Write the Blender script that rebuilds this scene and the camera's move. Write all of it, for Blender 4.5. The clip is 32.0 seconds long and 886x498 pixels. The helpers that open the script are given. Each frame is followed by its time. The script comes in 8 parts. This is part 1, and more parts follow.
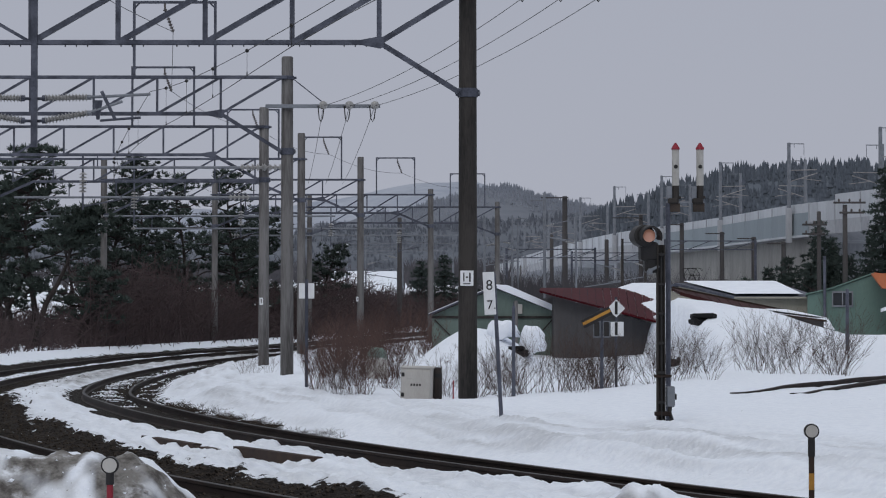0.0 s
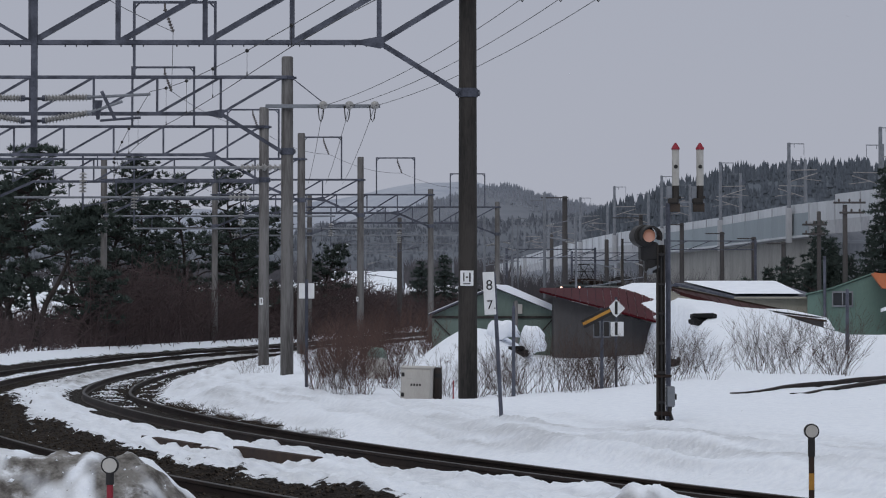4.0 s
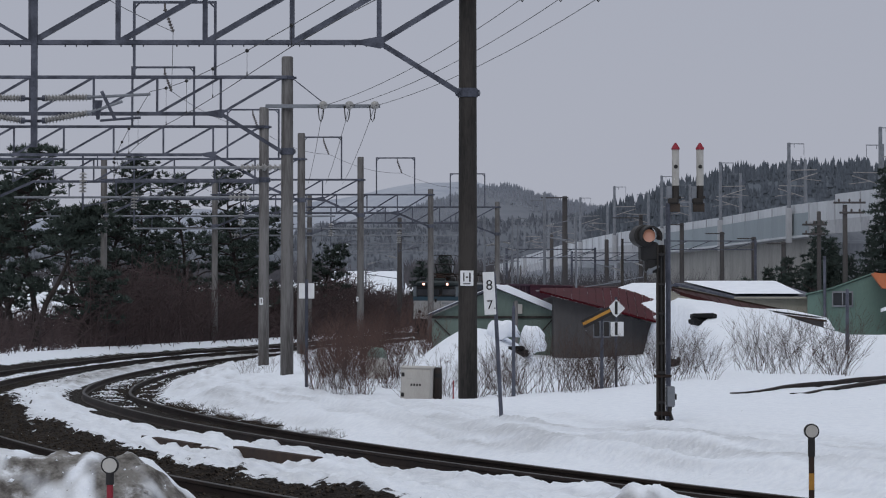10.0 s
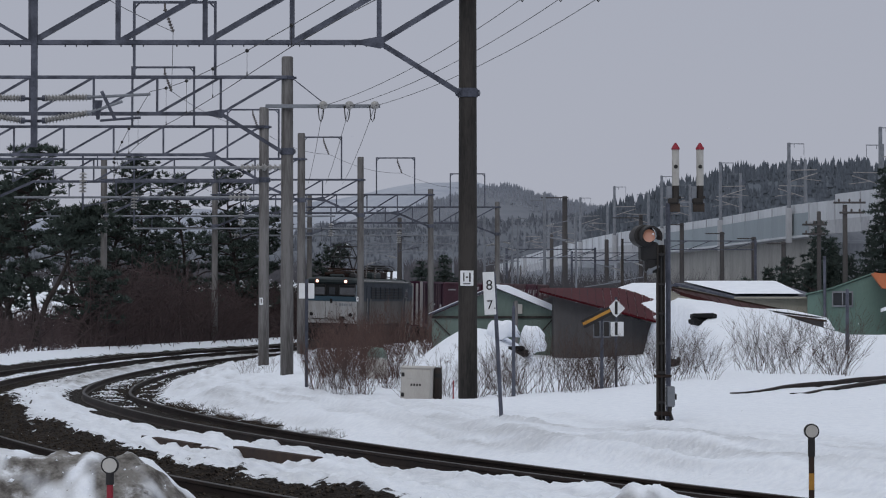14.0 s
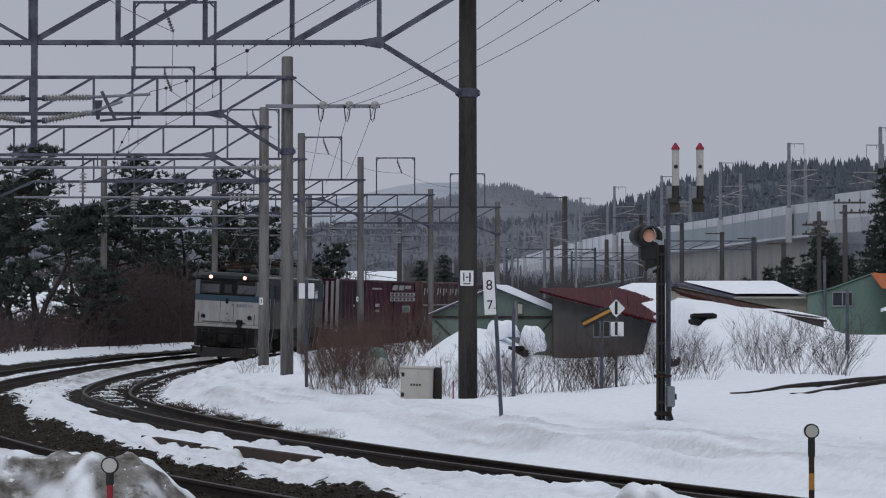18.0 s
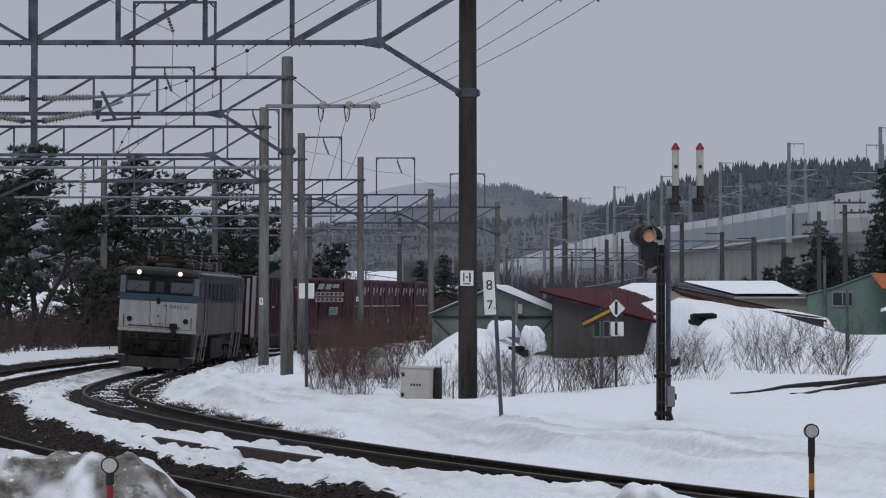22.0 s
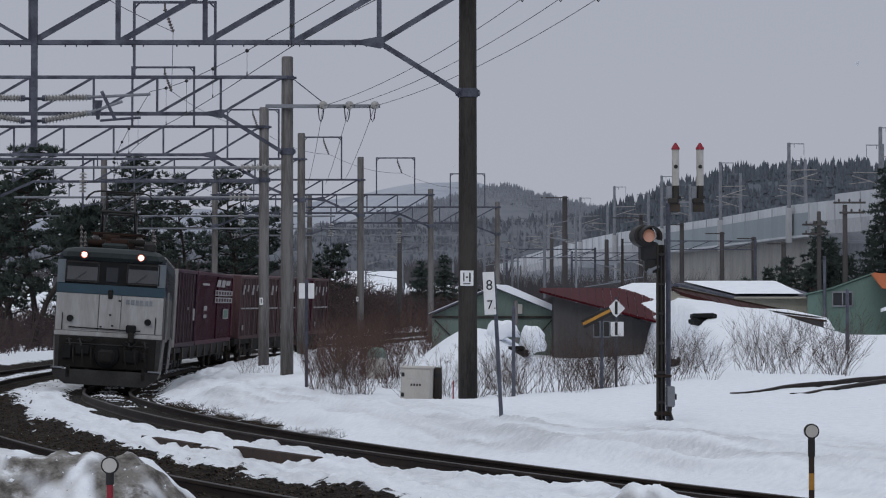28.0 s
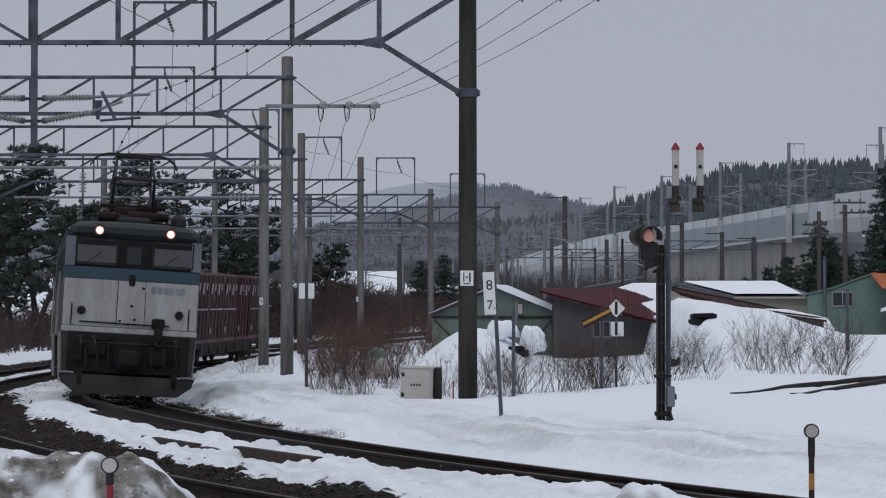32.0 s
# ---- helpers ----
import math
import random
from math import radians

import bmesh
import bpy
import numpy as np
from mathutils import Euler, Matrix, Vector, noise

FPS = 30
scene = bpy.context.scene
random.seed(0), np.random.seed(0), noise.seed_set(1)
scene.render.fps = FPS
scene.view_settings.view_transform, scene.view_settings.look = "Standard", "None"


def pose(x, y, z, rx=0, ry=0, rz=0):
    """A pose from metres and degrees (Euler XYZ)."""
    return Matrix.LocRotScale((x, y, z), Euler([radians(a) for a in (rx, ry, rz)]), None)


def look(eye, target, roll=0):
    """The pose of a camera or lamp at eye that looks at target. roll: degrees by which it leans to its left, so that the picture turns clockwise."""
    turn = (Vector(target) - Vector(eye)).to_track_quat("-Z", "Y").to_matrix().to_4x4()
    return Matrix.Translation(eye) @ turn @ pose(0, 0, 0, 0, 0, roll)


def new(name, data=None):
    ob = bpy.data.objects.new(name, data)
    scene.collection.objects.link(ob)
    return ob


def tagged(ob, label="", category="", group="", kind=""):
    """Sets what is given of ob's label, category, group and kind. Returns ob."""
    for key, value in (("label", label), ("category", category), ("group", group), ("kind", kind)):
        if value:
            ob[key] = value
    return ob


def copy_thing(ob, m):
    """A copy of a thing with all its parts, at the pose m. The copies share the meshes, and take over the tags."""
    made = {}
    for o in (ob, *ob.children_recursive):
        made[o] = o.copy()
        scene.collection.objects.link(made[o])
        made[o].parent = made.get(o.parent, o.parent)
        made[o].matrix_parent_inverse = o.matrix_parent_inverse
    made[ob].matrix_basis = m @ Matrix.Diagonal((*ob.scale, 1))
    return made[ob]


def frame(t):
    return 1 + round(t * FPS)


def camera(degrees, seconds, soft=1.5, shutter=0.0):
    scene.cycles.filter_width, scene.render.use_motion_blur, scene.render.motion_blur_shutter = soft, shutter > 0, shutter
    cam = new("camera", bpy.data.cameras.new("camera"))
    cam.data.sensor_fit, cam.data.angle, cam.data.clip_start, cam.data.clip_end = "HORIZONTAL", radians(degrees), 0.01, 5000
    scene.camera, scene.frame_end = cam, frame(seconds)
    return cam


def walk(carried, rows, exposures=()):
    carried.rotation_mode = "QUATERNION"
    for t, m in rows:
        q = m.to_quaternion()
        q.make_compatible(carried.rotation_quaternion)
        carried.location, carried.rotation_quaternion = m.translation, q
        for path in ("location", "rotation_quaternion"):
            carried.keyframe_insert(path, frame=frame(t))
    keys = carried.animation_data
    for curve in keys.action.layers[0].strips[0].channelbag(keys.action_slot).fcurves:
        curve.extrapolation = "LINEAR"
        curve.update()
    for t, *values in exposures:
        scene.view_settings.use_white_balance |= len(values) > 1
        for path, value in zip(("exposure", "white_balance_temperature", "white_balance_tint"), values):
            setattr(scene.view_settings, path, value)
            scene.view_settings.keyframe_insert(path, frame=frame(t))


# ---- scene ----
# ------------------------------------------------------------------ camera: stands still on a tripod
cam = camera(19.09, 32.0, soft=1.1)
EYE = (0.0, 0.0, 1.75)
walk(cam, [(0.0, pose(*EYE, 91.463, 0, 0)), (32.0, pose(*EYE, 91.463, 0, 0))])

# ------------------------------------------------------------------ light: overcast winter sky
SUN_ELEV, SUN_ROT = radians(38), radians(200)
world = bpy.data.worlds.new("overcast_sky")
scene.world = world
world.use_nodes = True
wn, wl = world.node_tree.nodes, world.node_tree.links
wn.clear()
w_out = wn.new("ShaderNodeOutputWorld")
w_sky = wn.new("ShaderNodeTexSky")
w_sky.sky_type, w_sky.sun_disc = "NISHITA", False
w_sky.sun_elevation, w_sky.sun_rotation = SUN_ELEV, SUN_ROT
w_sky.dust_density, w_sky.air_density = 4.0, 1.0
w_bg1 = wn.new("ShaderNodeBackground")
w_bg1.inputs[1].default_value = 0.05
wl.new(w_sky.outputs[0], w_bg1.inputs[0])
# the cloud deck: grey near the horizon, brighter towards the zenith
w_co = wn.new("ShaderNodeTexCoord")
w_sep = wn.new("ShaderNodeSeparateXYZ")
wl.new(w_co.outputs["Generated"], w_sep.inputs[0])
w_ramp = wn.new("ShaderNodeValToRGB")
cr = w_ramp.color_ramp
cr.elements[0].position, cr.elements[0].color = 0.0, (0.444, 0.466, 0.548, 1)
cr.elements[1].position, cr.elements[1].color = 1.0, (0.84, 0.89, 0.97, 1)
e = cr.elements.new(0.12)
e.color = (0.430, 0.452, 0.534, 1)
e = cr.elements.new(0.4)
e.color = (0.64, 0.68, 0.77, 1)
wl.new(w_sep.outputs[2], w_ramp.inputs[0])
w_ns = wn.new("ShaderNodeTexNoise")
w_ns.inputs["Scale"].default_value, w_ns.inputs["Detail"].default_value = 3.0, 3.0
w_mul = wn.new("ShaderNodeMixRGB")
w_mul.blend_type = "MULTIPLY"
w_mul.inputs[0].default_value = 0.10
wl.new(w_ramp.outputs[0], w_mul.inputs[1])
wl.new(w_ns.outputs[0], w_mul.inputs[2])
w_bg2 = wn.new("ShaderNodeBackground")
w_bg2.inputs[1].default_value = 1.0
wl.new(w_mul.outputs[0], w_bg2.inputs[0])
w_mix = wn.new("ShaderNodeMixShader")
w_mix.inputs[0].default_value = 0.92
wl.new(w_bg1.outputs[0], w_mix.inputs[1])
wl.new(w_bg2.outputs[0], w_mix.inputs[2])
wl.new(w_mix.outputs[0], w_out.inputs[0])
sun = new("sun", bpy.data.lights.new("sun", "SUN"))
sun.data.energy, sun.data.angle, sun.data.color = 0.5, radians(25), (1.0, 0.97, 0.93)
sun.matrix_world = look((-20, -40, 60), (0, 20, 0))

# ------------------------------------------------------------------ materials


def mat(name, c1, c2=None, rough=0.8, metal=0.0, scale=4.0, fine=40.0, bump=0.15, streak=1.0, spread=0.5, rand=0.0, emit=None, coat=0.0, spec=None):
    """A surface whose colour wanders between c1 and c2 at two scales, with fine relief. streak stretches the stains upright."""
    m = bpy.data.materials.new(name)
    m.use_nodes = True
    n, l = m.node_tree.nodes, m.node_tree.links
    b = n["Principled BSDF"]
    b.inputs["Roughness"].default_value, b.inputs["Metallic"].default_value = rough, metal
    b.inputs["Coat Weight"].default_value = coat
    b.inputs["Specular IOR Level"].default_value = spec if spec is not None else (0.5 if rough < 0.5 else 0.2)
    c2 = c2 or tuple(v * 0.7 for v in c1)
    co, mp = n.new("ShaderNodeTexCoord"), n.new("ShaderNodeMapping")
    mp.inputs["Scale"].default_value = (1, 1, 1 / streak)
    l.new(co.outputs["Object"], mp.inputs[0])
    big, small = n.new("ShaderNodeTexNoise"), n.new("ShaderNodeTexNoise")
    for t, s, d in ((big, scale, 4.0), (small, fine, 3.0)):
        t.inputs["Scale"].default_value, t.inputs["Detail"].default_value = s, d
        l.new(mp.outputs[0], t.inputs["Vector"])
    add = n.new("ShaderNodeMath")
    add.operation = "MULTIPLY_ADD"
    add.inputs[1].default_value = 0.45
    l.new(small.outputs[0], add.inputs[0])
    l.new(big.outputs[0], add.inputs[2])
    ramp = n.new("ShaderNodeMapRange")
    ramp.inputs["From Min"].default_value, ramp.inputs["From Max"].default_value = 0.725 - spread * 0.45, 0.725 + spread * 0.45
    l.new(add.outputs[0], ramp.inputs["Value"])
    mix = n.new("ShaderNodeMixRGB")
    mix.inputs[1].default_value, mix.inputs[2].default_value = (*c1, 1), (*c2, 1)
    l.new(ramp.outputs[0], mix.inputs[0])
    last = mix.outputs[0]
    if rand:
        inf, hsv, mr = n.new("ShaderNodeObjectInfo"), n.new("ShaderNodeHueSaturation"), n.new("ShaderNodeMapRange")
        mr.inputs["To Min"].default_value, mr.inputs["To Max"].default_value = 1 - rand, 1 + rand
        l.new(inf.outputs["Random"], mr.inputs["Value"])
        l.new(mr.outputs[0], hsv.inputs["Value"])
        l.new(last, hsv.inputs["Color"])
        last = hsv.outputs[0]
    l.new(last, b.inputs["Base Color"])
    if bump:
        bp = n.new("ShaderNodeBump")
        bp.inputs["Strength"].default_value, bp.inputs["Distance"].default_value = bump, 0.02
        l.new(add.outputs[0], bp.inputs["Height"])
        l.new(bp.outputs[0], b.inputs["Normal"])
    if emit:
        b.inputs["Emission Color"].default_value, b.inputs["Emission Strength"].default_value = (*emit[0], 1), emit[1]
    return m


def mat_ground():
    """Snow over dark ballast: where the sheet is marked bare, gravel shows through in patches; grime and painted shade
    grey the ploughed ridges.
    """
    m = bpy.data.materials.new("snow_and_ballast")
    m.use_nodes = True
    n, l = m.node_tree.nodes, m.node_tree.links
    b = n["Principled BSDF"]
    co = n.new("ShaderNodeTexCoord")
    bare, dirt_shade = n.new("ShaderNodeAttribute"), n.new("ShaderNodeAttribute")
    bare.attribute_name, dirt_shade.attribute_name = "bare", "dirt_shade"

    def noise_at(s, d, r=0.6):
        t = n.new("ShaderNodeTexNoise")
        t.inputs["Scale"].default_value, t.inputs["Detail"].default_value, t.inputs["Roughness"].default_value = s, d, r
        l.new(co.outputs["Object"], t.inputs["Vector"])
        return t.outputs[0]

    def math_of(op, a, c, d=None):
        t = n.new("ShaderNodeMath")
        t.operation = op
        for i, v in enumerate((a, c, d)):
            if v is None:
                continue
            if isinstance(v, (int, float)):
                t.inputs[i].default_value = v
            else:
                l.new(v, t.inputs[i])
        return t.outputs[0]

    def step_of(v, lo, hi):
        t = n.new("ShaderNodeMapRange")
        t.interpolation_type = "SMOOTHSTEP"
        t.inputs["From Min"].default_value, t.inputs["From Max"].default_value = lo, hi
        l.new(v, t.inputs["Value"])
        return t.outputs[0]

    def mix_of(f, a, c):
        t = n.new("ShaderNodeMixRGB")
        for i, v in enumerate((f, a, c)):
            if isinstance(v, tuple):
                t.inputs[i].default_value = (*v, 1)
            else:
                l.new(v, t.inputs[i])
        return t.outputs[0]

    patch = noise_at(4.2, 7.0, 0.7)
    lump = noise_at(9.0, 5.0)
    grit = noise_at(38.0, 4.0)
    mask = step_of(math_of("ADD", bare.outputs["Fac"], math_of("MULTIPLY_ADD", noise_at(2.9, 7.0, 0.72), 2.4, -1.2)), 0.46, 0.54)
    snow = mix_of(step_of(lump, 0.3, 0.75), (0.80, 0.83, 0.88), (0.72, 0.755, 0.82))
    soil_shade = mix_of(step_of(math_of("ADD", lump, math_of("MULTIPLY_ADD", grit, 0.5, -0.25)), 0.4, 0.75), (0.20, 0.19, 0.178), (0.080, 0.073, 0.068))
    snow = mix_of(math_of("MULTIPLY", dirt_shade.outputs["Fac"], step_of(math_of("ADD", patch, math_of("MULTIPLY_ADD", lump, 0.8, -0.4)), 0.10, 0.48)), snow, soil_shade)
    vor = n.new("ShaderNodeTexVoronoi")
    vor.inputs["Scale"].default_value = 14.0
    l.new(co.outputs["Object"], vor.inputs["Vector"])
    stone = mix_of(step_of(math_of("ADD", grit, math_of("MULTIPLY_ADD", patch, 0.7, -0.35)), 0.35, 0.75), (0.009, 0.0076, 0.0072), (0.042, 0.034, 0.028))
    l.new(mix_of(mask, snow, stone), b.inputs["Base Color"])
    b.inputs["Roughness"].default_value = 0.85
    b.inputs["Specular IOR Level"].default_value = 0.06
    h1 = math_of("MULTIPLY_ADD", lump, 1.0, math_of("MULTIPLY", grit, 0.25))
    h2 = math_of("MULTIPLY", vor.outputs["Distance"], mask)
    bp = n.new("ShaderNodeBump")
    bp.inputs["Strength"].default_value, bp.inputs["Distance"].default_value = 0.7, 0.06
    l.new(math_of("ADD", h1, h2), bp.inputs["Height"])
    l.new(bp.outputs[0], b.inputs["Normal"])
    return m


M_GROUND = mat_ground()
M_SNOW = mat("snow", (0.80, 0.83, 0.88), (0.72, 0.75, 0.81), 0.7, scale=1.5, fine=12, bump=0.4)
M_OLDSNOW = mat("dirty_old_snow", (0.3978, 0.3861, 0.3861), (0.1872, 0.1755, 0.1697), 0.85, scale=5, fine=30, bump=0.5)
M_CONC = mat("concrete_pole", (0.170, 0.164, 0.163), (0.070, 0.066, 0.065), 0.9, scale=3.0, fine=28, streak=9, spread=0.34, bump=0.2, rand=0.12)
M_DARKPOLE = mat("dark_painted_pole", (0.046, 0.041, 0.038), (0.015, 0.014, 0.0135), 0.75, scale=2.6, fine=34, streak=6, spread=0.36, bump=0.2)
M_FARPOLE = mat("weathered_timber_pole", (0.085, 0.080, 0.080), (0.048, 0.045, 0.046), 0.9, scale=1.5, fine=30, streak=7, bump=0.15)
M_STEEL = mat("galvanised_steel", (0.100, 0.107, 0.136), (0.044, 0.048, 0.064), 0.6, 0.15, scale=3.0, fine=30, spread=0.38, bump=0.08, rand=0.15)
M_STEEL_L = mat("pale_steel", (0.22, 0.235, 0.26), (0.14, 0.15, 0.17), 0.6, 0.2, scale=2.0, fine=20, bump=0.05)
M_WIRE = mat("wire", (0.07, 0.07, 0.075), (0.05, 0.05, 0.05), 0.6, 0.4, bump=0)
M_BLACK = mat("black_paint", (0.018, 0.018, 0.02), (0.03, 0.028, 0.027), 0.55, scale=3, bump=0.05)
M_PORC = mat("porcelain", (0.2880, 0.2840, 0.2760), (0.2080, 0.2040, 0.2000), 0.3, scale=6, bump=0)
M_PORC_D = mat("brown_porcelain", (0.10, 0.085, 0.08), (0.06, 0.05, 0.05), 0.35, scale=6, bump=0)
M_RAIL = mat("rusty_rail", (0.0340, 0.0225, 0.0187), (0.0153, 0.0112, 0.0101), 0.7, 0.3, scale=2, fine=30, bump=0.1)
M_HEAD = mat("rail_head", (0.055, 0.050, 0.049), (0.030, 0.027, 0.026), 0.6, 0.25, scale=2, fine=40, bump=0.05)
M_SLEEPER = mat("sleeper_wood", (0.030, 0.026, 0.023), (0.015, 0.0135, 0.0125), 0.9, scale=4, fine=40, bump=0.3)
M_RUSTWOOD = mat("old_brown_timber", (0.0542, 0.0351, 0.0268), (0.0255, 0.0191, 0.0173), 0.85, scale=3, fine=30, bump=0.3)
M_STONE = mat("ballast_stone", (0.060, 0.047, 0.036), (0.020, 0.016, 0.014), 0.9, scale=6, fine=40, bump=0.2)
M_TUBE = mat("white_tube_paint", (0.42, 0.41, 0.39), (0.34, 0.33, 0.31), 0.5, scale=6, fine=30, bump=0.03)
M_WHITE = mat("white_enamel", (0.74, 0.75, 0.77), (0.62, 0.63, 0.64), 0.45, scale=5, bump=0.03)
M_YELLOW = mat("yellow_paint", (0.44, 0.22, 0.045), (0.34, 0.17, 0.035), 0.5, scale=5, bump=0.03)
M_RED = mat("red_paint", (0.27, 0.026, 0.042), (0.19, 0.022, 0.032), 0.5, scale=8, bump=0.03)
M_BOX = mat("beige_cabinet_paint", (0.45, 0.435, 0.41), (0.36, 0.345, 0.325), 0.6, scale=3, streak=3, bump=0.05)
M_BARK = mat("pine_bark", (0.046, 0.038, 0.035), (0.021, 0.018, 0.0175), 0.95, scale=6, fine=30, streak=4, bump=0.6)
M_NEEDLE = mat("pine_needles", (0.062, 0.080, 0.068), (0.030, 0.042, 0.038), 0.85, scale=1.2, fine=8, bump=0, rand=0.2)
M_NEEDLE2 = mat("spruce_needles", (0.066, 0.088, 0.078), (0.038, 0.052, 0.048), 0.85, scale=1.2, fine=8, bump=0, rand=0.2)
M_TWIG = mat("bare_twigs", (0.080, 0.058, 0.051), (0.042, 0.032, 0.030), 0.9, scale=3, bump=0, rand=0.25)
M_TWIG_R = mat("red_brown_twigs", (0.0972, 0.0598, 0.0511), (0.0540, 0.0354, 0.0322), 0.9, scale=1.5, bump=0, rand=0.2)
M_THICKET = mat("dark_thicket_twigs", (0.085, 0.061, 0.061), (0.048, 0.036, 0.037), 0.95, scale=0.4, fine=3, bump=0)
M_GRASS = mat("dead_grass", (0.055, 0.040, 0.030), (0.028, 0.021, 0.017), 0.9, scale=3, bump=0)
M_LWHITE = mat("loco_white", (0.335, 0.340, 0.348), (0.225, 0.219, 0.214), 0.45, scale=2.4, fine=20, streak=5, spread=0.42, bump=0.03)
# lower sides: a much darker, slightly browner tone than the front's white
M_LSIDE = mat("dark_white_side", (0.105, 0.098, 0.093), (0.056, 0.050, 0.046), 0.7, scale=1.0, fine=14, streak=4, bump=0.03, spec=0.08)
M_LBLACK = mat("matt_black_surround", (0.011, 0.012, 0.013), (0.007, 0.007, 0.008), 0.8, bump=0)
M_LTEAL = mat("loco_blue_band", (0.0160, 0.0476, 0.0722), (0.0112, 0.0340, 0.0525), 0.45, scale=2, fine=14, bump=0.03)
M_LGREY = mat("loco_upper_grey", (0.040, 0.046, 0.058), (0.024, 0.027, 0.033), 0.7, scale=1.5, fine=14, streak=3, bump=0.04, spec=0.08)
M_LROOF = mat("loco_roof", (0.0221, 0.0306, 0.0323), (0.0136, 0.0187, 0.0204), 0.6, scale=2, fine=14, bump=0.08)
M_LUNDER = mat("grimy_underframe", (0.017, 0.015, 0.0145), (0.009, 0.0085, 0.0085), 0.8, scale=3, fine=20, bump=0.2)
M_LPLOW = mat("plow_steel", (0.042, 0.041, 0.042), (0.020, 0.0195, 0.020), 0.7, scale=2, fine=20, bump=0.15)
M_RUST = mat("rusty_roof_gear", (0.0288, 0.0144, 0.0101), (0.0115, 0.0077, 0.0067), 0.85, scale=4, fine=20, bump=0.2)
M_MAROON = mat("maroon_container_paint", (0.058, 0.013, 0.024), (0.038, 0.010, 0.018), 0.5, scale=1.2, fine=16, streak=4, bump=0.05, rand=0.25, spec=0.06)
M_CGREY = mat("faded_maroon_paint", (0.098, 0.060, 0.062), (0.058, 0.034, 0.036), 0.55, scale=1.2, fine=16, streak=4, bump=0.05, rand=0.2, spec=0.06)
M_CBLUE = mat("dark_purple_container_paint", (0.045, 0.017, 0.032), (0.030, 0.012, 0.022), 0.5, scale=1.2, fine=16, streak=4, bump=0.05, rand=0.2, spec=0.06)
M_CMARK = mat("white_marking", (0.3060, 0.2890, 0.2932), (0.2125, 0.1997, 0.2040), 0.6, scale=6, bump=0)
M_CBAR = mat("dull_bar_paint", (0.13, 0.095, 0.10), (0.085, 0.055, 0.06), 0.6, scale=2, fine=16, streak=4, bump=0)
M_INK = mat("dark_ink", (0.05, 0.02, 0.03), (0.04, 0.02, 0.025), 0.7, bump=0)
M_CEND = mat("pale_container_end", (0.30, 0.285, 0.28), (0.20, 0.19, 0.19), 0.6, scale=1.2, fine=16, streak=5, bump=0.05)
M_WHEEL = mat("wheel_steel", (0.075, 0.06, 0.052), (0.04, 0.034, 0.03), 0.7, 0.4, scale=5, bump=0.1)
M_LAMP = mat("lit_headlamp", (0.9, 0.85, 0.8), (0.9, 0.85, 0.8), 0.3, bump=0, emit=((1.0, 0.68, 0.52), 2.4))
M_STEP = mat("pale_step_paint", (0.24, 0.235, 0.23), (0.13, 0.125, 0.12), 0.6, scale=3, fine=18, streak=3, bump=0)
# glow for an added ring: the reddish halo round the lit lamps
M_HALO = mat("lamp_halo_ring", (0.4, 0.12, 0.08), (0.4, 0.12, 0.08), 0.4, bump=0, emit=((1.0, 0.20, 0.12), 0.35))
M_LENS_R = mat("dark_lens", (0.03, 0.012, 0.012), (0.02, 0.01, 0.01), 0.2, bump=0)
M_LENS = mat("amber_signal_lens", (0.50, 0.27, 0.20), (0.42, 0.22, 0.17), 0.3, scale=3, bump=0, emit=((0.9, 0.42, 0.28), 0.10))
M_GREEN = mat("green_siding", (0.150, 0.192, 0.172), (0.108, 0.142, 0.128), 0.7, scale=1.0, fine=12, streak=4, bump=0.08, spec=0.06)
M_GREEN2 = mat("bright_green_siding", (0.135, 0.205, 0.180), (0.105, 0.160, 0.140), 0.7, scale=0.8, fine=12, streak=3, bump=0.08, spec=0.06)
M_GREYWALL = mat("weathered_grey_boards", (0.0880, 0.0852, 0.0867), (0.0620, 0.0600, 0.0630), 0.9, scale=0.8, fine=14, streak=5, bump=0.2, rand=0.04, spec=0.06)
M_REDROOF = mat("red_sheet_roof", (0.0600, 0.0058, 0.0099), (0.0405, 0.0046, 0.0077), 0.7, 0.0, scale=0.8, fine=14, bump=0.05, rand=0.08, spec=0.06)
M_BROWNROOF = mat("brown_sheet_roof", (0.052, 0.019, 0.019), (0.034, 0.014, 0.014), 0.75, scale=0.8, fine=14, bump=0.05, rand=0.1, spec=0.06)
M_ORANGE = mat("orange_sheet_roof", (0.50, 0.16, 0.075), (0.40, 0.13, 0.06), 0.6, scale=1, fine=12, bump=0.05)
M_BEIGE = mat("beige_render", (0.36, 0.345, 0.295), (0.29, 0.275, 0.235), 0.85, scale=0.8, fine=14, streak=3, bump=0.1)
M_DKGLASS = mat("dark_window_glass", (0.03, 0.034, 0.04), (0.02, 0.022, 0.025), 0.15, scale=1, bump=0, spec=0.25)
M_CABGLASS = mat("cab_window_glass", (0.0490, 0.0525, 0.0595), (0.0350, 0.0364, 0.0420), 0.06, scale=1, bump=0, coat=0.6)
# concrete lightened to carry the haze over the distant viaduct
M_VIADUCT = mat("hazed_viaduct_concrete", (0.42, 0.43, 0.455), (0.30, 0.31, 0.33), 0.9, scale=0.25, fine=4, streak=3, bump=0.1)
M_BARRIER = mat("sound_barrier_panel", (0.52, 0.54, 0.57), (0.41, 0.43, 0.46), 0.8, scale=0.3, fine=4, streak=4, bump=0.05, rand=0.06)
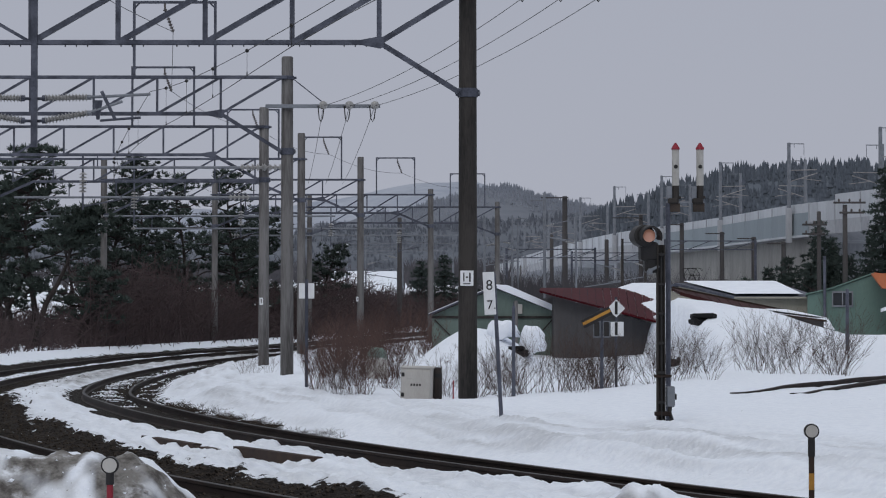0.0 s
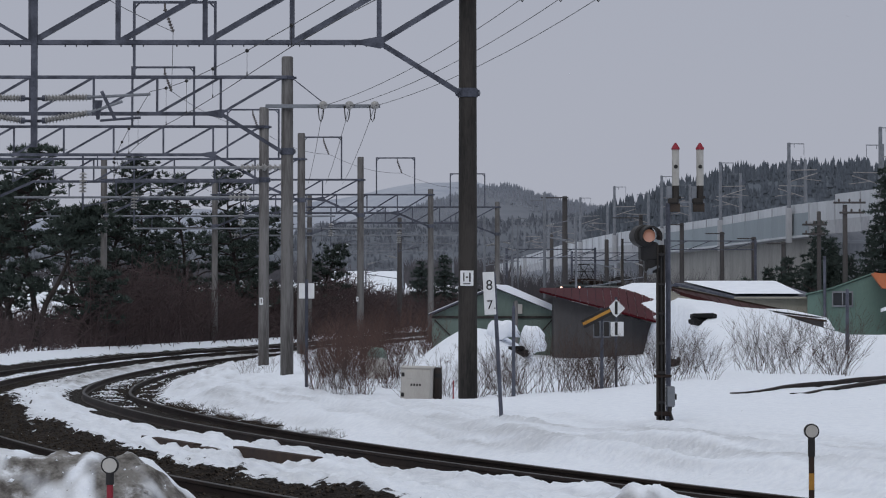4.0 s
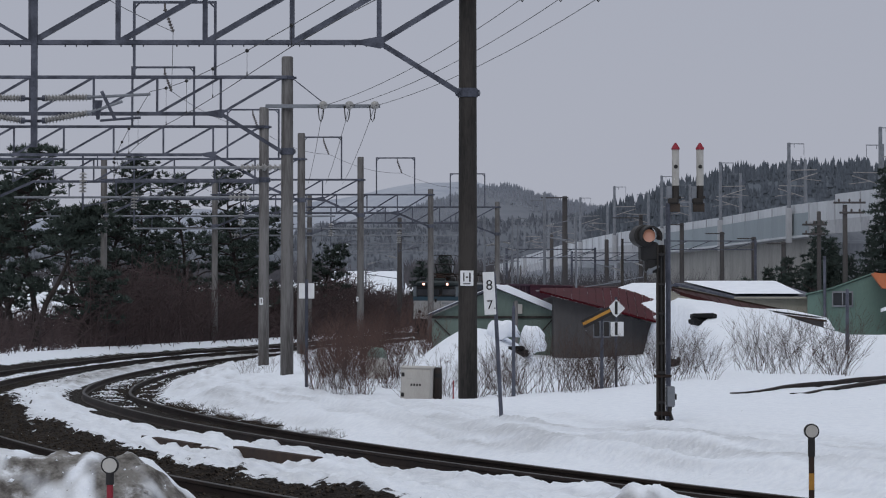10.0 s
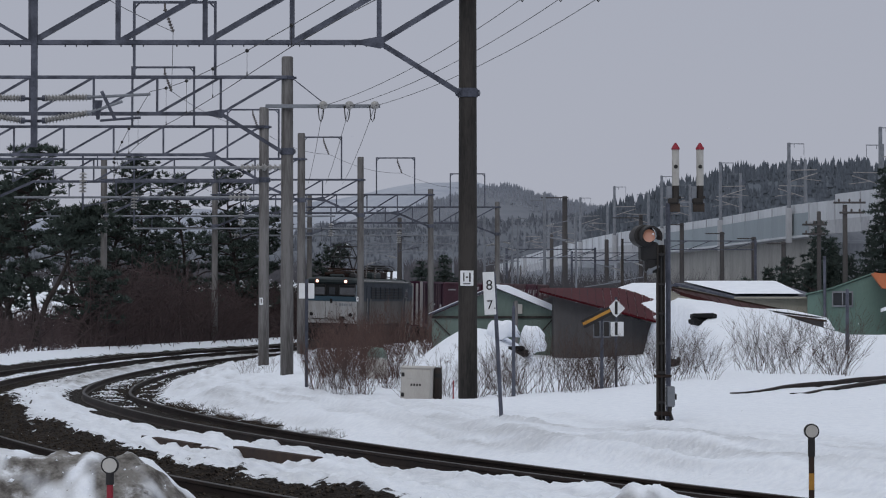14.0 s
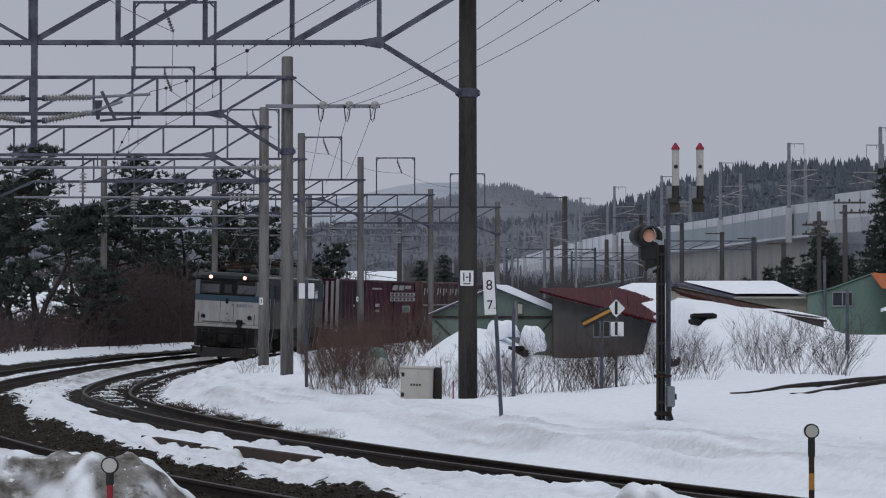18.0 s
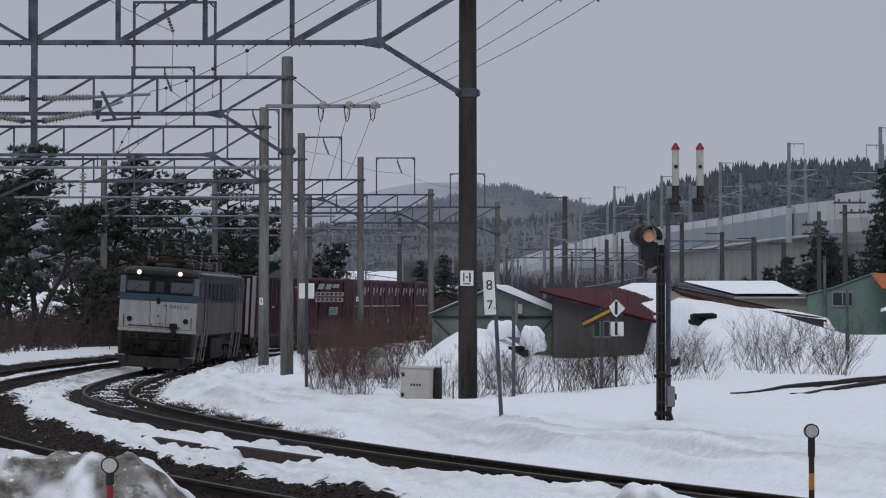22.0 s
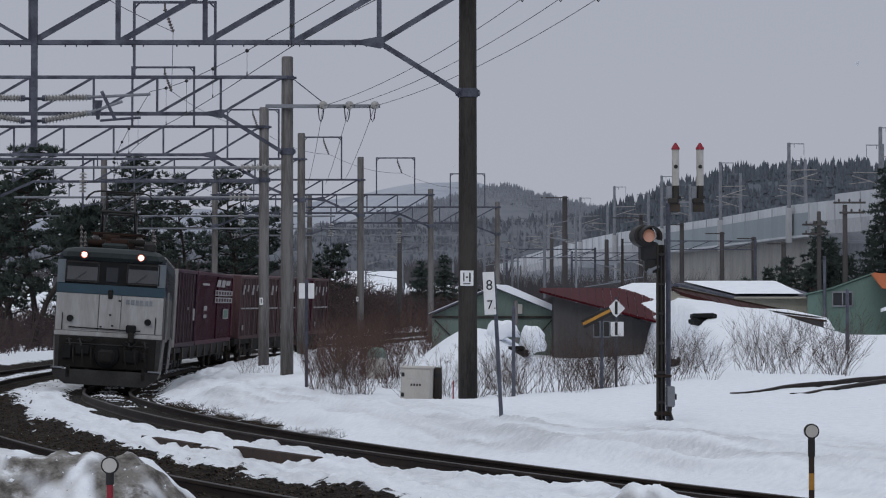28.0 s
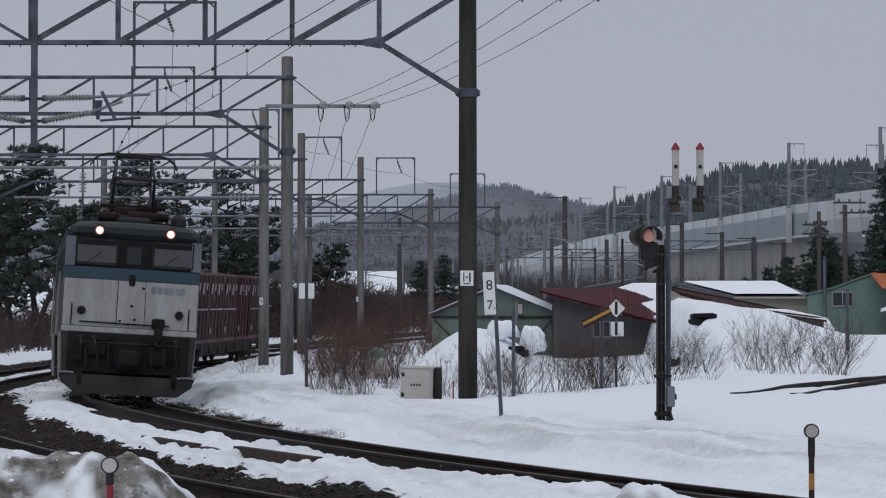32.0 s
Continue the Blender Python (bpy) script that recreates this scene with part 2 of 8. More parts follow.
# base lightened towards blue-grey as painted haze
M_HILL = mat("hazed_snowy_forest", (0.092, 0.101, 0.121), (0.120, 0.132, 0.154), 0.95, scale=0.012, fine=0.12, streak=0.4, bump=0.3, spread=0.3)
# paled and blued: distance haze is put into this colour
M_FARHILL = mat("haze_toned_snowy_woods", (0.2706, 0.2930, 0.3458), (0.3498, 0.3722, 0.4224), 0.95, scale=0.006, fine=0.06, streak=0.5, bump=0.3, spread=0.3)
# ridge colour lifted: haze painted in
M_FARTREE = mat("hazed_conifers", (0.085, 0.099, 0.121), (0.100, 0.115, 0.137), 0.95, scale=0.05, fine=0.5, bump=0)
# haze painted into the crest trees
M_HILL2 = mat("haze_toned_wooded_hill", (0.1952, 0.2135, 0.2525), (0.2379, 0.2562, 0.2952), 0.95, scale=0.01, fine=0.08, streak=0.5, bump=0.3, spread=0.3)
# darker haze tone, to offset the light this open slope catches
M_HILL3 = mat("haze_toned_wooded_slope", (0.1281, 0.1391, 0.1635), (0.1525, 0.1647, 0.1903), 0.95, scale=0.01, fine=0.08, streak=0.5, bump=0.3, spread=0.3)
# conifers get the same painted haze, level with the ridge under them
M_CONIFER = mat("hazed_ridge_conifers", (0.090, 0.105, 0.128), (0.108, 0.124, 0.147), 0.95, scale=0.05, fine=0.5, bump=0)
M_BAND = mat("blue_grey_girder_paint", (0.27, 0.31, 0.335), (0.22, 0.255, 0.28), 0.8, scale=0.3, fine=4, streak=3, bump=0.05)
M_RETAIN = mat("pale_retaining_wall", (0.36, 0.355, 0.34), (0.20, 0.20, 0.195), 0.9, scale=0.4, fine=5, streak=3, bump=0.15)
M_PILLAR = mat("pale_cab_pillar", (0.135, 0.155, 0.175), (0.10, 0.115, 0.13), 0.5, scale=2, fine=14, streak=3, bump=0.03)
# painted haze, lifted further so the trees' upright faces don't show dark
M_FARWOOD2 = mat("hazed_snowy_trees", (0.135, 0.146, 0.172), (0.110, 0.120, 0.143), 0.95, scale=0.02, fine=0.2, bump=0)
M_FARWOOD = mat("distant_bare_woods", (0.1000, 0.0950, 0.1025), (0.0625, 0.0612, 0.0688), 0.95, scale=0.08, fine=0.8, bump=0)

# ------------------------------------------------------------------ mesh helpers


class Geo:
    """Collects vertices and faces of one mesh."""

    def __init__(self):
        self.v, self.f = [], []

    def quad(self, *pts):
        i = len(self.v)
        self.v += [tuple(p) for p in pts]
        self.f.append(tuple(range(i, i + len(pts))))
        return self

    def box(self, x0, x1, y0, y1, z0, z1, c=0.0, m=None):
        """A box with chamfered edges, turned by m."""
        i = len(self.v)
        c = min(c, (x1 - x0) * 0.45, (y1 - y0) * 0.45, (z1 - z0) * 0.45)
        if c <= 0:
            pts = [(x, y, z) for x in (x0, x1) for y in (y0, y1) for z in (z0, z1)]
            fs = [(0, 1, 3, 2), (4, 6, 7, 5), (0, 4, 5, 1), (2, 3, 7, 6), (0, 2, 6, 4), (1, 5, 7, 3)]
        else:
            pts = []
            for sx, x in ((1, x0), (-1, x1)):
                for sy, y in ((1, y0), (-1, y1)):
                    for sz, z in ((1, z0), (-1, z1)):
                        pts += [(x, y + sy * c, z + sz * c), (x + sx * c, y, z + sz * c), (x + sx * c, y + sy * c, z)]
            k = lambda a, b_, d, ax: (a * 4 + b_ * 2 + d) * 3 + ax
            fs = [(k(0, 0, 0, 0), k(0, 0, 1, 0), k(0, 1, 1, 0), k(0, 1, 0, 0)), (k(1, 0, 0, 0), k(1, 1, 0, 0), k(1, 1, 1, 0), k(1, 0, 1, 0)),
                  (k(0, 0, 0, 1), k(1, 0, 0, 1), k(1, 0, 1, 1), k(0, 0, 1, 1)), (k(0, 1, 0, 1), k(0, 1, 1, 1), k(1, 1, 1, 1), k(1, 1, 0, 1)),
                  (k(0, 0, 0, 2), k(0, 1, 0, 2), k(1, 1, 0, 2), k(1, 0, 0, 2)), (k(0, 0, 1, 2), k(1, 0, 1, 2), k(1, 1, 1, 2), k(0, 1, 1, 2))]
            for a in (0, 1):
                for d in (0, 1):
                    fs += [(k(a, d, 0, 0), k(a, d, 1, 0), k(a, d, 1, 1), k(a, d, 0, 1)), (k(a, 0, d, 0), k(a, 1, d, 0), k(a, 1, d, 2), k(a, 0, d, 2)),
                           (k(0, a, d, 1), k(1, a, d, 1), k(1, a, d, 2), k(0, a, d, 2))]
                    for b_ in (0, 1):
                        fs.append((k(a, b_, d, 0), k(a, b_, d, 1), k(a, b_, d, 2)))
        if m is not None:
            pts = [tuple(m @ Vector(p)) for p in pts]
        self.v += pts
        self.f += [tuple(i + j for j in g) for g in fs]
        return self

    def tube(self, p0, p1, r0, r1=None, n=8, cap=True):
        r1 = r0 if r1 is None else r1
        p0, p1 = Vector(p0), Vector(p1)
        d = (p1 - p0).normalized()
        a = d.cross(Vector((0, 0, 1)) if abs(d.z) < 0.9 else Vector((1, 0, 0))).normalized()
        b_ = d.cross(a)
        i = len(self.v)
        for p, r in ((p0, r0), (p1, r1)):
            for j in range(n):
                w = 2 * math.pi * (j + 0.5) / n
                self.v.append(tuple(p + a * (r * math.cos(w)) + b_ * (r * math.sin(w))))
        for j in range(n):
            q = (j + 1) % n
            self.f.append((i + j, i + q, i + n + q, i + n + j))
        if cap:
            self.f += [tuple(range(i + n - 1, i - 1, -1)), tuple(range(i + n, i + 2 * n))]
        return self

    def bar(self, p0, p1, w, h=None):
        """A square-edged bar from p0 to p1; w across, h upright."""
        h = h or w
        p0, p1 = Vector(p0), Vector(p1)
        d = (p1 - p0).normalized()
        a = d.cross(Vector((0, 0, 1)) if abs(d.z) < 0.95 else Vector((0, 1, 0))).normalized()
        b_ = a.cross(d)
        i = len(self.v)
        for p in (p0, p1):
            for sa, sb in ((-1, -1), (1, -1), (1, 1), (-1, 1)):
                self.v.append(tuple(p + a * (sa * w / 2) + b_ * (sb * h / 2)))
        self.f += [(i + 3, i + 2, i + 1, i), (i + 4, i + 5, i + 6, i + 7)] + [(i + j, i + (j + 1) % 4, i + 4 + (j + 1) % 4, i + 4 + j) for j in range(4)]
        return self

    def path(self, pts, r, n=5):
        pts = [Vector(p) for p in pts]
        i = len(self.v)
        for k, p in enumerate(pts):
            d = (pts[min(k + 1, len(pts) - 1)] - pts[max(k - 1, 0)]).normalized()
            a = d.cross(Vector((0.31, 0.95, 0.05))).normalized() if abs(d.y) < 0.8 else d.cross(Vector((0, 0, 1))).normalized()
            b_ = d.cross(a)
            self.v += [tuple(p + a * (r * math.cos(6.2832 * j / n)) + b_ * (r * math.sin(6.2832 * j / n))) for j in range(n)]
            if k:
                o = i + (k - 1) * n
                self.f += [(o + j, o + (j + 1) % n, o + n + (j + 1) % n, o + n + j) for j in range(n)]
        return self

    def lathe(self, prof, p=(0, 0, 0), axis="z", n=16):
        """A turned shape: (radius, height) along an axis from p."""
        i = len(self.v)
        for r, h in prof:
            for j in range(n):
                w = 2 * math.pi * j / n
                c, s = r * math.cos(w), r * math.sin(w)
                q = {"z": (c, s, h), "y": (c, h, s), "x": (h, c, s)}[axis]
                self.v.append((p[0] + q[0], p[1] + q[1], p[2] + q[2]))
        for k in range(len(prof) - 1):
            for j in range(n):
                q = (j + 1) % n
                self.f.append((i + k * n + j, i + k * n + q, i + (k + 1) * n + q, i + (k + 1) * n + j))
        self.f += [tuple(range(i + n - 1, i - 1, -1)), tuple(range(i + (len(prof) - 1) * n, i + len(prof) * n))]
        return self

    def prism(self, poly, y0, y1):
        """An outline in x and z, pushed from y0 to y1."""
        i, n = len(self.v), len(poly)
        self.v += [(x, y0, z) for x, z in poly] + [(x, y1, z) for x, z in poly]
        self.f += [tuple(range(i, i + n)), tuple(range(i + 2 * n - 1, i + n - 1, -1))]
        self.f += [(i + (j + 1) % n, i + j, i + n + j, i + n + (j + 1) % n) for j in range(n)]
        return self

    def mesh(self, name, material, smooth=True):
        me = bpy.data.meshes.new(name)
        me.from_pydata(self.v, [], self.f)
        if smooth:
            me.polygons.foreach_set("use_smooth", [True] * len(me.polygons))
            me.set_sharp_from_angle(angle=radians(40))
        me.materials.append(material)
        me.update()
        return me


def fix(me):
    bm = bmesh.new()
    bm.from_mesh(me)
    bmesh.ops.recalc_face_normals(bm, faces=bm.faces)
    bm.to_mesh(me)
    bm.free()
    return me


def part(name, geo, material, parent=None, label="", smooth=True, at=None):
    """Links a Geo as one mesh object under a thing or a part."""
    me = fix(geo.mesh(name, material, smooth)) if isinstance(geo, Geo) else geo
    ob = new(name, me)
    ob.parent = parent
    if at is not None:
        ob.matrix_basis = at
    if label:
        ob["label"] = label
    return ob


def thing(name, label, category, m=None, group="", kind=""):
    ob = new(name)
    ob.empty_display_size = 0.2
    ob.matrix_basis = m or Matrix()
    return tagged(ob, label, category, group, kind)


def value_noise(x, y, seed=0):
    """Smooth noise from -1 to 1 on arrays."""
    rng = np.random.RandomState(seed)
    tab = rng.rand(256, 256) * 2 - 1
    xi, yi = np.floor(x).astype(int), np.floor(y).astype(int)
    fx, fy = x - xi, y - yi
    fx, fy = fx * fx * (3 - 2 * fx), fy * fy * (3 - 2 * fy)
    g = lambda a, b_: tab[a % 256, b_ % 256]
    return (g(xi, yi) * (1 - fx) + g(xi + 1, yi) * fx) * (1 - fy) + (g(xi, yi + 1) * (1 - fx) + g(xi + 1, yi + 1) * fx) * fy


# ------------------------------------------------------------------ the line of the main track
# s runs back along the track from where the train's front stands at the end; k is the curvature
KNOT_S = [-80, -40, -22, -8, 10, 30, 55, 80, 110, 150, 158, 180, 205, 270]
KNOT_K = [0.004, 0.00514, 0.0078, 0.00934, 0.00549, 0.00455, 0.00709, -0.00062, 0.00161, 0.00899, 0.0, -0.008, -0.006, 0.0]
ZED_S = [-80, -30, -8, 0, 3, 8, 14, 24, 35, 51, 61, 83, 131, 270]
ZED_V = [0.0, 0.0, 0.03, 0.04, 0.0, -0.08, -0.15, -0.17, -0.18, -0.11, -0.02, 0.09, 0.42, 0.9]
LS = np.arange(-80, 270, 0.5)
_k = np.interp(LS, KNOT_S, KNOT_K)
_h = np.concatenate([[0], np.cumsum((_k[1:] + _k[:-1]) * 0.25)])
_i0 = int(np.argmin(np.abs(LS)))
LH = _h - _h[_i0] - 0.2046
_hm = (LH[1:] + LH[:-1]) / 2
LX = np.concatenate([[0], np.cumsum(np.sin(_hm) * 0.5)])
LY = np.concatenate([[0], np.cumsum(np.cos(_hm) * 0.5)])
LX, LY = LX - LX[_i0] - 6.3175, LY - LY[_i0] + 53.14
_zk = np.ones(25) / 25
LZ = np.convolve(np.pad(np.interp(LS, ZED_S, ZED_V), 12, mode="edge"), _zk, mode="valid")
LCANT = np.radians(np.interp(LS, [55, 80, 115], [3.4, 1.9, 0.0]))


def line_at(s, u=0.0, dz=0.0):
    """The place at s along the main track, u metres to its right, dz over the rails; and the heading."""
    x, y, z, h = (float(np.interp(s, LS, a)) for a in (LX, LY, LZ, LH))
    return Vector((x + u * math.cos(h), y - u * math.sin(h), z + dz)), h


def second_offset(s):
    """How far the second track lies to the left of the main one."""
    w = min(max((25 - s) / 50, 0), 1)
    return -(3.9 + 0.75 * w * w * (3 - 2 * w))

# ------------------------------------------------------------------ ground: one sheet of snow with the bare track beds in it


def smooth(lo, hi, v):
    w = np.clip((v - lo) / (hi - lo), 0, 1)
    return w * w * (3 - 2 * w)


def bump_at(x, y, cx, cy, sx, sy, h):
    return h * np.exp(-((x - cx) / sx) ** 2 - ((y - cy) / sy) ** 2)


DRIFT_X = [8.05, 8.25, 8.42, 8.75, 9.3, 10.4, 11.4, 12.2, 13.3, 14.2, 15, 20, 28, 40]
DRIFT_Z = [0, 1.35, 2.1, 2.25, 2.08, 1.74, 1.58, 1.34, 0.85, 0.55, 0.50, 0.48, 0.40, 0]
RIDGE_X = [-9, -3.0, -2.69, -2.42, -2.14, -1.95, -1.80, -1.71, -1.60, -1.52, -0.8, 0.7, 1.05, 1.15, 1.28, 1.45, 1.62, 1.9, 4, 9]
RIDGE_Z = [0.72, 0.92, 0.94, 0.885, 0.916, 0.885, 0.878, 0.813, 0.703, 0.63, 0.48, 0.50, 0.67, 0.74, 0.74, 0.68, 0.60, 0.46, 0.42, 0.35]


def ground_parts(x, y):
    """Height, bareness, and grime with painted shade of the ground at arrays x, y."""
    s = np.full(x.shape, 999.0)
    u = np.full(x.shape, 999.0)
    near = (y < 300) & (np.abs(x) < 90)
    px, py = x[near], y[near]
    ss, uu = np.zeros(px.shape), np.zeros(px.shape)
    for a in range(0, len(px), 20000):
        qx, qy = px[a:a + 20000], py[a:a + 20000]
        i = np.argmin((qx[:, None] - LX[None, ::2]) ** 2 + (qy[:, None] - LY[None, ::2]) ** 2, axis=1) * 2
        dx, dy = qx - LX[i], qy - LY[i]
        ss[a:a + 20000] = LS[i] + dx * np.sin(LH[i]) + dy * np.cos(LH[i])
        uu[a:a + 20000] = dx * np.cos(LH[i]) - dy * np.sin(LH[i])
    s[near], u[near] = ss, uu
    zr = np.interp(s, LS, LZ)
    w = np.clip((25 - s) / 50, 0, 1)
    o2 = -(3.9 + 0.75 * w * w * (3 - 2 * w))
    # cross-section in the frame of the main line; left of it everything follows the second track
    wob = 0.16 * value_noise(x * 0.9, y * 0.45, 5) + 0.08 * value_noise(x * 2.7, y * 1.9, 6)
    ue = u + wob
    shut = smooth(-10, -18, s)
    mid = smooth(-0.80 + 0.16 * shut, -1.35 + 0.45 * shut, ue) * smooth(o2 + 1.0, o2 + 1.9, ue)
    right = smooth(1.15, 2.6, ue)
    left = smooth(o2 - 2.3, o2 - 3.8, ue)
    bed = np.full(x.shape, -0.15)
    between = np.exp(-(u / 0.36) ** 4) * smooth(1, 7, s)
    between2 = np.exp(-((u - o2) / 0.36) ** 4) * smooth(2, 12, s)
    z = bed + mid * (0.12 + 0.05 * value_noise(x * 1.3, y * 0.6, 7)) + right * (0.40 + 0.12 * smooth(2.5, 5.5, u)) + left * 0.29 + 0.05 * between + 0.07 * between2
    w2 = smooth(o2 + 1.7, o2 + 0.9, u) * smooth(8, 25, s)
    z = z + w2 * (0.10 - 0.065 * np.clip(u - o2, -1.2, 1.2))
    z = z + zr + 0.05 * np.exp(-((u + 7.7) / 0.7) ** 2)
    on = near & (np.abs(u) < 60)
    far = np.where(x < np.interp(y, LY[::4], LX[::4]), np.interp(y, [60, 125, 160, 200], [0.0, 0.0, 0.30, 0.55]), 0.55)
    fade = smooth(12, 26, np.abs(u))
    z = np.where(on, z * (1 - fade) + fade * far, far)
    # lie of the land
    z = z + 1.2 * smooth(150, 260, y) + 14 * smooth(300, 850, y) + 6 * smooth(900, 2500, y)
    z = z + bump_at(x, y, 1.25, 80, 1.45, 4.5, 1.25) + bump_at(x, y, 0.2, 78, 1.0, 4, 0.35)
    z = z + np.interp(x + 0.25 * value_noise(y * 0.5, x * 0.5, 9), DRIFT_X, DRIFT_Z) * np.exp(-((y - 97) / 15.0) ** 2)
    z = z + bump_at(x, y, 2.5, 80, 0.75, 2.5, 0.28) + bump_at(x, y, -34, 205, 9, 16, 3.4) + bump_at(x, y, -7.4, 192, 1.6, 8, 2.4)
    z = z - bump_at(x, y, 5.6, 90, 3.1, 17, 0.60)
    z = z + bump_at(x, y, 6.2, 61, 2.0, 5, 0.22) + bump_at(x, y, -0.3, 50, 1.4, 4, -0.12)
    z = z - bump_at(x, y, 3.2, 72, 3.0, 12, 0.25) - bump_at(x, y, 0.4, 52.5, 2.6, 5.5, 0.19) - bump_at(x, y, 2.6, 58, 2.6, 4.5, 0.17) - bump_at(x, y, 0.8, 38.5, 2.0, 4.0, 0.07) + bump_at(x, y, 4.6, 53, 1.2, 3, 0.08)
    # ploughed ridge close by, and rough small relief
    rz = np.interp(x + 0.05 * value_noise(x * 5, y * 5, 8), RIDGE_X, RIDGE_Z)
    face = smooth(16.0, 15.80, y + 0.14 * value_noise(x * 4.3, y * 0.7, 16))
    lump = -0.01 + (0.012 + 0.020 * face) * value_noise(x * 4.4, y * 4.0, 11) + (0.018 + 0.022 * face) * value_noise(x * 9, y * 8, 12) + 0.014 * value_noise(x * 21, y * 19, 13)
    rd = np.exp(-np.abs((y - 16.0) / np.where(y < 16, 0.80, 0.70)) ** 2.6)
    z = np.where(y < 24, np.maximum(z, z * (1 - rd) + (rz + lump) * rd), z)
    amp = np.where(y < 140, 1.0, 0.0)
    z = z + amp * (0.030 * value_noise(x * 0.8, y * 0.4, 21) + 0.016 * value_noise(x * 2.9, y * 1.6, 22) + 0.010 * value_noise(x * 7.1, y * 4.3, 23))
    z = z + amp * mid * (0.06 * value_noise(x * 4.3, y * 2.2, 24) + 0.042 * value_noise(x * 10.5, y * 6.0, 25))
    rough = smooth(1.2, 2.0, u) * smooth(5.2, 3.0, u) * amp
    z = z + rough * (0.050 * value_noise(s * 0.30 + 40, u * 2.6 + 40, 33) + 0.075 * value_noise(s * 0.55 + 40, u * 6.5 + 40, 34))
    clod = smooth(1.3, 0.5, np.abs(ue - (o2 + 1.2))) * smooth(30, 5, s) * amp * (1 - rd)
    z = z + clod * (0.03 * value_noise(x * 5.2, y * 5.2, 36) + 0.03 * value_noise(x * 11, y * 11, 37) + 0.02)
    z = z + rough * (0.015 * value_noise(x * 3.1, y * 1.2, 31) + 0.02 * value_noise(x * 8.1, y * 4.2, 32))
    b1 = np.where(ue < 0, smooth(1.15 + 0.45 * np.exp(-((s - 12) / 6) ** 2) - 0.38 * shut, 0.75 - 0.18 * shut, -ue), smooth(1.75 - 0.75 * smooth(-10, -20, s), 0.9 - 0.25 * smooth(-10, -20, s), ue)) * (0.95 - 0.30 * between)
    b2 = np.where(ue > o2, smooth(1.45, 0.95, ue - o2), smooth(3.1, 2.3, o2 - ue)) * (0.94 - 0.62 * between2)
    edge = 2.15 - 0.35 * smooth(-14, -22, s)
    b3 = smooth(edge + 0.1, edge - 0.4, ue - o2) * (ue > o2) * smooth(16, 4, s) * 0.86
    bare = np.where(on & (s < 240), np.maximum(np.maximum(b1, b2), b3), 0) * (1 - rd * (y < 24))
    stain = value_noise(x * 5.2 + 9, y * 3.4, 14) + 0.7 * value_noise(x * 11, y * 8 + 3, 15)
    # the ridge's near face is darkened by stains and painted shade
    dirt_shade = np.minimum(6 * rd, 1) * (y < 24) * np.clip(face * (0.62 + 1.15 * stain) * np.where(x < 0, 1.0, 0.45) + 0.25 * stain * (1 - face) + 0.85 * smooth(0.30, 0.12, np.abs(x + 1.62)) * smooth(16.15, 15.95, y), 0, 1)
    # bank streaks: spray grime, plus shade painted in for the ripples
    streak = 0.5 + 0.5 * value_noise(s * 0.5 + 60, u * 6.5 + 60, 35)
    dirt_shade = dirt_shade + 0.46 * smooth(1.3, 1.9, u) * smooth(4.6, 3.0, u) * amp * streak ** 2 + mid * amp * on * (0.30 * streak ** 2 + smooth(14, 30, s) * (0.25 + 0.45 * streak))
    return z, bare, np.clip(dirt_shade, 0, 1)


def build_ground():
    rows = np.concatenate([[-300, -60, -12, 0, 8, 12.5], 14.0 + 0.022 * np.arange(0, 146), 17.2 * 1.0046 ** np.arange(0, 1192)])
    c = np.concatenate([[-60, -14, -5, -2.6, -1.7, -1.3], np.linspace(-1.1, 1.1, 221), [1.3, 1.7, 2.6, 5, 14, 60]])
    y = np.repeat(rows[:, None], len(c), 1)
    x = np.maximum(rows, 14)[:, None] * 0.19 * c[None, :]
    z, bare, dirt_shade = (a.reshape(-1) for a in ground_parts(x.reshape(-1), y.reshape(-1)))
    nr, nc = x.shape
    idx = np.arange(nr * nc).reshape(nr, nc)
    faces = np.stack([idx[:-1, :-1], idx[:-1, 1:], idx[1:, 1:], idx[1:, :-1]], -1).reshape(-1, 4)
    me = bpy.data.meshes.new("ground")
    me.vertices.add(nr * nc)
    me.vertices.foreach_set("co", np.stack([x.reshape(-1), y.reshape(-1), z], -1).reshape(-1))
    me.loops.add(faces.size)
    me.loops.foreach_set("vertex_index", faces.reshape(-1))
    me.polygons.add(len(faces))
    me.polygons.foreach_set("loop_start", np.arange(0, faces.size, 4))
    me.polygons.foreach_set("use_smooth", np.ones(len(faces), dtype=bool))
    me.update(calc_edges=True)
    for nm, a in (("bare", bare), ("dirt_shade", dirt_shade)):
        at = me.attributes.new(nm, "FLOAT", "POINT")
        at.data.foreach_set("value", a.astype(np.float32))
    me.materials.append(M_GROUND)
    return tagged(new("ground", me), "snow-covered ground with bare dark track beds and ploughed ridges", "ground", kind="structure")


build_ground()


def ground_z(x, y):
    return float(ground_parts(np.array([float(x)]), np.array([float(y)]))[0][0])


def ground_zs(xs, ys):
    return ground_parts(np.array(xs, dtype=float), np.array(ys, dtype=float))[0]


# ------------------------------------------------------------------ tracks
RAIL_PROF = [(-0.064, -0.153), (0.064, -0.153), (0.064, -0.142), (0.010, -0.125), (0.009, -0.045), (0.033, -0.036), (0.033, -0.004), (0.026, 0.0), (-0.026, 0.0), (-0.033, -0.004), (-0.033, -0.036), (-0.009, -0.045), (-0.010, -0.125), (-0.064, -0.142)]


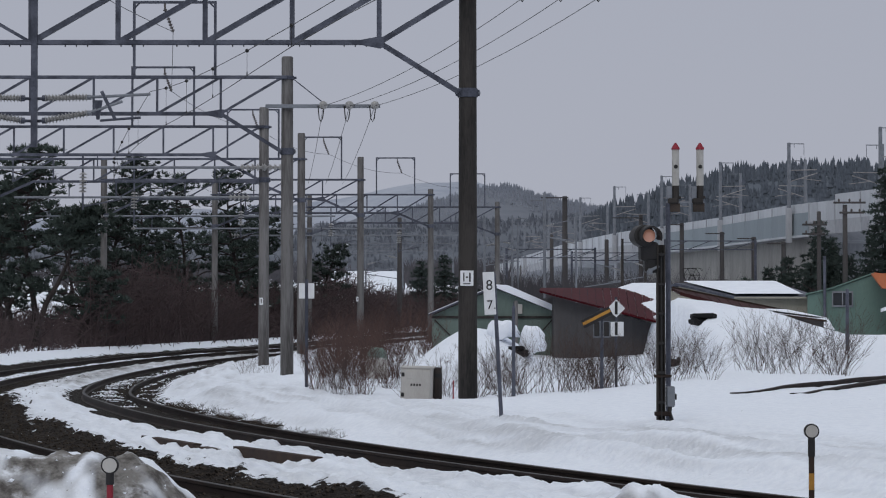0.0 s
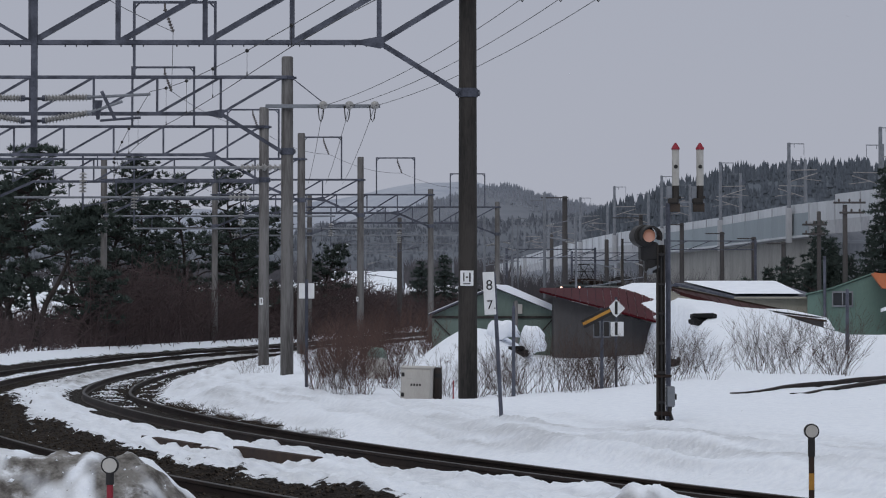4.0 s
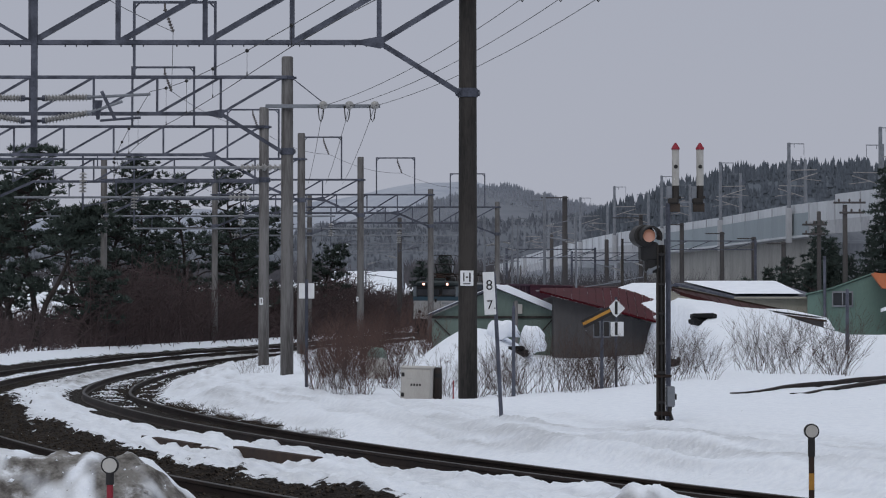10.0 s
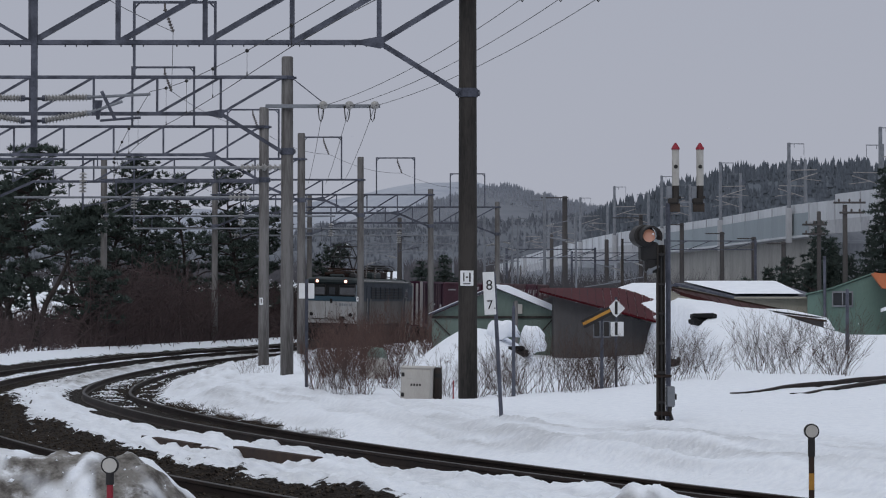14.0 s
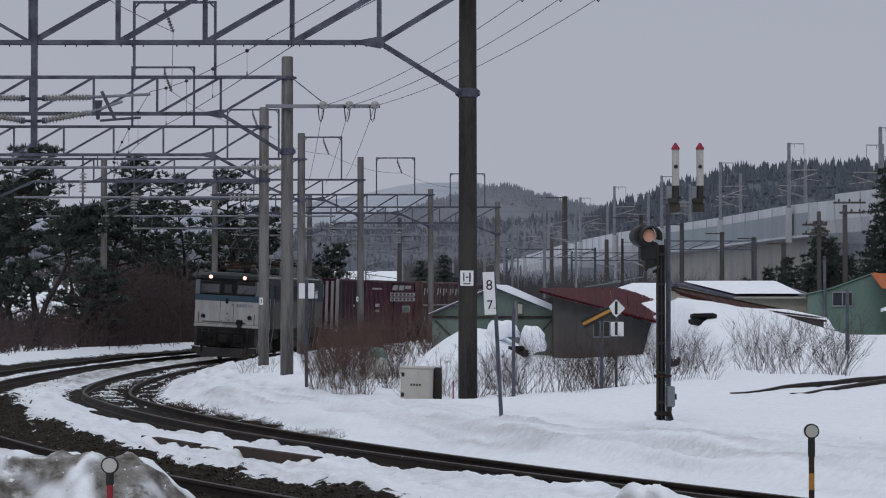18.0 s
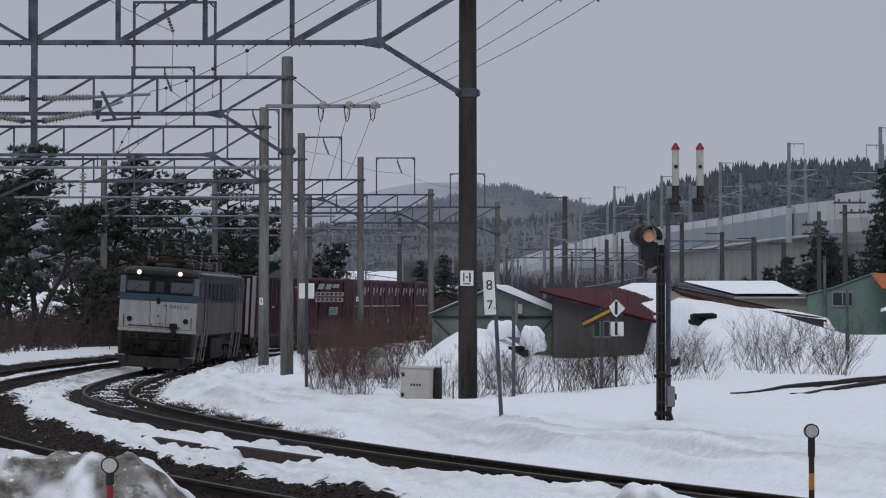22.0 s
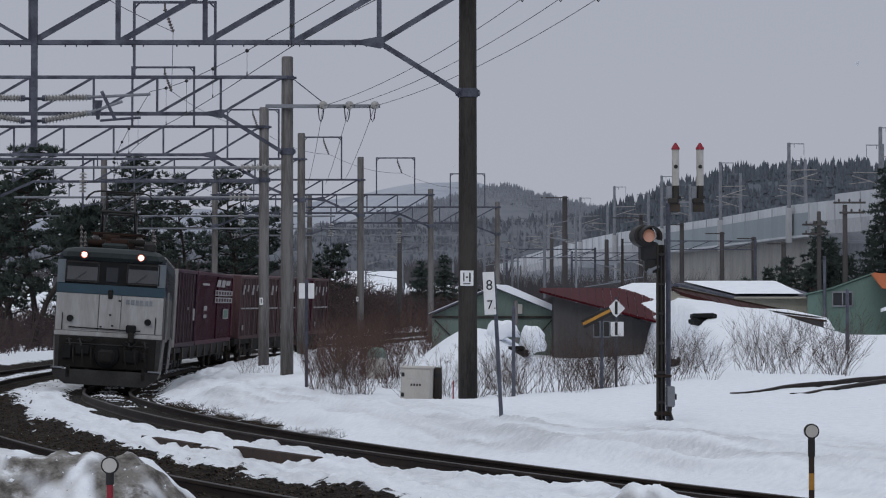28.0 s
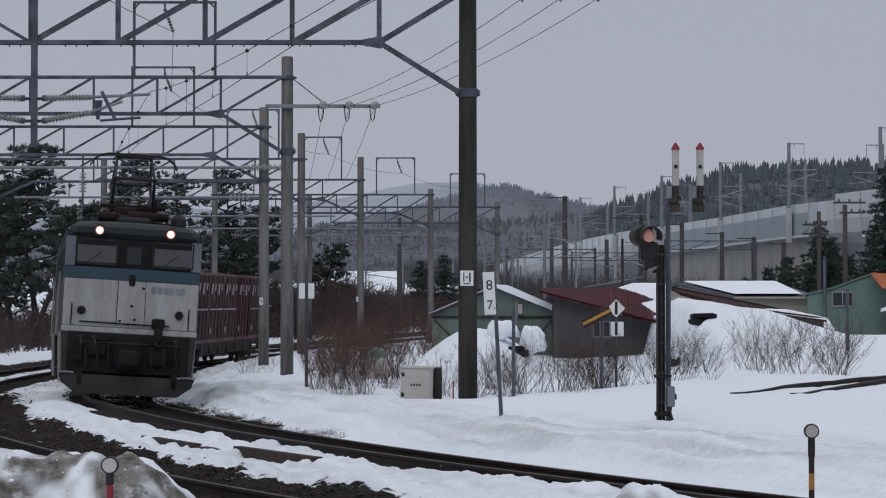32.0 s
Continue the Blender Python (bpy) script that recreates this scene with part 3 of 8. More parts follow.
def rail_mesh(points, headings):
    """One rail, swept along points."""
    g = Geo()
    n = len(RAIL_PROF)
    for p, h in zip(points, headings):
        g.v += [(p.x + a * math.cos(h), p.y - a * math.sin(h), p.z + b_) for a, b_ in RAIL_PROF]
    for k in range(len(points) - 1):
        for j in range(n):
            q = (j + 1) % n
            g.f.append((k * n + j, k * n + q, (k + 1) * n + q, (k + 1) * n + j))
    g.f += [tuple(range(n)), tuple(range(len(g.v) - n, len(g.v)))]
    me = fix(g.mesh("rail", M_RAIL))
    me.materials.append(M_HEAD)
    for pl in me.polygons:
        if pl.normal.z > 0.8 and abs(me.vertices[pl.vertices[0]].co.z - me.vertices[pl.vertices[1]].co.z) < 0.03 and all(v % n in (6, 7, 8, 9) for v in pl.vertices):
            pl.material_index = 1
    return me


SLEEPER = fix(Geo().box(-1.0, 1.0, -0.11, 0.11, -0.16, 0.0, 0.02).mesh("sleeper", M_SLEEPER))


def second_lift(s):
    """How far the second track rises over the main one, and its cant, in the curve."""
    w = min(max((s - 8) / 17, 0), 1)
    w = w * w * (3 - 2 * w)
    return 0.10 * w, 0.02 + 0.05 * w


def build_track(label, offset, s0, s1, main=True, sleepers=True):
    tr = thing("railway_track", label, "railway track", kind="structure")
    st = np.arange(s0, s1, 1.0)
    for side in (-0.567, 0.567):
        pts, hs = [], []
        for s in st:
            up, c = (0.0, float(np.interp(s, LS, LCANT))) if main else second_lift(s)
            p, h = line_at(s, offset(s) + side, up - side * math.sin(c))
            pts.append(p)
            hs.append(h)
        part("rail", rail_mesh(pts, hs), None, tr, "rusty rail with a worn bright head")
    if sleepers:
        for s in np.arange(s0, min(s1, 75), 0.62):
            up, c = (0.0, float(np.interp(s, LS, LCANT))) if main else second_lift(s)
            p, h = line_at(s, offset(s), up - 0.145)
            part("sleeper", SLEEPER, None, tr, at=Matrix.Translation(p) @ Euler((0, c, -h)).to_matrix().to_4x4())
    return tr


build_track("curved railway track on dark ballast amid snow", lambda s: 0.0, -60, 262)
build_track("outer curved railway track beside the main one", second_offset, -60, 262, main=False)


SIDE_Z = ground_z


def build_side_rails():
    """The siding at the right, its rails just showing out of the snow."""
    tr = thing("railway_track", "snow-buried siding with rusty rails just showing", "railway track", kind="structure")
    for dx in (0.0, 1.10):
        pts, hs = [], []
        for k in range(30):
            w = k / 29
            x, y = 5.1 + dx * 0.95 + w * 9.5, 46.6 - dx * 0.1 + 20 * w
            pts.append(Vector((x, y, SIDE_Z(x, y) + 0.025 + 0.07 * smooth(0.0, 0.25, w))))
            hs.append(0.44)
        part("rail", rail_mesh(pts, hs), None, tr, "brown rusty rail")


build_side_rails()


def build_edging():
    """Old timber edging between the two tracks."""
    ed = thing("timber_edging", "old brown timber edging half buried in snow between tracks", "edging", kind="structure")
    for s0, s1, u0, u1, z0 in ((-14.8, -17.4, -2.02, -1.92, -0.05), (-17.5, -19.0, -1.93, -1.88, -0.07), (-19.1, -21.9, -1.86, -1.74, 0.0)):
        p0, _ = line_at(s0, u0, z0 - 0.03)
        p1, _ = line_at(s1, u1, z0 - 0.03)
        part("board", Geo().bar(p0, p1, 0.12, 0.17), M_RUSTWOOD, ed, smooth=False)


build_edging()
# ------------------------------------------------------------------ overhead line: gantries, poles, wires


def pole_geo(r0, r1, z0, z1):
    return Geo().lathe([(r0, z0), (r0 * 0.6 + r1 * 0.4, z0 + (z1 - z0) * 0.4), (r1, z1 - 0.03), (r1 * 0.85, z1)], n=20)


def insulator(g, p0, p1, r=0.07, n=8, core=0.03):
    """A ribbed insulator from p0 to p1."""
    p0, p1 = Vector(p0), Vector(p1)
    g.tube(p0, p1, core, core, 6)
    for i in range(n):
        a = p0.lerp(p1, (i + 0.3) / n)
        b_ = p0.lerp(p1, (i + 0.75) / n)
        g.tube(a, b_, r, r * 0.55, 10)
    return g


def gantry(y, xr, xl, zb, zt, bay, knee_x, knee_z, ztop_r, ztop_l, r, frames=(), dark=False, pipe=None, first=None, label="", heavy=1.0):
    """A lattice portal across the tracks: two posts, two chords, struts and braces, a knee brace at the right post,
    and upstand frames (x0, x1, top, insulator x) that carry the feeder."""
    ob = thing("catenary_gantry", label or "steel lattice catenary gantry on round concrete poles over the tracks", "gantry", pose(0, y, 0), "catenary gantries")
    pm = M_DARKPOLE if dark else M_CONC
    for x, zt_ in ((xr, ztop_r), (xl, ztop_l)):
        po = part("pole", pole_geo(r * 1.08, r * 0.94, -0.6, zt_), pm, ob, "dark brown steel pole" if dark else "weathered round concrete pole", at=pose(x, 0, 0))
        part("clamp", Geo().lathe([(r * 1.08, knee_z - 0.09), (r * 1.14, knee_z - 0.08), (r * 1.14, knee_z + 0.08), (r * 1.08, knee_z + 0.09)], n=16).box(-r * 1.35, r * 1.35, -0.04, 0.04, knee_z - 0.06, knee_z + 0.06, 0.01), M_STEEL, po)
        for sx in (-1, 1):
            part("clamp_bolt", Geo().box(sx * r * 1.30 - 0.02, sx * r * 1.30 + 0.02, -0.07, 0.07, knee_z - 0.02, knee_z + 0.02, 0.005), M_STEEL_L, po)
        part("band", Geo().lathe([(r * 1.08, zt - 0.05), (r * 1.14, zt - 0.04), (r * 1.14, zt + 0.04), (r * 1.08, zt + 0.05)], n=16).box(-r * 1.5, r * 1.5, -0.04, 0.04, zt - 0.03, zt + 0.03, 0.006), M_STEEL, po)
    yb = -r - 0.03
    part("top_chord", Geo().box(xl, xr, yb - 0.045, yb + 0.045, zt - 0.045, zt + 0.045, 0.012), M_STEEL, ob)
    g = Geo().box(xl + (xr - knee_x), knee_x, yb - 0.05, yb + 0.05, zb - 0.05, zb + 0.05, 0.012)
    part("bottom_chord", g, M_STEEL, ob)
    if dark:
        for q in range(34):
            xb = knee_x - 0.25 - q * 0.22
            if q % 5 < 3:
                part("bolt", Geo().box(xb - 0.012, xb + 0.012, yb - 0.03, yb, zb - 0.085, zb - 0.045, 0.003), M_BLACK, ob)
    part("gusset", Geo().prism([(knee_x - 0.36, zb + 0.05), (knee_x - 0.32, zb - 0.055), (knee_x + 0.02, zb - 0.12), (knee_x + 0.10, zb - 0.08), (knee_x + 0.10, zb + 0.11), (knee_x - 0.03, zb + 0.11)], yb - 0.055, yb + 0.02), M_STEEL, ob, smooth=False)
    part("knee_brace", Geo().bar((knee_x, yb, zb), (xr - r, yb, knee_z), 0.09, 0.10), M_STEEL, ob)
    part("knee_brace", Geo().bar((xl + (xr - knee_x), yb, zb), (xl + r, yb, knee_z), 0.09, 0.10), M_STEEL, ob)
    part("brace", Geo().bar((knee_x, yb, zb), (xr - r, yb, zt - 0.03), 0.065 * heavy), M_STEEL, ob)
    x = knee_x if first is None else first
    k = 0
    while x > xl + 0.3:
        part("strut", Geo().bar((x, yb, zb), (x, yb, zt), 0.06 * heavy), M_STEEL, ob)
        x2 = x - bay
        if x2 > xl + 0.3 and x > knee_x - (6.5 if dark else 8.2):
            part("brace", Geo().bar((x2, yb, zb), (x, yb, zt), 0.065 * heavy), M_STEEL, ob)
        elif x2 > xl + 0.3:
            part("brace", Geo().bar((x2, yb, zt), (x, yb, zb), 0.065), M_STEEL, ob)
        x, k = x2, k + 1
    for x0, x1, top, xi in frames:
        fr = part("upstand_frame", Geo().bar((x0, yb, zt), (x0, yb, top), 0.07).bar((x1, yb, zt), (x1, yb, top), 0.07).bar((x0 - 0.035, yb, top), (x1 + 0.035, yb, top), 0.065)
                  .bar((x0, yb, top - 0.16), (x0 + 0.16, yb, top), 0.04).bar((x1, yb, top - 0.16), (x1 - 0.16, yb, top), 0.04), M_STEEL, ob)
        if xi is not None:
            part("insulator", insulator(Geo().bar((xi, yb, top), (xi, yb, top - 0.18), 0.05), (xi, yb, top - 0.18), (xi + 0.24, yb - 0.12, top - 0.82), 0.06, 8, 0.02), M_PORC_D, fr, "string of dark disc insulators")
    if pipe:
        z, x0, x1, xs = pipe
        pp = part("registration_pipe", Geo().tube((x0, yb - 0.12, z), (x1, yb - 0.12, z), 0.045, 0.045, 10), M_STEEL_L, ob, "pale horizontal steel pipe")
        for xa in xs:
            part("insulator", insulator(Geo(), (xa, yb - 0.12, z), (xa + 0.85, yb - 0.12, z), 0.13, 5, 0.05), M_PORC, pp, "pale ribbed insulator")
        for xa in (x0 + 2.2, x0 + 6.0):
            part("hanger", Geo().tube((xa, yb - 0.1, z), (xa, yb - 0.1, zb), 0.02, 0.02, 6), M_STEEL, pp)
    return ob


def drop_arm(parent, x, z0, z1, w=0.12):
    return part("drop_arm", Geo().bar((x, -0.22, z0), (x, -0.22, z1), w, w), M_STEEL, parent, "hanging steel arm")


G1 = gantry(52.07, 0.49, -12.6, 7.15, 8.14, 1.717, -1.26, 6.17, 10.2, 10.0, 0.178, dark=True, heavy=1.6, label="near lattice catenary gantry on dark brown steel poles")
G2 = gantry(70.6, -4.18, -17.2, 7.17, 8.15, 1.70, -5.95, 6.17, 8.72, 8.9, 0.165, frames=((-8.27, -6.10, 10.16, -7.45),))
G3 = gantry(87.9, -5.98, -18.6, 7.13, 8.07, 1.66, -7.66, 6.30, 8.73, 8.9, 0.168, frames=((-10.36, -8.30, 10.05, -9.28),), pipe=(6.70, -17.5, -6.5, (-6.75, -6.0)))
G4 = gantry(105.9, -5.70, -18.3, 7.16, 8.07, 1.62, -7.55, 6.42, 9.12, 8.95, 0.16, frames=((-8.66, -6.60, 10.05, -7.64),), pipe=(6.52, -17.2, -7.0, (-8.6,)))
G5 = gantry(122.6, -3.84, -15.79, 7.20, 8.10, 1.60, -5.6, 6.45, 9.17, 9.04, 0.155, frames=((-6.45, -4.72, 10.08, -5.55),), pipe=(6.40, -20.5, -5.0, (-20.4, -16.6)))
G6 = gantry(138.7, -0.65, -12.02, 7.18, 8.15, 1.60, -2.4, 6.5, 8.45, 8.95, 0.155, frames=((-3.50, -1.49, 10.08, -2.40),), pipe=(6.36, -17.5, -2.0, (-17.0,)))
G7 = gantry(155.3, 3.20, -7.87, 7.25, 8.18, 1.60, 1.4, 6.6, 8.5, 8.9, 0.15, frames=((0.43, 2.46, 10.14, None),), pipe=(6.5, -12.6, 1.0, (-12.5,)))


def cantilevers():
    """Hanging arm of the near gantry with its two-tube cantilevers, and the arms farther on."""
    da = drop_arm(G1, -8.06, 9.0, 5.08)
    y = -0.30
    for side in (1, -1):
        for z0, z1 in ((6.04, 6.08), (5.60, 5.90)):
            p0 = Vector((-8.06 + side * 0.22, y, z0))
            p1 = Vector((-8.06 + side * 1.08, y, z0 + (z1 - z0) * 0.5))
            p2 = Vector((-8.06 + side * (2.3 if z0 > 6 else 1.75), y, z1 + (0.04 if z0 > 6 else 0.08)))
            part("bracket", Geo().tube((-8.06, y + 0.2, z0), p0, 0.03, 0.03, 6).lathe([(0.06, -0.05), (0.06, 0.05)], tuple(p0), "x", 8), M_STEEL, da)
            part("insulator", insulator(Geo(), p0, p1, 0.085, 13, 0.045), M_PORC, da, "pale ribbed rod insulator")
            part("cantilever_tube", Geo().tube(p1, p2, 0.03, 0.03, 8).lathe([(0.05, -0.06), (0.05, 0.06)], tuple(p1), "x", 8), M_STEEL_L, da)
    part("cantilever_brace", Geo().tube((-6.72, y, 6.18), (-6.45, y, 5.62), 0.035, 0.035, 6).tube((-6.75, y, 5.60), (-5.95, y, 5.66), 0.025, 0.025, 6).prism([(-6.86, 6.0), (-6.70, 6.0), (-6.76, 5.62), (-6.82, 5.62)], y - 0.02, y + 0.02), M_STEEL, da)
    for gy, x, zt, za in ((G3, -12.0, 7.1, 5.3), (G4, -12.4, 7.1, 5.5), (G5, -9.4, 7.2, 5.4), (G6, -5.9, 7.2, 5.4), (G7, -2.6, 7.2, 5.5)):
        d2 = part("drop_arm", Geo().bar((x, -0.2, zt), (x, -0.2, za), 0.06), M_STEEL, gy)
        part("insulator", insulator(Geo(), (x, -0.25, za + 0.55), (x + 0.02, -0.25, za + 1.25), 0.15, 6, 0.035), M_PORC, d2, "pale ribbed insulator")
        part("steady_arm", Geo().tube((x, -0.2, za + 0.1), (x + 1.3, -0.2, za + 0.35), 0.022, 0.022, 6).tube((x, -0.2, za + 0.9), (x + 1.5, -0.2, za + 1.05), 0.025, 0.025, 6), M_STEEL, d2)


cantilevers()


def crossarm(y, pole_x, x0, x1, z, xs, brace, parent, drop=0.42):
    """The power line's arm on a gantry's pole."""
    arm = part("crossarm", Geo().box(x0, x1, -0.26, -0.18, z - 0.05, z + 0.05, 0.01), M_STEEL_L, parent, "steel crossarm with three insulators")
    if brace:
        part("stay", Geo().tube((pole_x + 0.15, -0.2, z + 0.75), (xs[0] + 0.05, -0.22, z + 0.05), 0.014, 0.014, 6), M_STEEL, arm)
    for x in xs:
        part("insulator", Geo().lathe([(0.04, -0.12), (0.10, -0.08), (0.12, 0.0), (0.09, 0.07), (0.04, 0.10)], (x, -0.3, z + 0.02), "y", 14), M_PORC, arm)
        part("jumper", Geo().path([(x + 0.02, -0.3, z - 0.05), (x - 0.02, -0.3, z - drop * 0.8), (x - 0.06, -0.3, z - drop), (x - 0.11, -0.3, z - drop * 0.8), (x - 0.14, -0.3, z)], 0.015, 5), M_BLACK, arm)


crossarm(70.6, -4.18, -4.75, -1.68, 7.37, (-3.20, -2.50, -1.82), True, G2)
crossarm(52.07, 0.49, 0.1, 3.5, 8.25, (1.62, 2.38, 3.12), False, G1, 0.30)


def wire(name, label, p0, p1, r, sag, n=14, group="overhead wires"):
    p0, p1 = Vector(p0), Vector(p1)
    pts = [p0.lerp(p1, i / n) - Vector((0, 0, sag * 4 * (i / n) * (1 - i / n))) for i in range(n + 1)]
    ob = part(name, Geo().path(pts, r, 5), M_WIRE)
    return tagged(ob, label, "wire", group)


for xa, xb in ((-3.20, 1.62), (-2.50, 2.38), (-1.82, 3.12)):
    wire("power_line", "thin dark power line between two gantry poles", (xa, 70.3, 7.37), (xb, 51.8, 8.06), 0.0075, 0.24)
    wire("power_line", "thin dark power line running on to the next pole", (xa, 70.3, 7.37), (xa - 2.2, 105.4, 7.05), 0.008, 0.15)
    wire("power_line", "thin dark power line running towards the station", (xb, 51.8, 8.06), (xb + 9.0, 20, 9.4), 0.0075, 0.1)


def catenary():
    """Messenger and contact wire over the main track, with droppers, span by span."""
    spans = [(-53, -35), (-35, -17.8), (-17.8, -1), (-1, 20), (20, 36), (36, 54), (54, 71), (71, 88), (88, 105)]
    for k, (s0, s1) in enumerate(spans):
        zig = 1 if k % 2 else -1
        n = max(6, int((s1 - s0) / 2.6))
        top, low = [], []
        dr = []
        for i in range(n + 1):
            w = i / n
            sag = (0.32 if k < 3 else 0.44) * 4 * w * (1 - w)
            u = 0.2 + 0.1 * zig * math.cos(w * math.pi)
            p, _ = line_at(s0 + (s1 - s0) * w, u, 6.19 - sag)
            sq = s0 + (s1 - s0) * w
            q, _ = line_at(sq, u, 5.32 + max(0, -8 - sq) * 0.045 + max(0, -12 - sq) * 0.022)
            top.append(p)
            low.append(q)
            if 0 < i < n:
                dr.append(Geo().tube(p, q, 0.004, 0.004, 4).lathe([(0.012, -0.03), (0.03, -0.015), (0.03, 0.015), (0.012, 0.03)], tuple(p), "z", 8).tube(q, q + Vector((0, 0, 0.06)), 0.012, 0.008, 6))
        ob = part("catenary_wire", Geo().path(top, 0.0065, 5), M_WIRE)
        tagged(ob, "carrier wire with contact wire and droppers over the track", "wire", "overhead wires")
        part("contact_wire", Geo().path(low, 0.0065, 5), M_WIRE, ob)
        for g in dr:
            part("dropper", g, M_BLACK, ob)


catenary()
FEEDER = [(-7.22, 70.3, 9.36), (-9.05, 87.6, 9.25), (-7.4, 105.6, 9.25), (-5.3, 122.3, 9.28), (-2.15, 138.4, 9.28), (1.6, 155, 9.3)]
for p0_, p1_ in zip(FEEDER[:-1], FEEDER[1:]):
    wire("feeder_wire", "thin feeder wire along the gantry tops", p0_, p1_, 0.009, 0.25)
wire("feeder_wire", "thin feeder wire along the gantry tops", (-7.22, 70.3, 9.36), (-9.3, 50, 9.6), 0.009, 0.15)


def lone_pole(x, y, z1, r, material, arms=(), label="", n_ins=0, z0=None, name="utility_pole", cat="pole"):
    """A single pole with crossarms (x0, x1, z)."""
    zg = ground_z(x, y) if z0 is None else z0
    ob = thing(name, label or "weathered grey pole beside the railway", cat, pose(x, y, zg), "poles")
    part("pole", pole_geo(r * 1.1, r * 0.9, -0.5, z1 - zg), material, ob)
    for x0, x1, z in arms:
        a = part("crossarm", Geo().box(x0, x1, -r - 0.1, -r, z - zg - 0.05, z - zg + 0.05, 0.01), material if material is M_FARPOLE else M_STEEL, ob)
        for i in range(n_ins):
            xx = x0 + (x1 - x0) * (i + 0.5) / n_ins
            part("insulator", Geo().lathe([(0.03, 0), (0.06, 0.05), (0.05, 0.12), (0.02, 0.16)], (xx, -r - 0.05, z - zg + 0.04), "z", 8), M_PORC_D, a)
    return ob


lone_pole(-2.95, 179, 8.45, 0.16, M_FARPOLE, label="dark wooden pole beyond the tracks")
lone_pole(10.6, 229, 12.2, 0.24, M_FARPOLE, ((-2.1, 0.3, 12.05),), label="dark pole with a top crossarm beyond the sheds")
lone_pole(14.6, 235, 8.6, 0.20, M_FARPOLE, label="dark pole beyond the sheds")
lone_pole(17.8, 237, 10.9, 0.20, M_FARPOLE, ((-2.6, 0.2, 10.6),), label="dark pole with crossarm beyond the sheds")
lone_pole(9.9, 240, 9.2, 0.18, M_FARPOLE, label="dark pole beyond the sheds")
lone_pole(8.4, 218, 12.0, 0.14, M_STEEL_L, label="grey steel mast beyond the sheds")
for px_, py_, zt_ in ((21.4, 236, 10.1), (25.0, 236, 9.3), (27.6, 234, 8.8), (30.0, 232, 8.3)):
    lone_pole(px_, py_, zt_, 0.21, M_FARPOLE, ((-1.5, 0.2, zt_ - 0.15),), label="dark pole beside the elevated line")
lone_pole(19.9, 139.4, 7.3, 0.12, M_FARPOLE, ((-0.9, 0.4, 6.6), (-0.9, 0.3, 6.1)), label="utility pole with insulators behind the houses", n_ins=3)
lone_pole(20.0, 131, 7.3, 0.13, M_FARPOLE, ((-0.6, 1.0, 7.4), (-0.3, 0.9, 6.9)), label="utility pole with insulators behind the houses", n_ins=3)
for i in range(9):
    lone_pole(4.0 + i * 2.15, 250 + (i % 3) * 16, 5.4 + (i * 7 % 4) * 0.9, 0.10, M_STEEL_L if i % 2 else M_CONC, label="slender grey mast in the distant yard")
lone_pole(11.92, 77.7, 2.55, 0.055, M_STEEL, label="thin steel post with small brackets in the snow", name="marker_post", cat="post")
# ------------------------------------------------------------------ the train
# every vehicle: x to its left side as it runs (the viewer's right), y towards the tail, z up from the rail


def wheelset(r=0.43):
    g = Geo()
    for sx in (-1, 1):
        x = sx * 0.535
        g.lathe([(0.14, x - 0.07), (r - 0.09, x - 0.03), (r, x - 0.06), (r, x + 0.06), (r - 0.08, x + 0.05), (r - 0.12, x + 0.02), (0.14, x + 0.08)], (0, 0, 0), "x", 24)
        for k in range(4):
            w = k * math.pi / 2
            g.box(x - 0.05, x + 0.06, -0.04 + 0.2 * math.cos(w), 0.04 + 0.2 * math.cos(w), -0.04 + 0.2 * math.sin(w), 0.04 + 0.2 * math.sin(w))
    g.lathe([(0.08, -0.6), (0.08, 0.6)], (0, 0, 0), "x", 12)
    return fix(g.mesh("wheelset", M_WHEEL))


WHEELSET = wheelset()
WHEELS = []


def bogie(parent, y, base, name="bogie"):
    g = Geo()
    for sx in (-1, 1):
        x = sx * 0.98
        g.box(x - 0.07, x + 0.07, y - base / 2 - 0.45, y + base / 2 + 0.45, 0.42, 0.66, 0.04)
        g.box(x - 0.09, x + 0.09, y - 0.35, y + 0.35, 0.30, 0.78, 0.04)
        for yy in (y - base / 2, y + base / 2):
            g.box(x - 0.1, x + 0.1, yy - 0.2, yy + 0.2, 0.26, 0.62, 0.05)
            g.tube((x, yy - 0.3, 0.62), (x, yy - 0.3, 0.9), 0.09, 0.09, 10)
            g.tube((x, yy + 0.3, 0.62), (x, yy + 0.3, 0.9), 0.09, 0.09, 10)
    g.box(-0.95, 0.95, y - 0.25, y + 0.25, 0.45, 0.75, 0.04)
    bo = part(name, g, M_LUNDER, parent, "grimy bogie frame")
    for yy in (y - base / 2, y + base / 2):
        WHEELS.append(part("wheelset", WHEELSET, None, parent, at=pose(0, yy, 0.43)))
    return bo


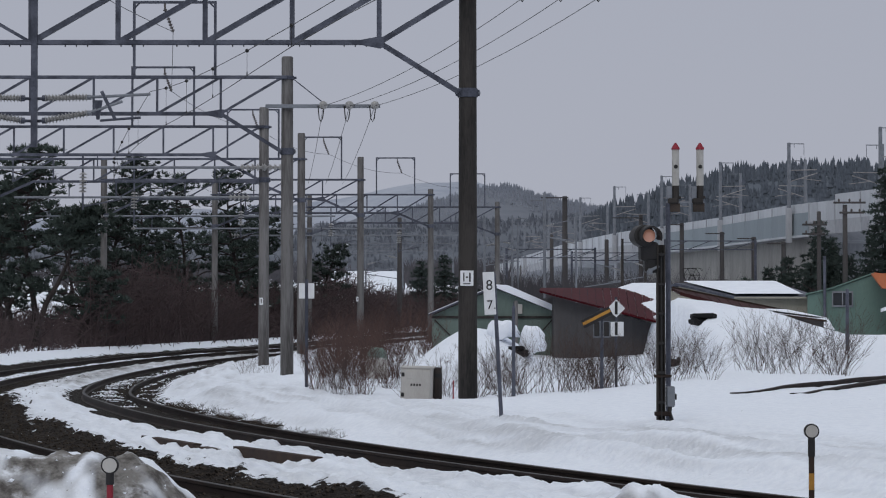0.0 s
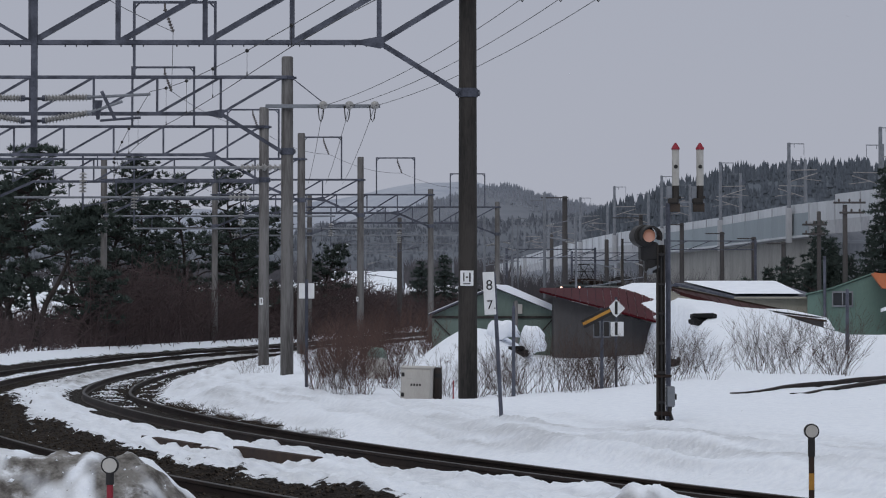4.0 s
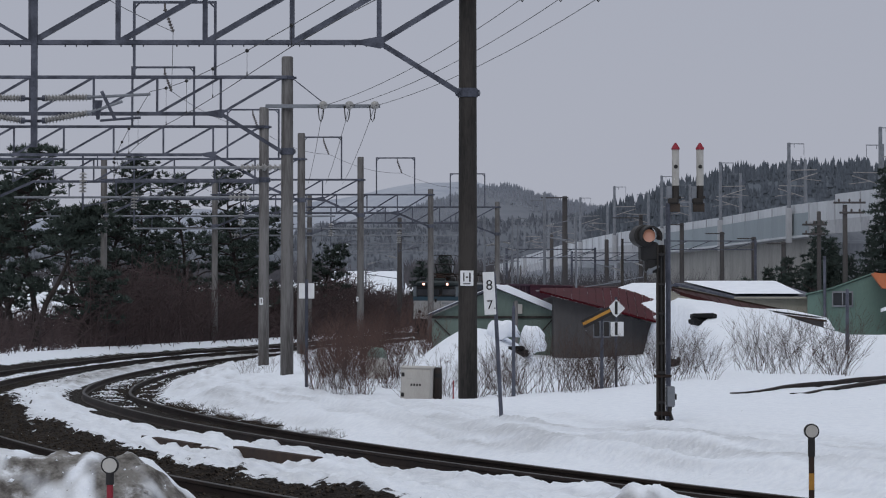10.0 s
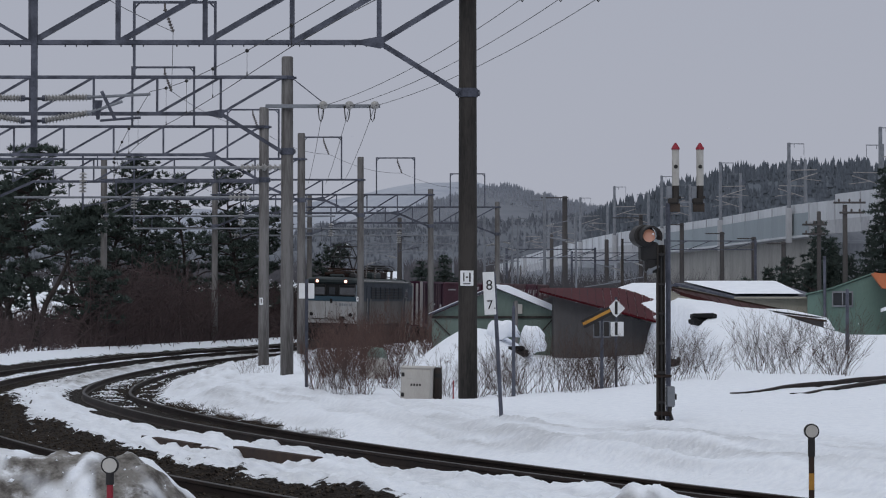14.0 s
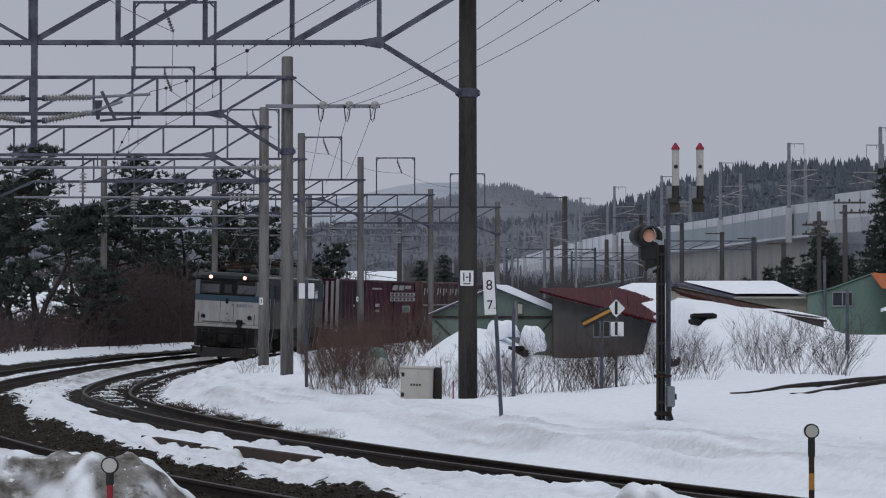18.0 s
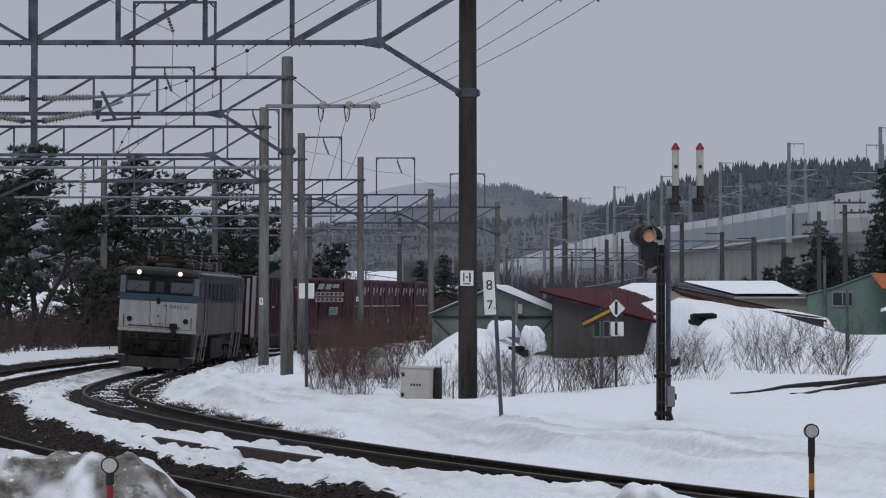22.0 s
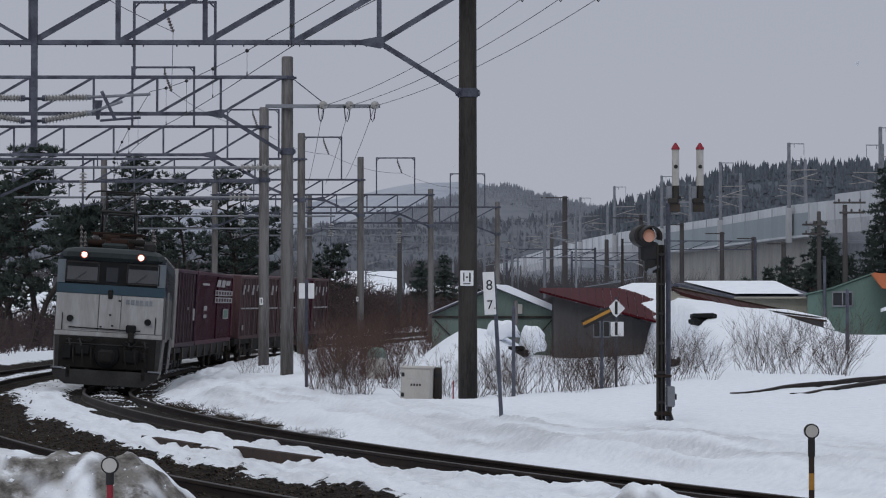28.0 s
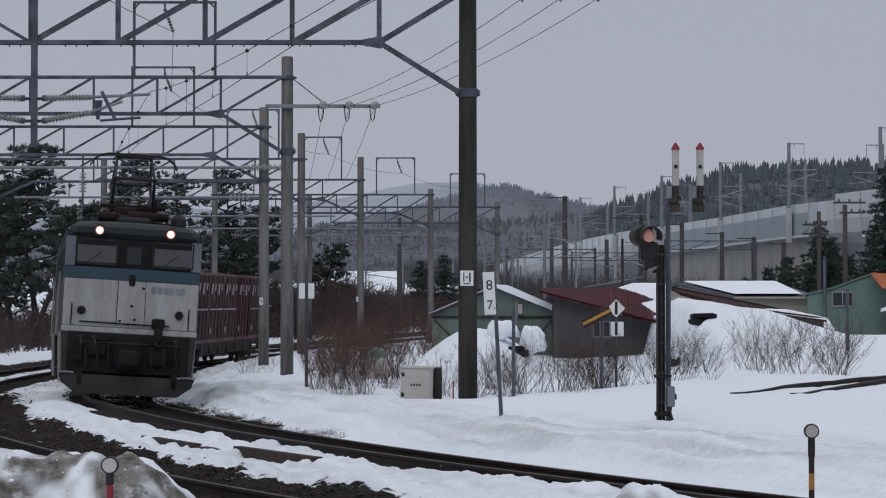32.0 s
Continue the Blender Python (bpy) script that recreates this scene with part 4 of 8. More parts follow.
def pantograph(parent, y, up=True):
    """A diamond pantograph on four insulators."""
    pa = part("pantograph", Geo().box(-0.68, 0.68, y - 0.75, y - 0.68, 4.0, 4.08, 0.015).box(-0.68, 0.68, y + 0.68, y + 0.75, 4.0, 4.08, 0.015).box(-0.62, -0.55, y - 0.75, y + 0.75, 4.0, 4.08, 0.015).box(0.55, 0.62, y - 0.75, y + 0.75, 4.0, 4.08, 0.015), M_RUST, parent, "rusty base frame of a pantograph")
    for sx in (-0.58, 0.58):
        for sy in (-0.7, 0.7):
            part("insulator", insulator(Geo(), (sx, y + sy, 3.62), (sx, y + sy, 4.0), 0.11, 4, 0.06), M_PORC_D, pa)
    z1, z2 = (4.62, 5.12) if up else (4.16, 4.24)
    spread = 0.95 if up else 1.25
    for sy in (-1, 1):
        lo, hi = Geo(), Geo()
        for sx in (-0.42, 0.42):
            lo.tube((sx * 1.05, y + sy * 0.25, 4.08), (sx * 0.98, y + sy * spread, z1), 0.040, 0.034, 8)
            hi.tube((sx * 0.98, y + sy * spread, z1), (sx * 0.86, y + sy * 0.06, z2), 0.030, 0.026, 8)
        lo.tube((-0.46, y + sy * spread, z1), (0.46, y + sy * spread, z1), 0.034, 0.034, 8)
        lo.tube((-0.44, y + sy * 0.25, 4.1), (0.40, y + sy * spread, z1), 0.010, 0.010, 6)
        lo.tube((0.44, y + sy * 0.25, 4.1), (-0.40, y + sy * spread, z1), 0.010, 0.010, 6)
        hi.tube((-0.41, y + sy * spread, z1), (0.36, y + sy * 0.06, z2), 0.010, 0.010, 6)
        hi.tube((0.41, y + sy * spread, z1), (-0.36, y + sy * 0.06, z2), 0.010, 0.010, 6)
        part("lower_frame", lo, M_BLACK, pa)
        part("upper_frame", hi, M_BLACK, pa)
    sh = Geo()
    for sy in (-0.16, 0.16):
        pts = [(-0.92, y + sy, z2 - 0.20), (-0.84, y + sy, z2 - 0.06), (-0.72, y + sy, z2 + 0.03), (-0.55, y + sy, z2 + 0.07), (0.55, y + sy, z2 + 0.07), (0.72, y + sy, z2 + 0.03), (0.84, y + sy, z2 - 0.06), (0.92, y + sy, z2 - 0.20)]
        sh.path(pts, 0.015, 8)
    sh.box(-0.4, 0.4, y - 0.16, y + 0.16, z2 + 0.0, z2 + 0.05, 0.01)
    part("collector_head", sh, M_BLACK, pa, "black collector head with down-turned horns")


def build_loco():
    ob = thing("electric_locomotive", "white, blue and grey electric freight locomotive with lit headlamps", "locomotive")
    L0, L1, W = 0.45, 13.85, 1.36
    # lower body with a ledge at its foot
    lower = Geo().prism([(-W, 1.32), (W, 1.32), (W, 2.46), (-W, 2.46)], L0 + 0.06, L1 - 0.06)
    part("lower_body", lower, M_LSIDE, ob, "dark off-white lower body side")
    for y0, y1, sg in ((L0, L0 + 0.055, 1), (L1 - 0.055, L1, -1)):
        fr = part("front_panel" if sg > 0 else "rear_panel", Geo().box(-W + 0.01, W - 0.01, y0, y1, 1.48, 2.44, 0.02), M_LWHITE, ob, "white cab front panel")
        yy = y0 - 0.012 if sg > 0 else y1 + 0.012
        part("front_door", Geo().box(-0.27, 0.29, min(yy, y0), max(yy, y1), 1.53, 2.43, 0.008), M_LWHITE, fr)
        for xs_ in (-0.275, 0.285):
            part("door_seam", Geo().box(xs_ - 0.005, xs_ + 0.005, min(yy, y0) - 0.003, max(yy, y1) + 0.003, 1.52, 2.43), M_LUNDER, fr, "dark door joint", smooth=False)
        for xd, zd in ((0.02, 1.93), (0.09, 1.66), (-0.20, 1.62), (0.24, 2.30)):
            part("latch", Geo().box(xd - 0.03, xd + 0.03, min(yy, y0) - 0.012, max(yy, y1) + 0.012, zd - 0.02, zd + 0.02, 0.006), M_LUNDER, fr, "small dark latch")
        part("sill", Geo().box(-W - 0.003, W + 0.003, y0 - 0.03 if sg > 0 else y0, y1 if sg > 0 else y1 + 0.03, 1.365, 1.477, 0.012), M_LWHITE, ob, "projecting white sill")
        ya = y0 - 0.035 if sg > 0 else y1 + 0.035
        part("band", Geo().box(-W - 0.004, W + 0.004, y0 - 0.004, y1 + 0.004, 2.44, 2.68, 0.01), M_LTEAL, ob, "dark blue waist band")
        up = part("window_surround", Geo().prism([(-W + 0.01, 2.68), (W - 0.01, 2.68), (W - 0.01, 3.30), (-W + 0.01, 3.30)], y0 + 0.02, y1 + 0.02), M_LBLACK, ob, "black window surround")
        for sx in (-1, 1):
            part("pillar", Geo().prism([(sx * (W - 0.19), 2.69), (sx * (W + 0.004), 2.69), (sx * (W + 0.004), 3.28), (sx * (W - 0.20), 3.28)], y0 - 0.01, y1 + 0.06), M_PILLAR, ob, "pale grey corner pillar")
        for xa, xb in ((-1.14, -0.34), (0.40, 1.18)):
            wi = part("cab_window", Geo().box(xa, xb, y0 - 0.006, y0 + 0.03, 2.76, 3.22, 0.02) if sg > 0 else Geo().box(xa, xb, y1 - 0.03, y1 + 0.03, 2.76, 3.22, 0.02), M_CABGLASS, ob, "large reflective windscreen")
            yf = y0 - 0.018 if sg > 0 else y1 + 0.03
            g = Geo()
            for z in (2.73, 3.22):
                g.box(xa - 0.03, xb + 0.03, yf, yf + 0.03, z, z + 0.035)
            for x in (xa - 0.03, xb):
                g.box(x, x + 0.03, yf, yf + 0.03, 2.73, 3.255)
            part("frame", g, M_BLACK, wi)
            # dark strip for the windscreen's darker top
            part("top_strip", Geo().box(xa + 0.02, xb - 0.02, yf + 0.006, yf + 0.014, 3.12, 3.22), M_LBLACK, wi, "dark strip across the windscreen's top", smooth=False)
            part("wiper", Geo().tube((xa + 0.15, yf - 0.01, 2.72), (xa + 0.5, yf - 0.015, 3.0), 0.010, 0.008, 5), M_BLACK, wi)
        part("door_window", Geo().box(-0.15, 0.17, y0 - 0.004 if sg > 0 else y1, y0 + 0.03 if sg > 0 else y1 + 0.034, 2.76, 3.14, 0.02), M_DKGLASS, ob, "dark narrow door window")
        g = Geo()
        g.tube((-1.0, ya, 1.575), (0.80, ya, 1.56), 0.016, 0.014, 8)
        for x in (-1.0, -0.4, 0.3, 0.80):
            g.tube((x, ya, 1.57), (x, y0 if sg > 0 else y1, 1.57), 0.012, 0.012, 6)
        part("grab_rail", g, M_LUNDER, ob)
        for x in (-0.98, 0.98):
            part("marker_lamp", Geo().lathe([(0.075, ya - 0.05), (0.085, ya - 0.03), (0.085, ya + 0.04), (0.09, ya + 0.05)], (x, 0, 1.795), "y", 18), M_LBLACK, ob, "round dark marker lamp")
            part("handrail", Geo().tube((x * 1.2, ya, 1.5), (x * 1.2, ya, 1.93), 0.012, 0.012, 6), M_LUNDER, ob)
        # jumper boxes and number plate bars
        part("jumper_box", Geo().box(0.44, 0.70, ya - 0.10, ya + 0.02, 1.50, 1.70, 0.03), M_LBLACK, ob)
        part("jumper_box", Geo().box(0.50, 0.66, ya - 0.12, ya + 0.02, 1.24, 1.52, 0.03), M_LUNDER, ob)
        x = 0.40
        for w in (0.11, 0.11, 0.09, 0.09):
            part("plate_bar", Geo().box(x, x + w * 0.8, yy - 0.006, yy + 0.012, 2.22, 2.34), M_STEEL_L, fr, "plain grey character bar")
            x += w + 0.015
        for w in (0.09, 0.09):
            part("plate_bar", Geo().box(x + 0.03, x + 0.03 + w * 0.8, yy - 0.006, yy + 0.012, 2.22, 2.34), M_STEEL_L, fr, "plain grey character bar")
            x += w + 0.015
        part("door_handle", Geo().box(-0.06, 0.06, ya - 0.02, ya + 0.02, 2.34, 2.56, 0.03), M_LUNDER, fr)
        # brow over the windows, with the headlamps
        br = Geo()
        rows = [(3.28, 0.02, 0.0), (3.36, -0.06, 0.0), (3.48, -0.05, 0.05), (3.57, 0.10, 0.16), (3.62, 0.45, 0.34)]
        for k, (z, dy, dx) in enumerate(rows):
            w = W - 0.02 - dx
            yb = y0 + dy if sg > 0 else y1 - dy
            ys = 0.9 if sg > 0 else -0.9
            ybk = (y0 if sg > 0 else y1) + ys
            br.v += [(-w, ybk, z), (-w, yb + 0.22 * sg, z), (-w + 0.16, yb + 0.04 * sg, z), (-w * 0.5, yb - 0.02 * sg, z + 0.012), (0, yb - 0.03 * sg, z + 0.015), (w * 0.5, yb - 0.02 * sg, z + 0.012), (w - 0.16, yb + 0.04 * sg, z), (w, yb + 0.22 * sg, z), (w, ybk, z)]
            if k:
                for j in range(8):
                    a = (k - 1) * 9 + j
                    br.f.append((a, a + 1, a + 10, a + 9))
        br.f += [tuple(range(36, 45)), tuple(range(8, -1, -1)), (0, 9, 18, 27, 36, 44, 35, 26, 17, 8)]
        part("cab_roof", br, M_LROOF, ob, "dark rounded roof brow over the windscreens")
        for x in (-0.715, 0.715):
            yl = y0 - 0.10 if sg > 0 else y1 + 0.10
            hl = part("headlamp", Geo().lathe([(0.10, yl), (0.125, yl + 0.02), (0.13, yl + 0.12), (0.11, yl + 0.28)], (x, 0, 3.42), "y", 20), M_LROOF, ob, "round headlamp housing")
            part("lens", Geo().lathe([(0.02, yl - 0.03), (0.058, yl - 0.02), (0.074, yl + 0.005), (0.074, yl + 0.02)], (x, 0, 3.42), "y", 20) if sg > 0 else Geo().lathe([(0.088, yl + 0.3), (0.02, yl + 0.33)], (x, 0, 3.42), "y", 16), M_LAMP if sg > 0 else M_LENS_R, hl, "glowing headlamp" if sg > 0 else "dark lens")
            # ring added for the halo glare; the lamp itself has no such part
            if sg > 0:
                part("halo_ring", Geo().lathe([(0.074, yl - 0.004), (0.088, yl - 0.008), (0.088, yl + 0.012), (0.074, yl + 0.012)], (x, 0, 3.42), "y", 20), M_HALO, hl, "added ring glowing as the lamp's reddish halo")
        # buffer beam, coupler, steps, plow
        part("buffer_beam", Geo().box(-1.22, 1.22, y0 - 0.05 if sg > 0 else y1 - 0.1, y0 + 0.1 if sg > 0 else y1 + 0.05, 0.55, 1.362, 0.03), M_LUNDER, ob)
        cp = part("coupler", Geo().box(-0.13, 0.13, (y0 - 0.45) if sg > 0 else y1, y0 if sg > 0 else y1 + 0.45, 0.76, 1.0, 0.04).box(-0.2, 0.2, (y0 - 0.50) if sg > 0 else (y1 + 0.28), (y0 - 0.25) if sg > 0 else (y1 + 0.48), 0.70, 1.05, 0.06), M_LUNDER, ob)
        for x in (-0.85, -0.62, -0.4, 0.45, 0.7, 0.95):
            part("air_hose", Geo().path([(x, ya - 0.02, 1.08), (x, ya - 0.14, 0.98), (x + 0.02, ya - 0.18, 0.78), (x + 0.06, ya - 0.12, 0.62)], 0.026, 6).lathe([(0.06, -0.04), (0.06, 0.04)], (x, ya - 0.03, 1.1), "z", 8), M_LUNDER, ob)
        for xa, xb, za, zb in ((-1.13, -0.90, 0.78, 1.12), (-0.80, -0.44, 0.90, 1.14), (0.40, 0.80, 0.74, 1.06), (0.86, 1.02, 0.82, 1.02)):
            part("equipment_box", Geo().box(xa, xb, ya - 0.10, ya + 0.03, za, zb, 0.02), M_LBLACK, ob, "small black box on the buffer beam")
        part("coupler_pocket", Geo().lathe([(0.30, ya - 0.06), (0.33, ya - 0.02), (0.33, ya + 0.03)], (0, 0, 0.90), "y", 20), M_LBLACK, ob, "dark round coupler pocket")
        for xa in (-0.98, -0.70, 0.52, 0.92):
            part("hose_tap", Geo().tube((xa, ya - 0.06, 1.30), (xa + 0.05, ya - 0.10, 1.12), 0.03, 0.022, 8).tube((xa - 0.07, ya - 0.06, 1.27), (xa + 0.08, ya - 0.06, 1.27), 0.014, 0.014, 6), M_LPLOW, ob)
        part("cable_loop", Geo().path([(-0.75, ya - 0.04, 1.33), (-0.62, ya - 0.10, 1.24), (-0.45, ya - 0.10, 1.22), (-0.30, ya - 0.04, 1.33)], 0.02, 6), M_LBLACK, ob)
        part("cable_loop", Geo().path([(0.30, ya - 0.04, 1.33), (0.42, ya - 0.12, 1.20), (0.60, ya - 0.14, 1.14), (0.78, ya - 0.06, 1.30)], 0.02, 6), M_LBLACK, ob)
        part("uncoupling_lever", Geo().tube((-1.05, ya - 0.06, 1.17), (1.05, ya - 0.06, 1.17), 0.014, 0.014, 6), M_LPLOW, ob)
        yp = y0 - 0.22 if sg > 0 else y1 + 0.22
        plow = Geo()
        pv = [(-1.36, 0.52), (1.36, 0.52), (1.30, 0.34), (1.02, 0.14), (-1.02, 0.14), (-1.30, 0.34)]
        plow.prism(pv, min(yp, yp + 0.05 * sg), max(yp, yp + 0.05 * sg))
        part("snow_plow", plow, M_LPLOW, ob, "dark steel snow plow plate")
        for xq in (-0.95, 0.95):
            part("plow_bracket", Geo().box(xq - 0.05, xq + 0.05, yp if sg > 0 else y1, y0 if sg > 0 else yp, 0.3, 0.6), M_LUNDER, ob)
        for sx in (-1, 1):
            part("step", Geo().box(sx * 1.22 - 0.16, sx * 1.22 + 0.16, yp - 0.05, yp + 0.12, 0.53, 0.565), M_STEEL_L, ob, "pale step plate")
            part("side_skirt", Geo().prism([(sx * 1.12, 0.56), (sx * 1.30, 0.56), (sx * 1.345, 1.36), (sx * 1.06, 1.36), (sx * 1.06, 0.62), (sx * 1.10, 0.56)], y0 - 0.02 if sg > 0 else y1 - 0.3, y0 + 0.3 if sg > 0 else y1 + 0.02), M_LPLOW, ob)
    # upper sides with louvres, windows, doors
    for sx in (-1, 1):
        xo = sx * (W - 0.004)
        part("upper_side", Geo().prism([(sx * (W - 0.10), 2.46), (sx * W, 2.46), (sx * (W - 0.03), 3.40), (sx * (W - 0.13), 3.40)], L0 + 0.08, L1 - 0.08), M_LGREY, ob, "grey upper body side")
        for k in range(7):
            y = 3.3 + k * 1.12
            lv = part("louvre_panel", Geo().box(min(xo, xo + sx * 0.02), max(xo, xo + sx * 0.02), y, y + 0.9, 2.56, 3.18, 0.005), M_LGREY, ob, "louvred grille")
            g = Geo()
            for j in range(7):
                z = 2.60 + j * 0.082
                g.bar((xo + sx * 0.03, y + 0.04, z), (xo + sx * 0.03, y + 0.86, z), 0.012, 0.045)
            part("slats", g, M_LUNDER, lv)
        for y in (1.35, 12.15):
            part("cab_side_window", Geo().box(min(xo, xo + sx * 0.012), max(xo, xo + sx * 0.012), y - 0.30, y + 0.35, 2.62, 3.12, 0.01), M_CABGLASS, ob)
        for y in (2.35, 11.2):
            dr = part("cab_door", Geo().box(min(xo, xo + sx * 0.014), max(xo, xo + sx * 0.014), y, y + 0.62, 1.36, 3.24, 0.01), M_LGREY, ob, "narrow crew door")
            for yh in (y - 0.08, y + 0.70):
                part("handrail", Geo().tube((xo + sx * 0.06, yh, 1.3), (xo + sx * 0.06, yh, 2.6), 0.018, 0.018, 6), M_STEP, dr, "pale handrail")
        for yb in (0.55, 1.75, 2.25, 3.05, 10.4, 11.0, 12.1, 13.0):
            part("step_rail", Geo().tube((sx * 1.31, yb, 0.36), (sx * 1.365, yb + 0.32, 1.36), 0.022, 0.022, 6), M_STEP, ob, "pale slanted rail beside the steps")
        for yb in (1.95, 11.0):
            for zz in (0.42, 0.74, 1.06):
                part("footstep", Geo().box(*sorted((sx * 1.16, sx * 1.36)), yb, yb + 0.45, zz, zz + 0.035, 0.006), M_LPLOW, ob, "dark footstep")
        part("gutter", Geo().box(min(xo - sx * 0.06, xo), max(xo - sx * 0.06, xo), L0 + 0.5, L1 - 0.5, 3.38, 3.43, 0.008), M_LROOF, ob)
        part("roof_snow", Geo().box(min(sx * 1.0, sx * 1.33), max(sx * 1.0, sx * 1.33), L0 + 1.0, L1 - 1.0, 3.44, 3.50, 0.03), M_OLDSNOW, ob, "strip of grey snow along the roof edge")
    ro = Geo().prism([(-W + 0.1, 3.40), (W - 0.1, 3.40), (W - 0.3, 3.56), (0.5, 3.63), (-0.5, 3.63), (-W + 0.3, 3.56)], L0 + 0.6, L1 - 0.6)
    part("roof", ro, M_LROOF, ob, "dark green-grey roof")
    for y0, y1, x, z, m_ in ((4.3, 5.6, 0.62, 3.98, M_RUST), (6.0, 8.2, 0.8, 3.92, M_LROOF), (8.5, 10.0, 0.7, 3.98, M_RUST), (2.05, 2.5, 0.48, 3.86, M_RUST), (1.35, 1.9, 0.34, 3.78, M_LROOF)):
        part("roof_equipment", Geo().box(-x, x, y0, y1, 3.60, z, 0.06), m_, ob, "rusty equipment housing on the roof")
    for xg, yg, rg, zg in ((-0.5, 2.0, 0.10, 3.78), (0.1, 1.75, 0.12, 3.80), (0.52, 2.15, 0.09, 3.84), (-0.15, 2.3, 0.13, 3.9)):
        part("roof_cylinder", Geo().tube((xg - 0.22, yg, zg), (xg + 0.22, yg, zg), rg, rg, 12), M_RUST if xg < 0.3 else M_LUNDER, ob, "rusty cylinder on the roof")
    part("roof_pipe", Geo().tube((-0.8, 2.1, 3.66), (0.85, 2.1, 3.68), 0.04, 0.04, 8), M_LUNDER, ob)
    part("horn_box", Geo().box(0.75, 1.05, 0.95, 1.4, 3.55, 3.86, 0.08), M_BLACK, ob)
    for x in (-1.0, 0.92):
        part("roof_bus", insulator(Geo(), (x, 4.0, 3.5), (x - 0.06, 4.5, 4.3), 0.05, 6, 0.02), M_PORC_D, ob)
        part("roof_bus", insulator(Geo(), (x, 6.1, 3.5), (x - 0.06, 6.6, 4.2), 0.05, 6, 0.02), M_PORC_D, ob)
    pantograph(ob, 3.2, True)
    pantograph(ob, 11.2, False)
    part("underframe", Geo().box(-1.12, 1.12, 0.8, 13.5, 0.85, 1.33, 0.03).box(-1.25, 1.25, 5.6, 8.7, 0.40, 1.2, 0.05), M_LUNDER, ob, "grimy underframe and equipment")
    bogie(ob, 3.1, 2.5)
    bogie(ob, 11.2, 2.5)
    return ob


def marks(parent, xo, sx, rows_):
    """Plain pale shapes where the markings are: (y0, y1, z0, z1, lean)."""
    for y0, y1, z0, z1, lean in rows_:
        g = Geo()
        xa, xb = sorted((xo, xo + sx * 0.012))
        pts = [(y0, z0), (y1, z0), (y1 + lean, z1), (y0 + lean, z1)]
        i = len(g.v)
        g.v += [(xa, y, z) for y, z in pts] + [(xb, y, z) for y, z in pts]
        g.f += [(i, i + 1, i + 2, i + 3), (i + 7, i + 6, i + 5, i + 4)] + [(i + j, i + (j + 1) % 4, i + 4 + (j + 1) % 4, i + 4 + j) for j in range(4)]
        part("marking", g, M_CMARK, parent, "plain white marking", smooth=False)


